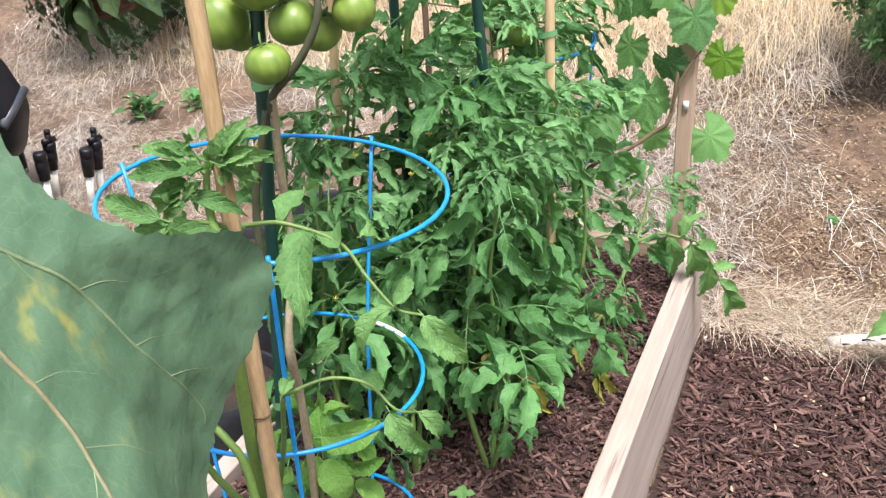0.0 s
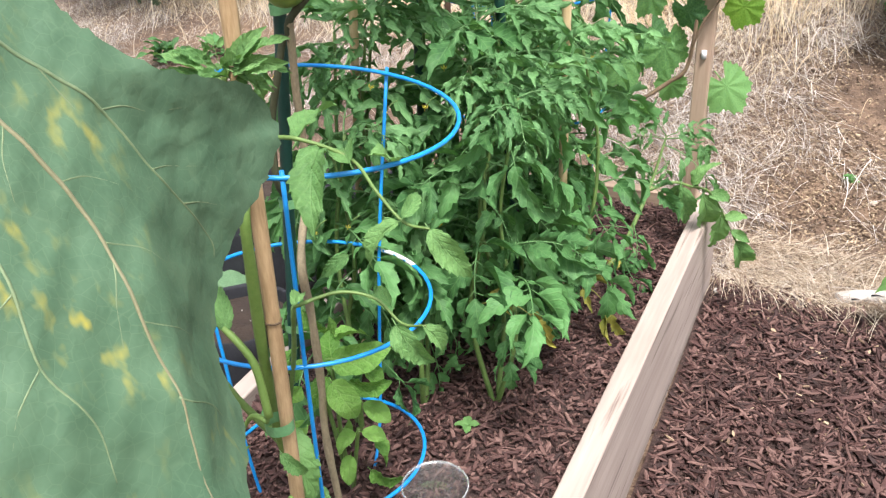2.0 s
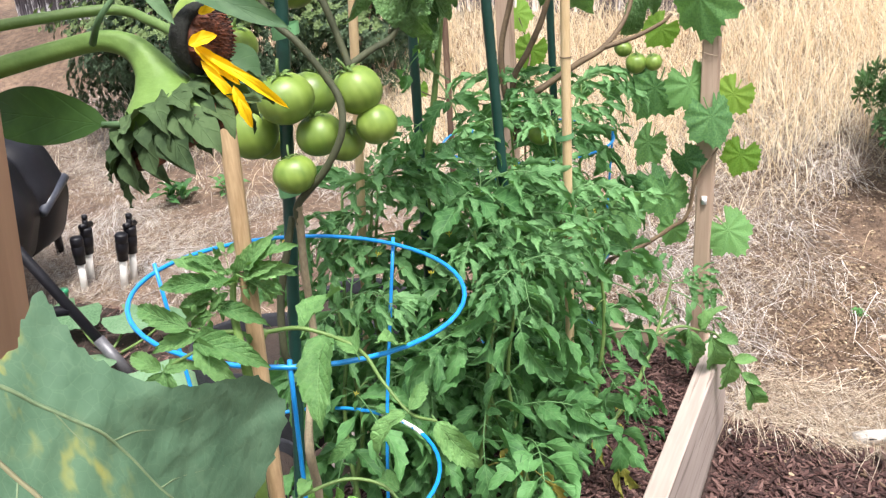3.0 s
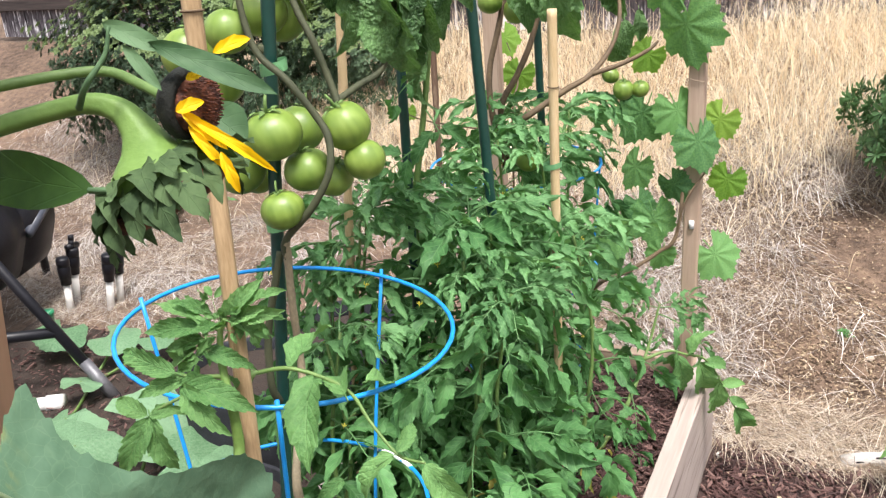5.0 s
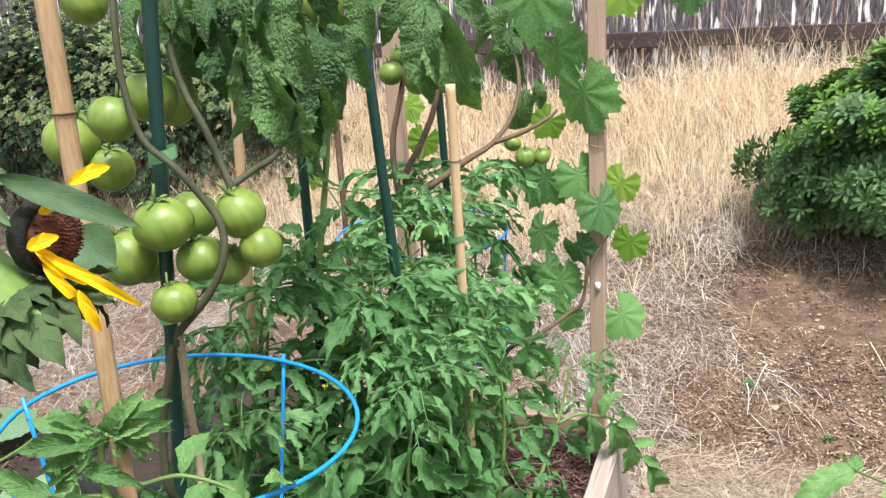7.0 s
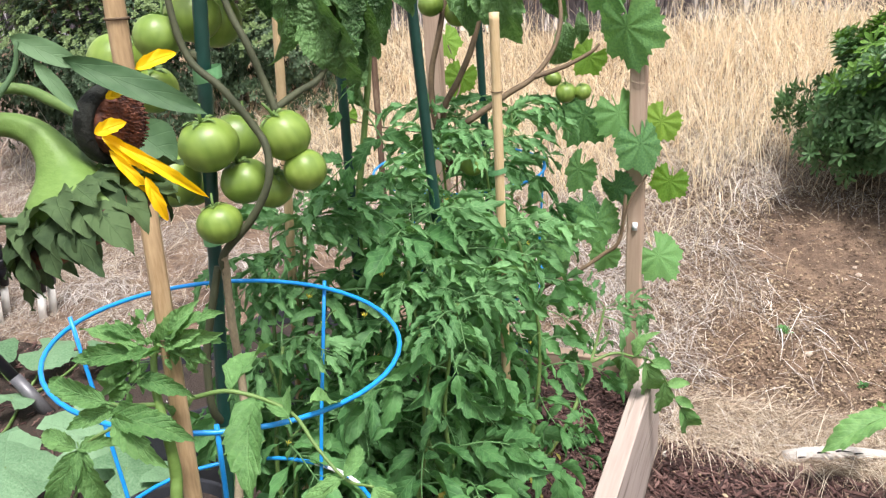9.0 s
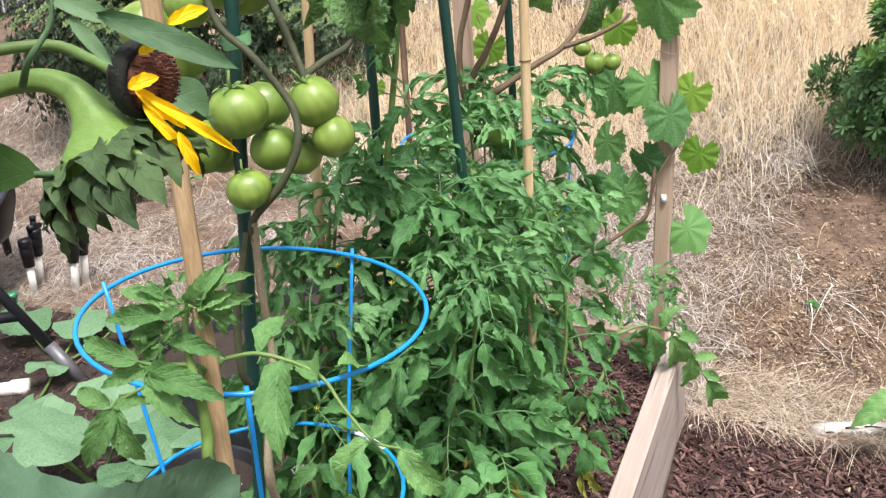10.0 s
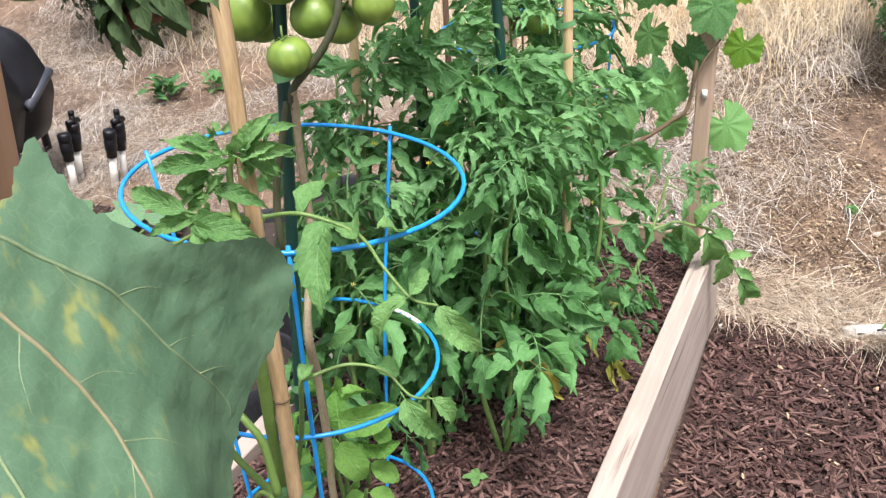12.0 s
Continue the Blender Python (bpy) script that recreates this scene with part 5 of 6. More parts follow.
hang(plant, ONE_TOMATO, [((-0.257, -1.492, 1.013), (-0.267, -1.414, 1.050)), ((-0.224, -1.500, 1.014), (-0.196, -1.597, 0.995)), ((-0.181, -1.510, 1.006), (-0.228, -1.468, 1.031)), ((-0.119, -1.531, 0.960), (-0.156, -1.580, 0.948)), ((-0.111, -1.535, 0.968), (-0.105, -1.498, 0.986)), ((-0.085, -1.529, 0.956), (-0.035, -1.544, 0.911)), ((-0.132, -1.533, 0.834), (-0.085, -1.559, 0.793)), ((-0.105, -1.522, 0.832), (-0.059, -1.516, 0.803)), ((-0.181, -1.465, 0.997), (-0.171, -1.409, 0.978)), ((-0.213, -1.485, 0.878), (-0.231, -1.522, 0.870)), ((-0.161, -1.490, 0.826), (-0.208, -1.476, 0.844)), ((-0.236, -1.569, 0.857), (-0.239, -1.535, 0.876))], B5, 1.05)
hang(plant, ONE_TOMATO, [((-0.22, -1.53, 0.34), (-0.20, -1.57, 0.34)), ((-0.30, -1.49, 0.50), (-0.27, -1.55, 0.44)), ((-0.33, -1.5, 0.60), (-0.25, -1.57, 0.56)), ((-0.34, -1.49, 0.45), (-0.38, -1.56, 0.43))], B5)

# ---- basil under the cage ----
B6 = (-0.365, -1.33, 0.31)
plant = thing("basil_plant", "bright green basil plant under the wire cage", "basil")
plant.location = B6
stems(plant, [([B6, (-0.36, -1.345, 0.45), (-0.345, -1.365, 0.6)], 0.004, 0.003), ([B6, (-0.33, -1.36, 0.42), (-0.31, -1.37, 0.5)], 0.004, 0.003), ([B6, (-0.39, -1.33, 0.5), (-0.40, -1.33, 0.66)], 0.004, 0.003)], B6, M_STEM)
hang(plant, ONE_BASIL, [((-0.341, -1.369, 0.619), (-0.248, -1.351, 0.633)), ((-0.343, -1.361, 0.593), (-0.365, -1.352, 0.661)), ((-0.330, -1.391, 0.597), (-0.264, -1.431, 0.567)), ((-0.317, -1.367, 0.584), (-0.249, -1.366, 0.573)), ((-0.343, -1.384, 0.598), (-0.341, -1.437, 0.577)), ((-0.343, -1.352, 0.607), (-0.339, -1.321, 0.628)), ((-0.305, -1.370, 0.495), (-0.262, -1.354, 0.485)), ((-0.313, -1.374, 0.495), (-0.336, -1.417, 0.489)), ((-0.377, -1.386, 0.620), (-0.389, -1.429, 0.606)), ((-0.327, -1.375, 0.446), (-0.316, -1.416, 0.417)), ((-0.358, -1.340, 0.615), (-0.342, -1.280, 0.652)), ((-0.407, -1.330, 0.666), (-0.376, -1.358, 0.622))], B6, 0.95, None, random.Random(61), "leaf", 1.0)
hang(plant, ONE_BASIL, [((-0.36 + 0.05 * math.cos(2.1 * i), -1.35 + 0.05 * math.sin(2.1 * i), 0.40 + 0.022 * i), (-0.36 + 0.11 * math.cos(2.1 * i), -1.35 + 0.11 * math.sin(2.1 * i), 0.365 + 0.023 * i)) for i in range(12)], B6, 0.85, None, random.Random(62), "leaf", 0.9)
s = Shape()
sprout = thing("seedling", "tiny green seedling in the mulch", "seedling", (-0.245, -1.13, 0.31))
for a in (20, 110, 200, 290):
    leaflet(s, pose(0, 0, 0.025, 15, 0, a), 0.024, 0.008, 0, 0, 0.2, 0.6, 0, 6)
tube(s, [(0, 0, -0.02), (0, 0, 0.026)], 0.0015, 0.0012, 5)
put("leaf", s.mesh("leaf", M_YOUNG), sprout)


# ---- grape vine on the corner post ----
def grape_leaf(seed, material):
    """A palmate leaf with five toothed lobes, cupped."""
    rnd = random.Random(seed)
    s = Shape()
    lobes = [(0, 1.0), (56, 0.90), (-56, 0.90), (112, 0.78), (-112, 0.78)]
    n, rings = 72, 5
    verts, uv, faces = [Vector((0, 0, 0))], [(0.5, 0.0)], []
    for i in range(n):
        a = -math.pi + 2 * math.pi * i / n
        r = 0.75
        for la, lr in lobes:
            d = abs((math.degrees(a) - la + 180) % 360 - 180)
            r = max(r, lr * (1 - 0.27 * (d / 30) ** 1.3) if d < 40 else 0)
        if abs(a) > 2.75:
            r *= 0.35
        r *= 1 + 0.065 * math.cos(i * math.pi * 2 / 3) + rnd.uniform(-0.035, 0.035)
        for k in range(1, rings + 1):
            q = r * k / rings
            z = 0.16 * q * q * math.cos(2 * a + rnd.uniform(-0.05, 0.05)) - 0.22 * q * q + 0.04 * math.sin(9 * a) * q
            verts.append(Vector((q * math.sin(a), q * math.cos(a), z)))
            near = min(abs((math.degrees(a) - la + 180) % 360 - 180) for la, lr in lobes)
            uv.append((0.5 + min(near / 60, 0.5) * (0.25 + q), q))
    for i in range(n):
        j = (i + 1) % n
        faces.append((0, 1 + j * rings, 1 + i * rings))
        for k in range(rings - 1):
            faces.append((1 + i * rings + k, 1 + j * rings + k, 1 + j * rings + k + 1, 1 + i * rings + k + 1))
    s.add(verts, faces, uv)
    tube(s, [(0, 0, 0), (0, -0.3, -0.1), (0.05, -0.6, -0.05)], 0.02, 0.02, 5)
    return s.mesh("grape_leaf", material)


GLEAF = [grape_leaf(400 + i, M_GRAPE) for i in range(5)]
GLEAF_SUNLIT = [grape_leaf(410 + i, M_SUNLITGRAPE) for i in range(3)]
B7 = (-0.30, -0.24, 0.27)
vine = thing("grape_vine", "grape vine with lobed leaves climbing the corner post", "grape vine", B7)
CANE = [(-0.270, -0.228, 0.567), (-0.193, -0.185, 0.607), (-0.129, -0.147, 0.649), (-0.090, -0.130, 0.690), (-0.083, -0.079, 0.834), (-0.085, -0.014, 0.960), (-0.098, 0.061, 1.130), (-0.119, 0.129, 1.290), (-0.133, 0.188, 1.481)]
stems(vine, [([B7, (-0.295, -0.235, 0.42)] + CANE, 0.006, 0.0035), ([CANE[3], (-0.07, -0.12, 0.78), (-0.02, -0.08, 0.86)], 0.003, 0.002)], B7, M_CANE, "cane")
LEAVES = [(-0.08, -0.10, 1.166, 0.072), (-0.156, 0.0, 1.26, 0.066), (-0.208, -0.03, 0.95, 0.060), (-0.099, -0.08, 0.972, 0.048), (-0.043, -0.10, 0.90, 0.058), (0.011, -0.05, 0.801, 0.040), (-0.022, 0.0, 0.938, 0.040), (-0.215, -0.05, 0.822, 0.044), (-0.15, -0.10, 0.70, 0.055), (-0.241, -0.12, 0.663, 0.050), (0.004, -0.05, 0.605, 0.050), (-0.256, -0.10, 0.583, 0.044), (-0.199, -0.10, 1.387, 0.085), (-0.015, 0.0, 1.391, 0.042), (-0.10, -0.10, 0.80, 0.036), (-0.185, -0.08, 0.735, 0.040), (-0.195, -0.02, 1.10, 0.036), (-0.13, -0.13, 0.63, 0.032), (0.143, 0.0, 1.40, 0.05)]
for i, (x, y, z, r) in enumerate(LEAVES):
    face = Vector((0.28 + R.uniform(-0.8, 0.8), -0.9, 0.45 + R.uniform(-0.7, 0.5))).normalized()
    droop = Vector((R.uniform(-0.8, 0.8), 0, -1.0))
    # four leaves take the colour that has backlight put into it
    put("leaf", (GLEAF_SUNLIT[i % 3] if i in (5, 6, 13, 16) else GLEAF[i % 5]), vine, frame_to(Vector((x, y, z)) - Vector(B7), Vector((x, y, z)) - Vector(B7) + droop, face) @ Matrix.Translation((0, -0.35 * r, 0)) @ Matrix.Scale(r * R.uniform(1.35, 1.6), 4))


# a second vine on the post behind the tomato row, its leaves coloured as if sunlit
B8 = (-0.543, -0.02, 0.27)
vine = thing("grape_vine", "grape vine on the rear post, yellow-green leaves coloured as if sunlit", "grape vine", B8)
TIPS = [(-0.550, 0.050, 1.033, 0.044), (-0.577, 0.050, 1.131, 0.040), (-0.841, 0.000, 1.072, 0.034), (-0.866, 0.000, 0.942, 0.026)]
stems(vine, [([B8, (-0.547, -0.025, 0.60), (-0.543, -0.02, 0.95)] + [TIPS[0][:3], TIPS[1][:3]], 0.004, 0.002), ([(-0.543, -0.02, 0.90), TIPS[3][:3], TIPS[2][:3]], 0.0025, 0.0015)], B8, M_CANE, "cane")
for i, (x, y, z, r) in enumerate(TIPS):
    face = Vector((0.2 + R.uniform(-0.5, 0.5), -0.9, 0.3 + R.uniform(-0.4, 0.4))).normalized()
    at = Vector((x, y, z)) - Vector(B8)
    put("leaf", GLEAF_SUNLIT[i % 3], vine, frame_to(at, at + Vector((R.uniform(-0.6, 0.6), 0, -1.0)), face) @ Matrix.Translation((0, -0.35 * r, 0)) @ Matrix.Scale(r * 1.35, 4))


# ---- sunflower close to the camera ----
# outline of the big leaf round its middle, fitted to the camera's view, in millimetres: across and along the midrib
MARGIN = [(10, -42), (-10, -29), (-24, -29), (-31, -37), (-41, -45), (-43, -35), (-46, -19), (-54, -8), (-68, 5), (-84, 11.5), (-101, 15.5), (-112, 21), (-117, 36), (-108, 50), (-95, 58), (-73, 69), (-53, 82), (-41, 94), (-31, 111), (-28, 128), (-25, 142), (-13, 157), (3, 172), (18, 160), (24, 141), (33, 129), (43, 131), (52, 122), (64, 111), (84, 98), (97, 70), (98, 40), (88, 8), (66, -20), (46, -40), (28, -36)]
LEAF_MID = Vector((-6.0, 45.0))


def leaf_point(u, v, lift=0.0):
    """A point of the blade: bulges between the veins, and a side lobe pushed back along the camera's line of sight
    below its ridge.
    """
    z = 1.6 * math.sin(0.11 * u + 0.05 * v) * math.sin(0.09 * v - 0.04 * u) + 0.7 * math.sin(0.31 * u + 0.7) * math.sin(0.27 * v)
    ridge = 25 + 0.16 * (-39 - u)
    z += 2.0 * math.exp(-((v - ridge - 3) / 7) ** 2) * max(0.0, min(1.0, (-40 - u) / 12))
    z -= 3.0 * max(0.0, (v - 105) / 30) ** 2 * max(0.0, min(1.0, (u - 10) / 15))
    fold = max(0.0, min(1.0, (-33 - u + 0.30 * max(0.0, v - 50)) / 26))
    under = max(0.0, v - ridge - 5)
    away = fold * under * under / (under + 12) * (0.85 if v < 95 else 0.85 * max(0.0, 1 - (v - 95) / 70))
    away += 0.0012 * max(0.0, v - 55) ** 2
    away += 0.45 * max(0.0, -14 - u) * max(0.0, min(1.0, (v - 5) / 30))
    # pushed along the line of sight, so the outline stays put from the camera
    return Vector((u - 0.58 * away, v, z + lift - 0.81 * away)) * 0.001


def broad_blade(rings=26, per=5, seed=5):
    """A wide angular blade with small teeth; rings run from its middle out to the margin."""
    rnd = random.Random(seed)
    ring = glide([(u, v, 0) for u, v in MARGIN] + [(*MARGIN[0], 0)], per)[:-1]
    n = len(ring)
    s = Shape()
    verts, uv, faces = [leaf_point(*LEAF_MID)], [(0.5, 0.5)], []
    for i, q in enumerate(ring):
        d = Vector((q.x, q.y)) - LEAF_MID
        nick = 1 + 0.012 * (1 if i % 3 == 0 else -0.5) + rnd.uniform(-0.008, 0.008)
        for k in range(1, rings + 1):
            e = d * (k / rings) * (nick if k == rings else 1.0) + LEAF_MID
            verts.append(leaf_point(e.x, e.y))
            uv.append((0.5 + e.x / 240, (e.y + 45) / 220))
    for i in range(n):
        j = (i + 1) % n
        faces.append((0, 1 + i * rings, 1 + j * rings))
        for k in range(rings - 1):
            faces.append((1 + i * rings + k, 1 + i * rings + k + 1, 1 + j * rings + k + 1, 1 + j * rings + k))
    s.add(verts, faces, uv)
    return s


def vein(s, points, r0, r1):
    """A raised vein that follows the blade."""
    tube(s, [leaf_point(q.x, q.y, -0.2) for q in glide([(u, v, 0) for u, v in points], 7)], r0, r1, 6)


flower = thing("sunflower", "sunflower with a nodding seed head and large spotted leaf", "sunflower", (-0.21, -1.90, 0.0))
FB = flower.location
s = Shape()
tube(s, shift(glide([(-0.21, -1.90, 0.0), (-0.21, -1.90, 0.6), (-0.205, -1.895, 1.1), (-0.20, -1.885, 1.32), (-0.175, -1.86, 1.385)], 6), FB), 0.011, 0.008, 10)
put("stem", s.mesh("stem", M_STEM), flower)

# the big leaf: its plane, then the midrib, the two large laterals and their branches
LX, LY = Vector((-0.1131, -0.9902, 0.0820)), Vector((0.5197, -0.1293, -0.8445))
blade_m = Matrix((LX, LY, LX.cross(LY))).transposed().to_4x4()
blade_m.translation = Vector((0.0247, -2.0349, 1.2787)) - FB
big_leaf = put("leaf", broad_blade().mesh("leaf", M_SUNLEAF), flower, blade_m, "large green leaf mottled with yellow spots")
s = Shape()
vein(s, [(10, -42), (1, -7), (-12, 33), (-15, 56), (-12, 88), (-10, 112), (-3, 138), (2, 165)], 0.0012, 0.0003)
put("midrib", s.mesh("midrib", M_MIDRIB), big_leaf, None, "tan midrib")
s = Shape()
for pts in ([(10, -42), (-8, -25), (-25, -5), (-39, 14), (-45, 38), (-51, 53), (-55, 70), (-50, 80)], [(10, -42), (14, -10), (18, 25), (20, 59), (24, 82), (19, 106), (22, 124)]):
    vein(s, pts, 0.0010, 0.0003)
put("vein", s.mesh("vein", M_VEIN), big_leaf)
s = Shape()
for pts in ([(-39, 14), (-48, 15), (-60, 19), (-74, 21)], [(-45, 38), (-56, 39), (-79, 47)], [(-51, 53), (-58, 55), (-66, 59)], [(-12, 33), (-21, 34), (-29, 40)], [(-15, 56), (-26, 63), (-34, 75)], [(-12, 84), (-23, 93), (-28, 104)], [(-9, 112), (-17, 121), (-21, 134)], [(20, 59), (30, 64), (38, 72), (44, 88)], [(24, 82), (36, 90), (44, 100)], [(-15, 62), (-6, 80), (2, 104)], [(-5, 10), (3, 24), (6, 42)], [(-25, -5), (-30, 10), (-31, 26)], [(18, 25), (32, 36), (48, 58)], [(14, -10), (34, -2), (58, 20), (74, 44)]):
    vein(s, pts, 0.00045, 0.00012)
tagged(put("vein", s.mesh("vein", M_VEIN), big_leaf), "thin pale side veins")
s = Shape()
tube(s, shift(glide([(-0.205, -1.895, 1.15), (-0.17, -1.95, 1.29), (-0.09, -2.01, 1.335), (0.0018, -2.0395, 1.3135)], 5), FB), 0.005, 0.003, 8)
put("leaf_stalk", s.mesh("leaf_stalk", M_STEM), flower)

# nodding head seen from behind and the side: the neck widens into the back of the head
HEAD = Vector((-0.079, -1.817, 1.334))
AXIS = Vector((0.42, 0.10, -0.88)).normalized()
head_m = Matrix.Translation(HEAD - FB) @ AXIS.to_track_quat("Z", "Y").to_matrix().to_4x4()


def flare(s, line, radii, sides=26, ridges=0.04):
    """A swept stalk whose radius follows a list."""
    k = np.linspace(0, 1, len(radii))
    n = len(line)
    verts, faces = [], []
    side = (line[1] - line[0]).orthogonal().normalized()
    for i, p in enumerate(line):
        d = (line[min(i + 1, n - 1)] - line[max(i - 1, 0)]).normalized()
        side = (side - d * side.dot(d)).normalized()
        up = d.cross(side)
        r = float(np.interp(i / (n - 1), k, radii))
        for j in range(sides):
            a = 2 * math.pi * j / sides
            verts.append(p + (side * math.cos(a) + up * math.sin(a)) * r * (1 + ridges * math.sin(5 * a)))
    for i in range(n - 1):
        for j in range(sides):
            faces.append((i * sides + j, i * sides + (j + 1) % sides, (i + 1) * sides + (j + 1) % sides, (i + 1) * sides + j))
    faces.append(tuple((n - 1) * sides + j for j in range(sides)))
    s.add(verts, faces)


s = Shape()
bend = glide([(-0.175, -1.86, 1.362), (-0.142, -1.828, 1.370), (-0.119, -1.817, 1.3735), (-0.103, -1.812, 1.369), (-0.092, -1.812, 1.359), (-0.085, -1.814, 1.347), HEAD, HEAD + AXIS * 0.008], 6)
flare(s, shift(bend, FB), [0.0060, 0.0056, 0.0055, 0.0056, 0.0060, 0.0066, 0.0075, 0.0088, 0.0110, 0.0145, 0.0200, 0.0270, 0.0320, 0.0335])
put("neck", s.mesh("neck", M_NECK), flower, None, "thick pale green neck")
s = Shape()
lathe(s, [(0.0355, 0.008), (0.034, 0.017), (0.024, 0.021), (0.010, 0.018), (0.001, 0.017)], sides=28)
put("seed_disc", s.mesh("seed_disc", M_SEED), flower, head_m, "brown seed disc")
for i in range(48):
    ring = i // 16
    a = 2 * math.pi * i / 16 + 0.2 * ring
    s = Shape()
    m = Matrix.Rotation(a, 4, "Z") @ Matrix.Translation((0, 0.031 - 0.004 * ring, 0.004 - 0.006 * ring)) @ Matrix.Rotation(radians(48 - 14 * ring + R.uniform(-16, 16)), 4, "X")
    leaflet(s, m, R.uniform(0.025, 0.034) * (1 - 0.10 * ring), R.uniform(0.0078, 0.0095), 0, 0, R.uniform(-0.5, -0.1), R.uniform(-1.2, 0.1), R.uniform(-0.35, 0.35), 14, 0.36, 0.07, R, 1.35, 0.010)
    put("bract", s.mesh("bract", M_SEPAL), flower, head_m)

# a second small head with petals
H2 = Vector((-0.069, -1.798, 1.371))
A2 = Vector((0.95, -0.05, -0.08)).normalized()
h2 = Matrix.Translation(H2 - FB) @ A2.to_track_quat("Z", "Y").to_matrix().to_4x4() @ Matrix.Scale(0.86, 4)
s = Shape()
lathe(s, [(0.004, -0.007), (0.019, -0.005), (0.0232, 0.001), (0.0240, 0.008), (0.0225, 0.0115), (0.019, 0.010)], sides=24)
put("receptacle", s.mesh("receptacle", M_DRY), flower, h2)
s = Shape()
lathe(s, [(0.019, 0.003), (0.018, 0.014), (0.012, 0.019), (0.001, 0.018)], sides=24)
for i in range(150):
    a, r = i * 2.39996, 0.018 * math.sqrt((i + 0.5) / 150)
    tube(s, [(r * math.cos(a), r * math.sin(a), 0.012), (r * 1.03 * math.cos(a), r * 1.03 * math.sin(a), 0.0215 - 12 * r * r)], 0.0011, 0.0006, 4)
tagged(put("seed_disc", s.mesh("seed_disc", M_SEED), flower, h2), "red-brown seed disc", kind="stuff")
s = Shape()
tube(s, shift(glide([(-0.175, -1.86, 1.385), (-0.13, -1.80, 1.388), (-0.10, -1.795, 1.380), (-0.076, -1.799, 1.371)], 6), FB), 0.0032, 0.003, 8)
put("neck", s.mesh("neck", M_STEM), flower)


def blade_between(name, a, b, width, material, normal, droop=0.2, fold=0.3, label="", rows=12, lobes=0, depth=0.0):
    s = Shape()
    a, b = Vector(a), Vector(b)
    leaflet(s, Matrix(), (b - a).length, width, lobes, depth, fold, droop, 0.2, rows, 0.42, 0.02, random.Random(9))
    put(name, s.mesh(name, material), flower, frame_to(a - FB, b - FB, normal), label)


FACE = (0.5, -0.75, 0.35)
for a, b, w in (((-0.054, -1.817, 1.370), (-0.005, -1.807, 1.338), 0.0036), ((-0.056, -1.816, 1.371), (-0.031, -1.814, 1.351), 0.0042), ((-0.051, -1.818, 1.363), (-0.030, -1.818, 1.340), 0.0034), ((-0.034, -1.816, 1.350), (-0.023, -1.820, 1.328), 0.0038), ((-0.053, -1.823, 1.372), (-0.040, -1.815, 1.377), 0.0045), ((-0.042, -1.800, 1.398), (-0.025, -1.788, 1.406), 0.0045), ((-0.054, -1.810, 1.386), (-0.046, -1.805, 1.389), 0.003)):
    blade_between("petal", a, b, w * 0.92, M_PETAL, FACE, 0.75, 0.55, "", 14, 3, 0.18)
for a, b, w in (((-0.068, -1.817, 1.406), (-0.005, -1.800, 1.378), 0.0068), ((-0.091, -1.823, 1.417), (-0.059, -1.815, 1.402), 0.0055), ((-0.080, -1.823, 1.406), (-0.060, -1.823, 1.383), 0.0035), ((-0.098, -1.746, 1.355), (-0.073, -1.744, 1.336), 0.014)):
    blade_between("upper_leaf", a, b, w, M_SUNTOP, FACE)
blade_between("upper_leaf", (-0.092, -1.850, 1.335), (-0.205, -1.856, 1.345), 0.0155, M_SHADELEAF, FACE, 0.3, 0.15, "dark green leaf behind the stake, coloured as if in shade")
s = Shape()
tube(s, shift(glide([(-0.112, -1.830, 1.374), (-0.095, -1.838, 1.388), (-0.088, -1.828, 1.402), (-0.087, -1.823, 1.415)], 5), FB), 0.0020, 0.0010, 7)
put("leaf_stalk", s.mesh("leaf_stalk", M_SUNTOP), flower)
s = Shape()
tube(s, shift([Vector((-0.096, -1.850, 1.3352)), Vector((-0.083, -1.846, 1.335)), Vector((-0.079, -1.828, 1.342))], FB), 0.0018, 0.0024, 7)
put("leaf_stalk", s.mesh("leaf_stalk", M_SUNTOP), flower)

# ---- clear cup with a seedling ----
cup = thing("plastic_cup", "clear plastic cup holding a small green seedling", "cup", (-0.180, -1.385, 0.318))
s = Shape()
lathe(s, [(0.030, 0.0), (0.031, 0.002), (0.036, 0.04), (0.0425, 0.09), (0.0465, 0.124), (0.0485, 0.126), (0.0490, 0.129), (0.0475, 0.131), (0.0455, 0.1285), (0.0418, 0.09), (0.0353, 0.04), (0.0302, 0.004), (0.002, 0.004)], sides=36, caps=False)
body = put("cup_wall", s.mesh("cup_wall", M_CUP), cup)
body.visible_shadow = False
s = Shape()
lathe(s, [(0.0475, 0.127), (0.0492, 0.1275), (0.0494, 0.130), (0.0480, 0.1318), (0.0470, 0.1300)], sides=36, caps=False)
put("rim", s.mesh("rim", M_RIM), cup, None, "rolled clear rim")
s = Shape()
lathe(s, [(0.0298, 0.005), (0.0315, 0.022), (0.02, 0.025), (0.001, 0.024)], sides=24)
put("soil", s.mesh("soil", M_SOIL), cup)
s = Shape()
rows = []
for z in (0.020, 0.052):
    for a in np.linspace(3.6, 4.35, 8):
        r = 0.0338 + (z - 0.02) * 0.12
        rows.append((r * math.cos(a), r * math.sin(a), z))
s.add(rows, [(i, i + 1, i + 9, i + 8) for i in range(7)])
put("white_label", s.mesh("white_label", M_OFFWHITE), cup, None, "plain white sticker")
s = Shape()
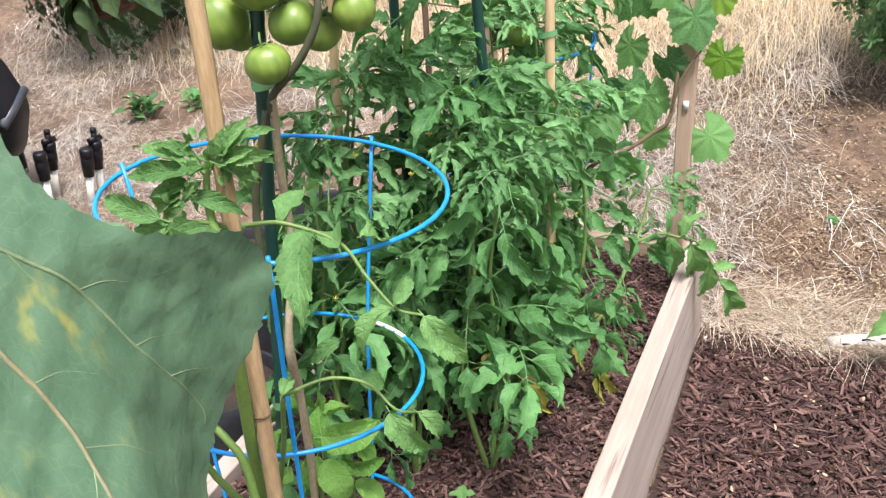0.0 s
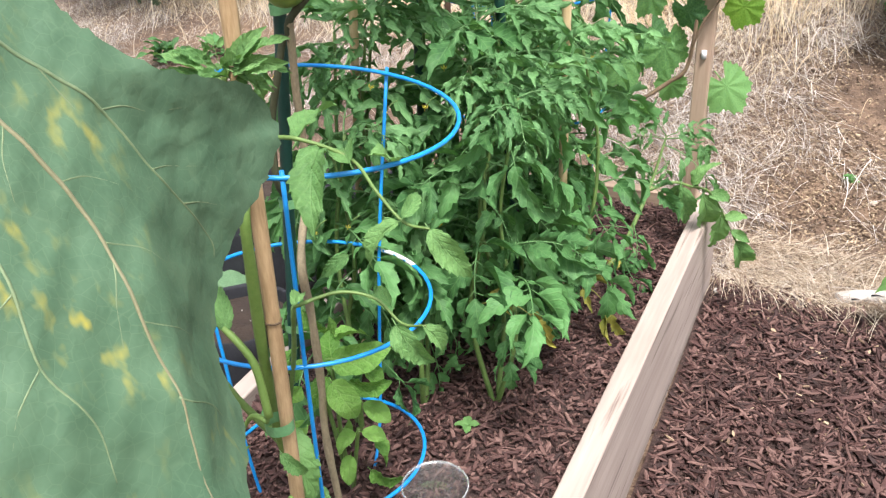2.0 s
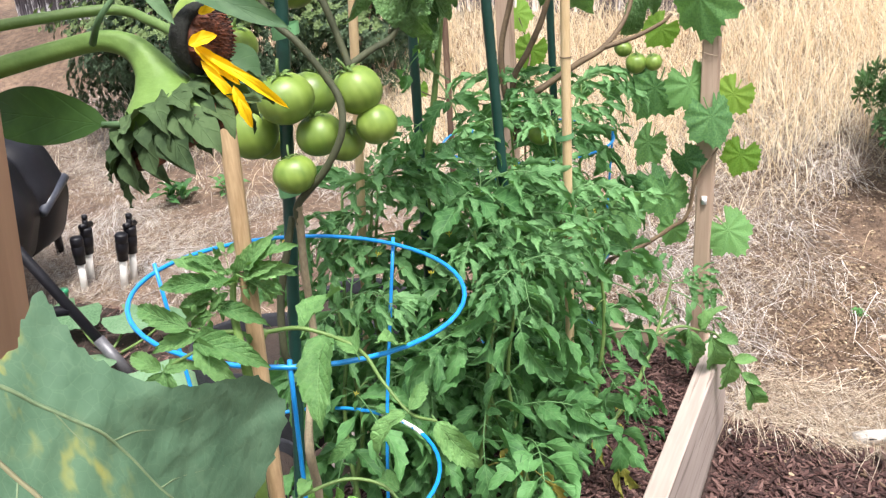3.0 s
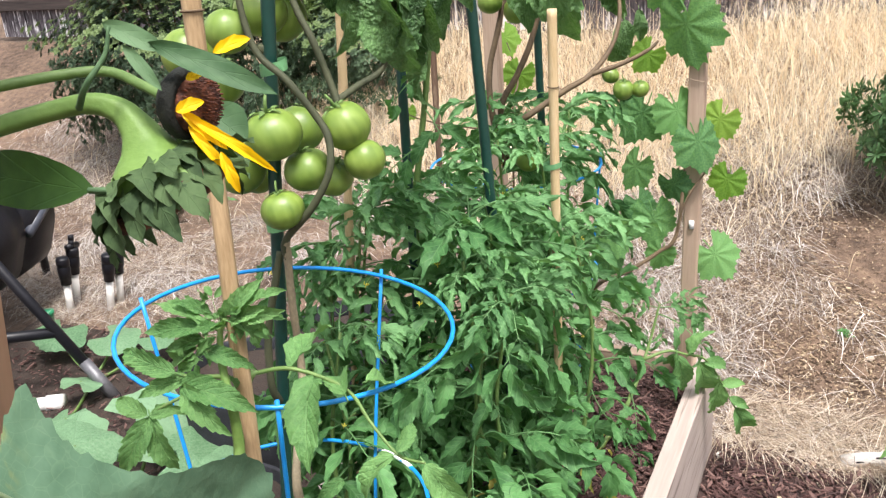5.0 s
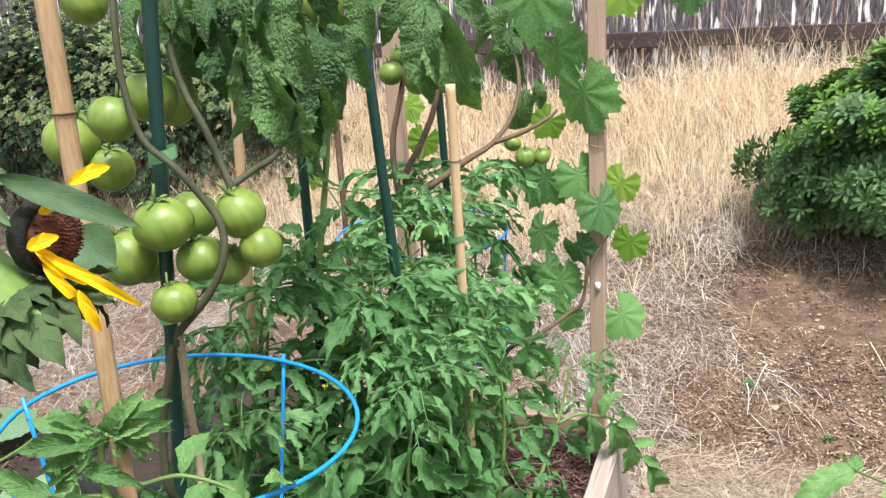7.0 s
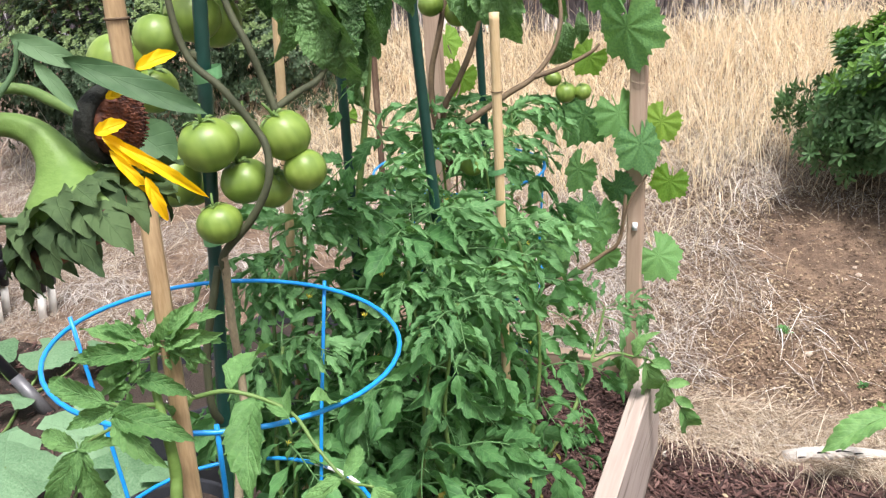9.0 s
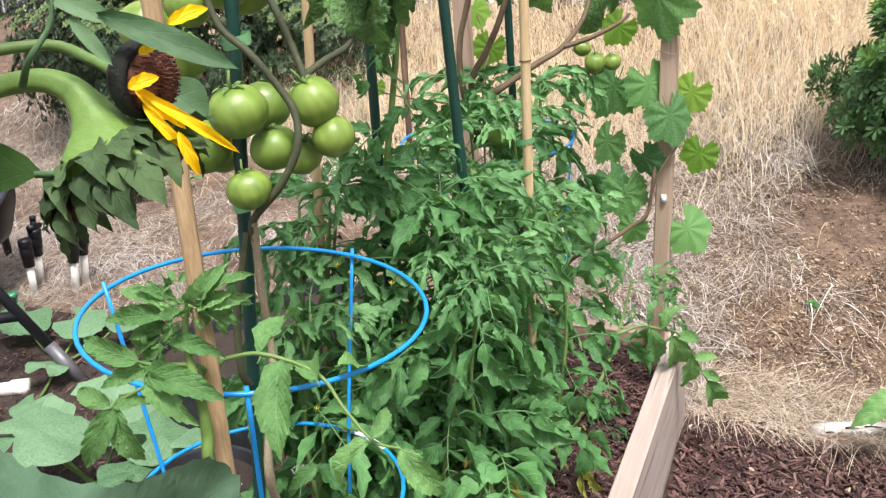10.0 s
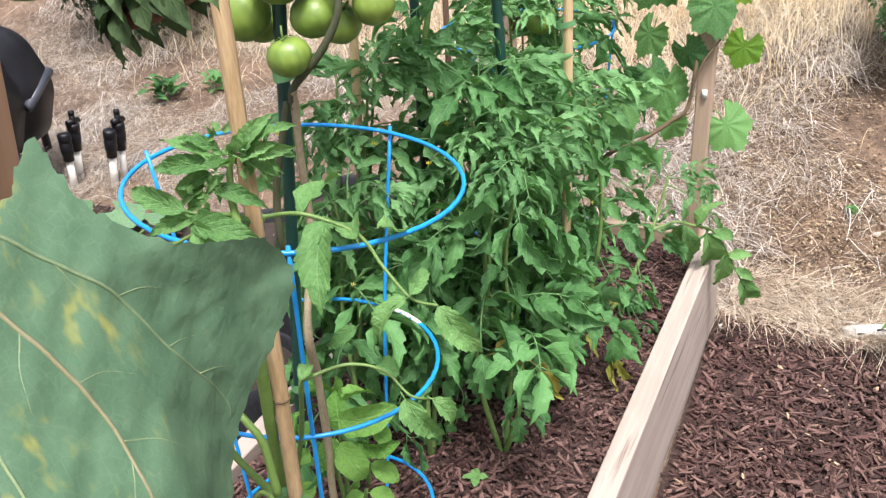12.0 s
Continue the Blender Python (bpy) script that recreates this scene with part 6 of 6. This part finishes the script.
tube(s, [(0, 0, 0.02), (0.005, -0.004, 0.05), (0.008, -0.008, 0.075)], 0.0015, 0.001, 5)
for a, z in ((-60, 0.06), (60, 0.07), (170, 0.065), (-10, 0.075)):
    leaflet(s, Matrix.Translation((0.006, -0.006, z)) @ pose(0, 0, 0, -10, 0, a), 0.03, 0.011, 3, 0.15, 0.2, 0.7, 0, 7)
put("seedling", s.mesh("seedling", M_YOUNG), cup)

# ---- bleached limb at the edge of the mulch, chips and stones ----
log = thing("log", "bleached white limb lying between straw and mulch", "log", (0.33, 0.03, 0.022))
s = Shape()
tube(s, [Vector((t * 0.62, 0.02 * math.sin(5 * t) + 0.13 * t, 0.008 * math.sin(9 * t))) for t in np.linspace(0, 1, 14)], 0.020, 0.027, 12, 0.07)
put("limb", s.mesh("limb", M_LOG), log)
for k in range(11):
    t = 0.06 + 0.075 * k
    a = 1.9 + 0.5 * math.sin(7.1 * k)
    mid = Vector((t * 0.62, 0.02 * math.sin(5 * t) + 0.13 * t, 0.008 * math.sin(9 * t)))
    r = (0.020 + 0.007 * t) * 1.02
    rim = mid + Vector((0, -math.sin(a) * r, -math.cos(a) * r))
    s = Shape()
    tube(s, [rim, rim + Vector((0.014, 0.004, 0.002)), rim + Vector((0.022 + 0.01 * (k % 3), 0.008, 0.0))], 0.0026, 0.001, 5)
    put("bark_scrap", s.mesh("bark_scrap", M_BLACK), log, None, "dark strip of bark")


def pebble(label, x, y, size, material, seed, z=None, name="stone", category="stone"):
    rnd = random.Random(seed)
    bm = bmesh.new()
    bmesh.ops.create_icosphere(bm, subdivisions=2, radius=1.0)
    for v in bm.verts:
        v.co *= 1 + 0.25 * noise.noise(v.co * 1.4 + Vector((seed, 0, 0)))
        v.co = Vector((v.co.x * size[0], v.co.y * size[1], v.co.z * size[2]))
    me = bpy.data.meshes.new(name)
    bm.to_mesh(me)
    bm.free()
    me.materials.append(material)
    ob = put(name, me, None, pose(x, y, float(ground_z(x, y)) + size[2] * 0.5 if z is None else z, 0, 0, rnd.uniform(0, 180)))
    return tagged(ob, label, category, "stones on the bank")


pebble("small pale wood offcut beside the bed", 0.030, -0.030, (0.014, 0.009, 0.008), M_PERLITE, 1, 0.02, "wood_offcut", "offcut")
pebble("pale stone on the straw bank", -0.56, 1.70, (0.05, 0.03, 0.03), M_STONE, 2)
pebble("grey stone beside the pale one", -0.62, 1.72, (0.045, 0.03, 0.025), M_CANE, 3)
for i in range(46):
    x, y = R.uniform(-0.4, 1.2), R.uniform(0.2, 1.35)
    r = R.choice((0.004, 0.006, 0.008, 0.011))
    pebble("small clod of dry earth on the bank", x, y, (r * 1.3, r, r * 0.7), M_STONE if i % 3 else M_GROUND, 10 + i, name="clod", category="clod")

# ---- fence of weathered boards along the top of the bank ----
fence = thing("fence", "weathered grey board fence with a dark bottom rail", "fence", (0, 3.12, 0))
x, k = -6.2, 0
while x < 3.4:
    w = R.uniform(0.128, 0.142)
    top = R.uniform(2.45, 2.5)
    low = float(ground_z(x + w / 2, 3.12)) + 0.03
    me = block("board", (w, top - low, 0.018), M_FENCE, 0.003, 0.001)
    put("board", me, fence, pose(x + w / 2, R.uniform(-0.004, 0.004), (top + low) / 2, 90, 0, R.uniform(-0.4, 0.4)))
    x += w + R.uniform(0.004, 0.014)
for z in (1.02, 2.2):
    put("rail", block("rail", (0.04, 9.8, 0.088), M_RAIL, 0.004, 0.001), fence, pose(-1.4, -0.034, z, 0, 0, 90), "dark weathered horizontal rail")


# ---- shrubs ----
def shrub_leaf(material, slim, seed):
    s = Shape()
    for i in range(9):
        a = i * 2.4
        m = Matrix.Rotation(a, 4, "Z") @ Matrix.Rotation(radians(18 + 5 * i), 4, "X")
        L = 1.0 - 0.055 * i
        rows = [(0.0, 0.10), (0.35, 0.5), (0.72, 1.0), (0.92, 0.72), (1.0, 0.15)]
        v = [m @ Vector((sx * slim * w, L * t, 0.25 * abs(sx) * slim * w - 0.2 * t * t)) for t, w in rows for sx in (-1, 0, 1)]
        s.add(v, [(r * 3 + c, r * 3 + c + 1, r * 3 + c + 4, r * 3 + c + 3) for r in range(4) for c in range(2)], [(0.5 + 0.5 * sx, t) for t, w in rows for sx in (-1, 0, 1)])
    return s


def shrub(label, base, radii, clumps, leaf_size, seed, slim=0.19, tips=0.25, old=M_BUSH, fresh=M_BUSHTIP, wedge=0.0):
    """Stems and many rosettes of leaves set over an uneven crown, with gaps."""
    rnd = random.Random(seed)
    ob = thing("shrub", label, "shrub", base)
    s = Shape()
    for i in range(9):
        a = rnd.uniform(0, 6.28)
        end = Vector((math.cos(a) * radii[0] * rnd.uniform(0.2, 0.8), math.sin(a) * radii[1] * rnd.uniform(0.2, 0.8), radii[2] * rnd.uniform(0.8, 1.6)))
        tube(s, glide([(0, 0, -0.05), end * 0.4 + Vector((0, 0, 0.05)), end], 4), 0.012, 0.004, 6)
    put("branches", s.mesh("branches", M_CANE), ob)
    rosette = [shrub_leaf(None, slim, seed + 50 * i) for i in range(3)]
    for part_name, material, share, lift in (("crown", old, 1.0, 0.0), ("young_growth", fresh, tips, 0.03)):
        V, F, U = [], [], []
        for i in range(int(clumps * share)):
            a, h = rnd.uniform(0, 6.28), rnd.uniform(-0.55, 1.0)
            q = math.sqrt(max(0.0, 1 - h * h))
            rr = 1 + 0.28 * noise.noise(Vector((math.cos(a) * q * 2.2, math.sin(a) * q * 2.2, h * 2.2 + seed))) * 2
            rr *= 1 - wedge * max(0.0, -math.cos(a) * q) * max(0.0, h + 0.2)
            depth = rnd.uniform(0.6, 1.0) ** 0.5 if lift == 0 else rnd.uniform(0.95, 1.08)
            if lift and h < 0.25:
                continue
            n = Vector((math.cos(a) * q, math.sin(a) * q, h))
            c = Vector((n.x * radii[0], n.y * radii[1], n.z * radii[2])) * rr * depth + Vector((0, 0, radii[2] * 0.72))
            if c.z < -0.02:
                continue
            out = (n + Vector((rnd.uniform(-0.5, 0.5), rnd.uniform(-0.5, 0.5), rnd.uniform(0.0, 0.7)))).normalized()
            m = Matrix.Translation(c) @ out.to_track_quat("Z", "Y").to_matrix().to_4x4() @ Matrix.Scale(leaf_size * rnd.uniform(0.7, 1.25), 4)
            src = rosette[i % 3]
            o = len(V)
            V += [tuple(m @ Vector(v)) for v in src.v]
            F += [tuple(o + j for j in f) for f in src.f]
            U += src.uv
        big = Shape()
        big.v, big.f, big.uv = V, F, U
        put(part_name, big.mesh(part_name, material), ob, None, "" if lift == 0 else "yellow-green new shoots")
    return ob


shrub("rounded dark green shrub with lighter new shoots on the bank", (0.80, 1.50, float(ground_z(0.80, 1.50)) + 0.02), (0.47, 0.42, 0.42), 3300, 0.052, 500, 0.125, 0.24, wedge=0.42)
shrub("grey-green leafy shrub below the fence", (-3.35, 1.95, float(ground_z(-3.35, 1.95))), (0.75, 0.55, 0.62), 6500, 0.027, 520, 0.2, 0.55, M_GREYBUSH, M_GREYTIP)
shrub("grey-green leafy shrub at the end of the bank", (-2.45, 2.35, float(ground_z(-2.45, 2.35))), (0.42, 0.4, 0.42), 2200, 0.032, 540, 0.2, 0.5, M_GREYBUSH, M_GREYTIP)


# ---- weeds on the bank ----
def weed(label, x, y, size, seed, material=M_TOMATO):
    rnd = random.Random(seed)
    ob = thing("weed", label, "weed", (x, y, float(ground_z(x, y))))
    s = Shape()
    for i in range(16):
        a = i * 2.4
        m = Matrix.Translation((rnd.uniform(-0.3, 0.3) * size, rnd.uniform(-0.3, 0.3) * size, size * rnd.uniform(0.0, 0.6))) @ Matrix.Rotation(a, 4, "Z") @ Matrix.Rotation(radians(rnd.uniform(10, 60)), 4, "X")
        leaflet(s, m, size * rnd.uniform(0.4, 0.8), size * 0.14, 3, 0.2, 0.3, 0.6, 0, 6, rnd=rnd)
    put("leaves", s.mesh("leaves", material), ob)


for i, (x, y, z) in enumerate([(-2.75, 0.95, 0.16), (-2.55, 1.1, 0.12), (-1.0, 2.0, 0.16), (-0.75, 2.2, 0.14), (0.32, 0.62, 0.035), (0.55, 0.45, 0.03)]):
    weed("green weed growing through the dry straw", x, y, z, 600 + i, M_YOUNG if i in (2, 3) else M_TOMATO)
edge = thing("tomato_shoot", "green toothed shoot reaching over the mulch path", "plant", (0.72, -0.16, 0.0))
s = Shape()
tube(s, glide([(0.05, 0.0, 0.0), (0.02, 0.03, 0.12), (-0.06, 0.06, 0.22), (-0.16, 0.12, 0.235)], 6), 0.005, 0.003, 6)
put("stem", s.mesh("stem", M_STEM), edge)
for i, (a, b) in enumerate((((-0.16, 0.12, 0.235), (-0.31, 0.018, 0.200)), ((-0.15, 0.12, 0.232), (-0.17, 0.22, 0.25)), ((-0.08, 0.07, 0.225), (-0.09, -0.05, 0.24)))):
    put("leaf", ONE_TOMATO[i], edge, frame_to(a, b, (0.2, -0.35, 1)) @ Matrix.Scale((Vector(b) - Vector(a)).length * 1.05, 4))

# ---- left of the bed: dark soil, felt pots, squash, valves and a tumbler ----
soil = sheet("soil_patch", np.linspace(-2.6, -BED_W - 0.005, 40), np.linspace(-2.3, 0.0, 40), lambda x, y: ground_z(x, y) + 0.012 + 0.01 * np.sin(13 * x + 2 * np.sin(9 * y)) * np.sin(11 * y), M_SOIL)
tagged(soil, "dark damp garden soil beside the bed", "soil", kind="structure")


n = 4200
p = np.stack([NP.uniform(-2.5, -BED_W - 0.04, n), NP.uniform(-1.5, 0.0, n)], 1)
chips("bark_chips", p, ground_z(p[:, 0], p[:, 1]) + 0.022 + NP.uniform(0.0, 0.008, n), "dark bark crumbs lying on the damp soil", (0.006, 0.035))


def felt_pot(label, x, y, r, h, seed, z=0.04):
    rnd = random.Random(seed)
    ob = thing("grow_pot", label, "plant pot", (x, y, z), "black felt pots")
    s = Shape()
    verts, faces = [], []
    prof = [(0.90, 0.0), (0.95, 0.25), (0.985, 0.55), (1.0, 0.85), (1.02, 1.0), (0.985, 1.01), (0.965, 0.97), (0.95, 0.85)]
    n = 30
    for k, (q, t) in enumerate(prof):
        for j in range(n):
            a = 2 * math.pi * j / n
            w = 1 + 0.025 * math.sin(3 * a + k * 0.5 + seed) + 0.015 * math.sin(7 * a + seed)
            verts.append((r * q * w * math.cos(a), r * q * w * math.sin(a), h * t * (1 + 0.02 * math.sin(2 * a + seed) * (t > 0.5))))
    for k in range(len(prof) - 1):
        for j in range(n):
            faces.append((k * n + j, k * n + (j + 1) % n, (k + 1) * n + (j + 1) % n, (k + 1) * n + j))
    faces.append(tuple(reversed(range(n))))
    s.add(verts, faces)
    put("wall", s.mesh("wall", M_FELT), ob)
    s = Shape()
    lathe(s, [(r * 0.955, h * 0.86), (r * 0.6, h * 0.885), (r * 0.3, h * 0.89), (0.001, h * 0.885)], sides=30, caps=False)
    put("soil", s.mesh("soil", M_SOIL), ob)
    s = Shape()
    for i in range(16):
        a, q = rnd.uniform(0, 6.28), r * 0.9 * math.sqrt(rnd.uniform(0, 1))
        e = rnd.uniform(0.001, 0.0026)
        lathe(s, [(0.0005, -e), (e, 0), (0.0005, e)], (q * math.cos(a), q * math.sin(a), h * 0.885 + 0.002), 6)
    tagged(put("perlite", s.mesh("perlite", M_PERLITE), ob), kind="stuff")
    return ob


felt_pot("black felt grow pot filled with dark potting soil", -1.17, -0.49, 0.18, 0.31, 1)
felt_pot("black felt grow pot behind the tomato row", -1.04, -0.18, 0.17, 0.30, 4)
felt_pot("black felt grow pot standing by the bed", -0.91, -0.92, 0.125, 0.25, 7)


def squash_leaf(seed):
    s = Shape()
    rnd = random.Random(seed)
    n, rings = 40, 5
    verts, uv, faces = [(0, 0, 0)], [(0.5, 0)], []
    for i in range(n):
        a = -math.pi + 2 * math.pi * i / n
        r = 1.0 + 0.07 * math.cos(5 * a) + 0.03 * math.cos(19 * a)
        if abs(a) > 2.8:
            r *= 0.35
        for k in range(1, rings + 1):
            q = r * k / rings
            verts.append((q * math.sin(a), q * math.cos(a), 0.05 * q * q * math.cos(5 * a) - 0.16 * q * q + 0.03 * math.sin(3 * a + seed)))
            near = min(abs((math.degrees(a) - la + 180) % 360 - 180) for la in (0, 72, -72, 144, -144))
            uv.append((0.5 + min(near / 72, 0.5) * (0.3 + q), q))
    for i in range(n):
        j = (i + 1) % n
        faces.append((0, 1 + j * rings, 1 + i * rings))
        for k in range(rings - 1):
            faces.append((1 + i * rings + k, 1 + j * rings + k, 1 + j * rings + k + 1, 1 + i * rings + k + 1))
    s.add(verts, faces, uv)
    return s.mesh("squash_leaf", M_SQUASH)


SLEAF = [squash_leaf(700 + i) for i in range(3)]
def squash_plant(label, base, leaves):
    base = Vector(base)
    ob = thing("squash_plant", label, "squash", base)
    for i, (x, y, z, r) in enumerate(leaves):
        s = Shape()
        q = Vector((x, y, z)) - base
        tube(s, glide([(R.uniform(-0.05, 0.05), R.uniform(-0.05, 0.05), 0), q * 0.6 + Vector((0, 0, -0.02)), q], 5), 0.006, 0.004, 6)
        put("stalk", s.mesh("stalk", M_STEM), ob)
        a = R.uniform(0, 6.28)
        put("leaf", SLEAF[i % 3], ob, frame_to(q, q + Vector((math.cos(a), math.sin(a), -0.15)), (0.2 + R.uniform(-0.25, 0.25), -0.35 + R.uniform(-0.25, 0.25), 1)) @ Matrix.Scale(r * 1.05, 4))


squash_plant("low squash plant with broad pale green leaves", (-1.38, -0.80, 0.04), [(-1.40, -0.90, 0.30, 0.105), (-1.36, -0.68, 0.25, 0.115), (-1.20, -0.73, 0.22, 0.09), (-1.17, -0.86, 0.20, 0.085), (-1.55, -0.78, 0.22, 0.085), (-1.52, -1.02, 0.30, 0.10), (-1.08, -0.72, 0.20, 0.065)])
squash_plant("small squash plant beside the tumbler's leg", (-2.03, -0.30, 0.04), [(-2.25, -0.19, 0.15, 0.09), (-2.02, -0.16, 0.15, 0.085), (-1.92, -0.42, 0.13, 0.06), (-1.85, -0.13, 0.16, 0.06), (-1.80, -0.60, 0.12, 0.06)])


def valve(label, x, y, h, lean, seed):
    """A white pipe riser with a black ribbed filter and cap."""
    z = float(ground_z(x, y)) - 0.03
    ob = thing("irrigation_riser", label, "irrigation pipe", (x, y, z), "irrigation risers")
    d = Vector((lean, 0.02, 1)).normalized()
    s = Shape()
    tube(s, [Vector((0, 0, 0)), d * h], 0.0145, 0.0145, 14)
    put("pipe", s.mesh("pipe", M_PVC), ob)
    m = Matrix.Translation(d * h) @ d.to_track_quat("Z", "Y").to_matrix().to_4x4()
    s = Shape()
    lathe(s, [(0.016, -0.02), (0.021, -0.018), (0.021, 0.012), (0.024, 0.014), (0.0255, 0.055), (0.0235, 0.058), (0.0235, 0.062), (0.0255, 0.064), (0.0255, 0.090), (0.022, 0.096), (0.002, 0.098)], sides=18)
    put("cap", s.mesh("cap", M_BLACK), ob, m, "black plastic cap")
    if seed:
        s = Shape()
        tube(s, [(0, 0, 0.09), (0.0, 0.0, 0.135)], 0.014, 0.011, 12)
        tube(s, [(-0.03, 0.0, 0.108), (0.034, 0.0, 0.100)], 0.012, 0.012, 12)
        lathe(s, [(0.002, 0.13), (0.012, 0.132), (0.012, 0.15), (0.002, 0.152)], sides=12)
        put("bonnet", s.mesh("bonnet", M_BLACK), ob, m, "black valve bonnet with side outlet")



valve("white pipe riser with a black cap on the bank", -2.535, 0.109, 0.167, 0.06, 0)
valve("white pipe riser with a black cap on the bank", -2.584, 0.189, 0.173, 0.14, 1)
valve("white pipe riser with a black cap on the bank", -2.377, 0.166, 0.177, 0.17, 0)
valve("white pipe riser with a black cap on the bank", -2.377, 0.224, 0.179, 0.14, 1)
s = Shape()
lathe(s, [(0.022, 0), (0.022, 0.03), (0.026, 0.032), (0.026, 0.045), (0.002, 0.05)], sides=18)
cap = put("pipe_cap", s.mesh("pipe_cap", M_GREENCAP), None, pose(-2.56, 0.02, float(ground_z(-2.56, 0.02))))
tagged(cap, "small green plastic pipe cap on the soil", "pipe cap")

pipe = thing("drain_pipe", "white plastic pipe lying on the soil", "pipe", (-1.985, -0.45, 0.06))
s = Shape()
tube(s, [(0, 0, 0), (-0.30, -0.17, 0.0), (-0.75, -0.42, 0.0)], 0.022, 0.022, 16)
put("tube", s.mesh("tube", M_PVC), pipe)
s = Shape()
tube(s, [(0.004, 0.002, 0), (-0.045, -0.0255, 0)], 0.027, 0.027, 16)
put("collar", s.mesh("collar", M_PVC), pipe)

# black tumbler on tubular legs
tumbler = thing("compost_tumbler", "black plastic compost tumbler on tubular steel legs", "compost tumbler", (-2.685, -0.151, 0.03))
s = Shape()
n, half = 64, 0.36
verts, faces = [], []
prof = [(0.05, -half - 0.02), (0.20, -half), (0.25, -half + 0.02), (0.27, -half + 0.05), (0.29, -0.13), (0.275, -0.12), (0.275, -0.09), (0.29, -0.08), (0.29, 0.08), (0.275, 0.09), (0.275, 0.12), (0.29, 0.13), (0.29, half - 0.05), (0.27, half - 0.02), (0.20, half), (0.05, half + 0.02)]
for r, q in prof:
    for j in range(n):
        a = 2 * math.pi * j / n
        flat = 1 + 0.022 * math.cos(8 * a)
        verts.append((r * 0.83 * flat * math.cos(a), q, 0.435 + r * flat * 0.92 * math.sin(a)))
for k in range(len(prof) - 1):
    for j in range(n):
        faces.append((k * n + j, k * n + (j + 1) % n, (k + 1) * n + (j + 1) % n, (k + 1) * n + j))
faces += [tuple(reversed(range(n))), tuple((len(prof) - 1) * n + j for j in range(n))]
s.add(verts, faces)
put("drum", s.mesh("drum", M_BLACK), tumbler, pose(-0.045, -0.02, 0, 0, 0, 20), "ribbed black plastic drum")
s = Shape()
tube(s, [(0.144, 0.158, 0.404), (0.066, 0.365, 0.483)], 0.020, 0.018, 12)
put("handle", s.mesh("handle", M_SLOT), tumbler, None, "grey recessed handle slot, bluish highlight put into its colour")
for line in ([(0.318, -0.286, 0.72), (0.532, -0.249, 0.422), (0.82, -0.199, 0.02)], [(0.025, -0.419, 0.5), (-0.175, -0.719, 0.0)], [(-0.125, 0.411, 0.5), (-0.275, 0.531, 0.03)], [(-0.175, 0.411, 0.55), (-0.575, 0.431, 0.0)], [(0.66, -0.227, 0.243), (0.16, -0.469, 0.22)]):
    s = Shape()
    tube(s, line, 0.018, 0.018, 12)
    leg = put("leg", s.mesh("leg", M_BLACK), tumbler)
s = Shape()
tube(s, [(0.735, -0.214, 0.14), (0.828, -0.198, 0.008)], 0.0205, 0.0205, 12)
put("foot", s.mesh("foot", M_STEEL), tumbler, None, "grey metal foot sleeve")
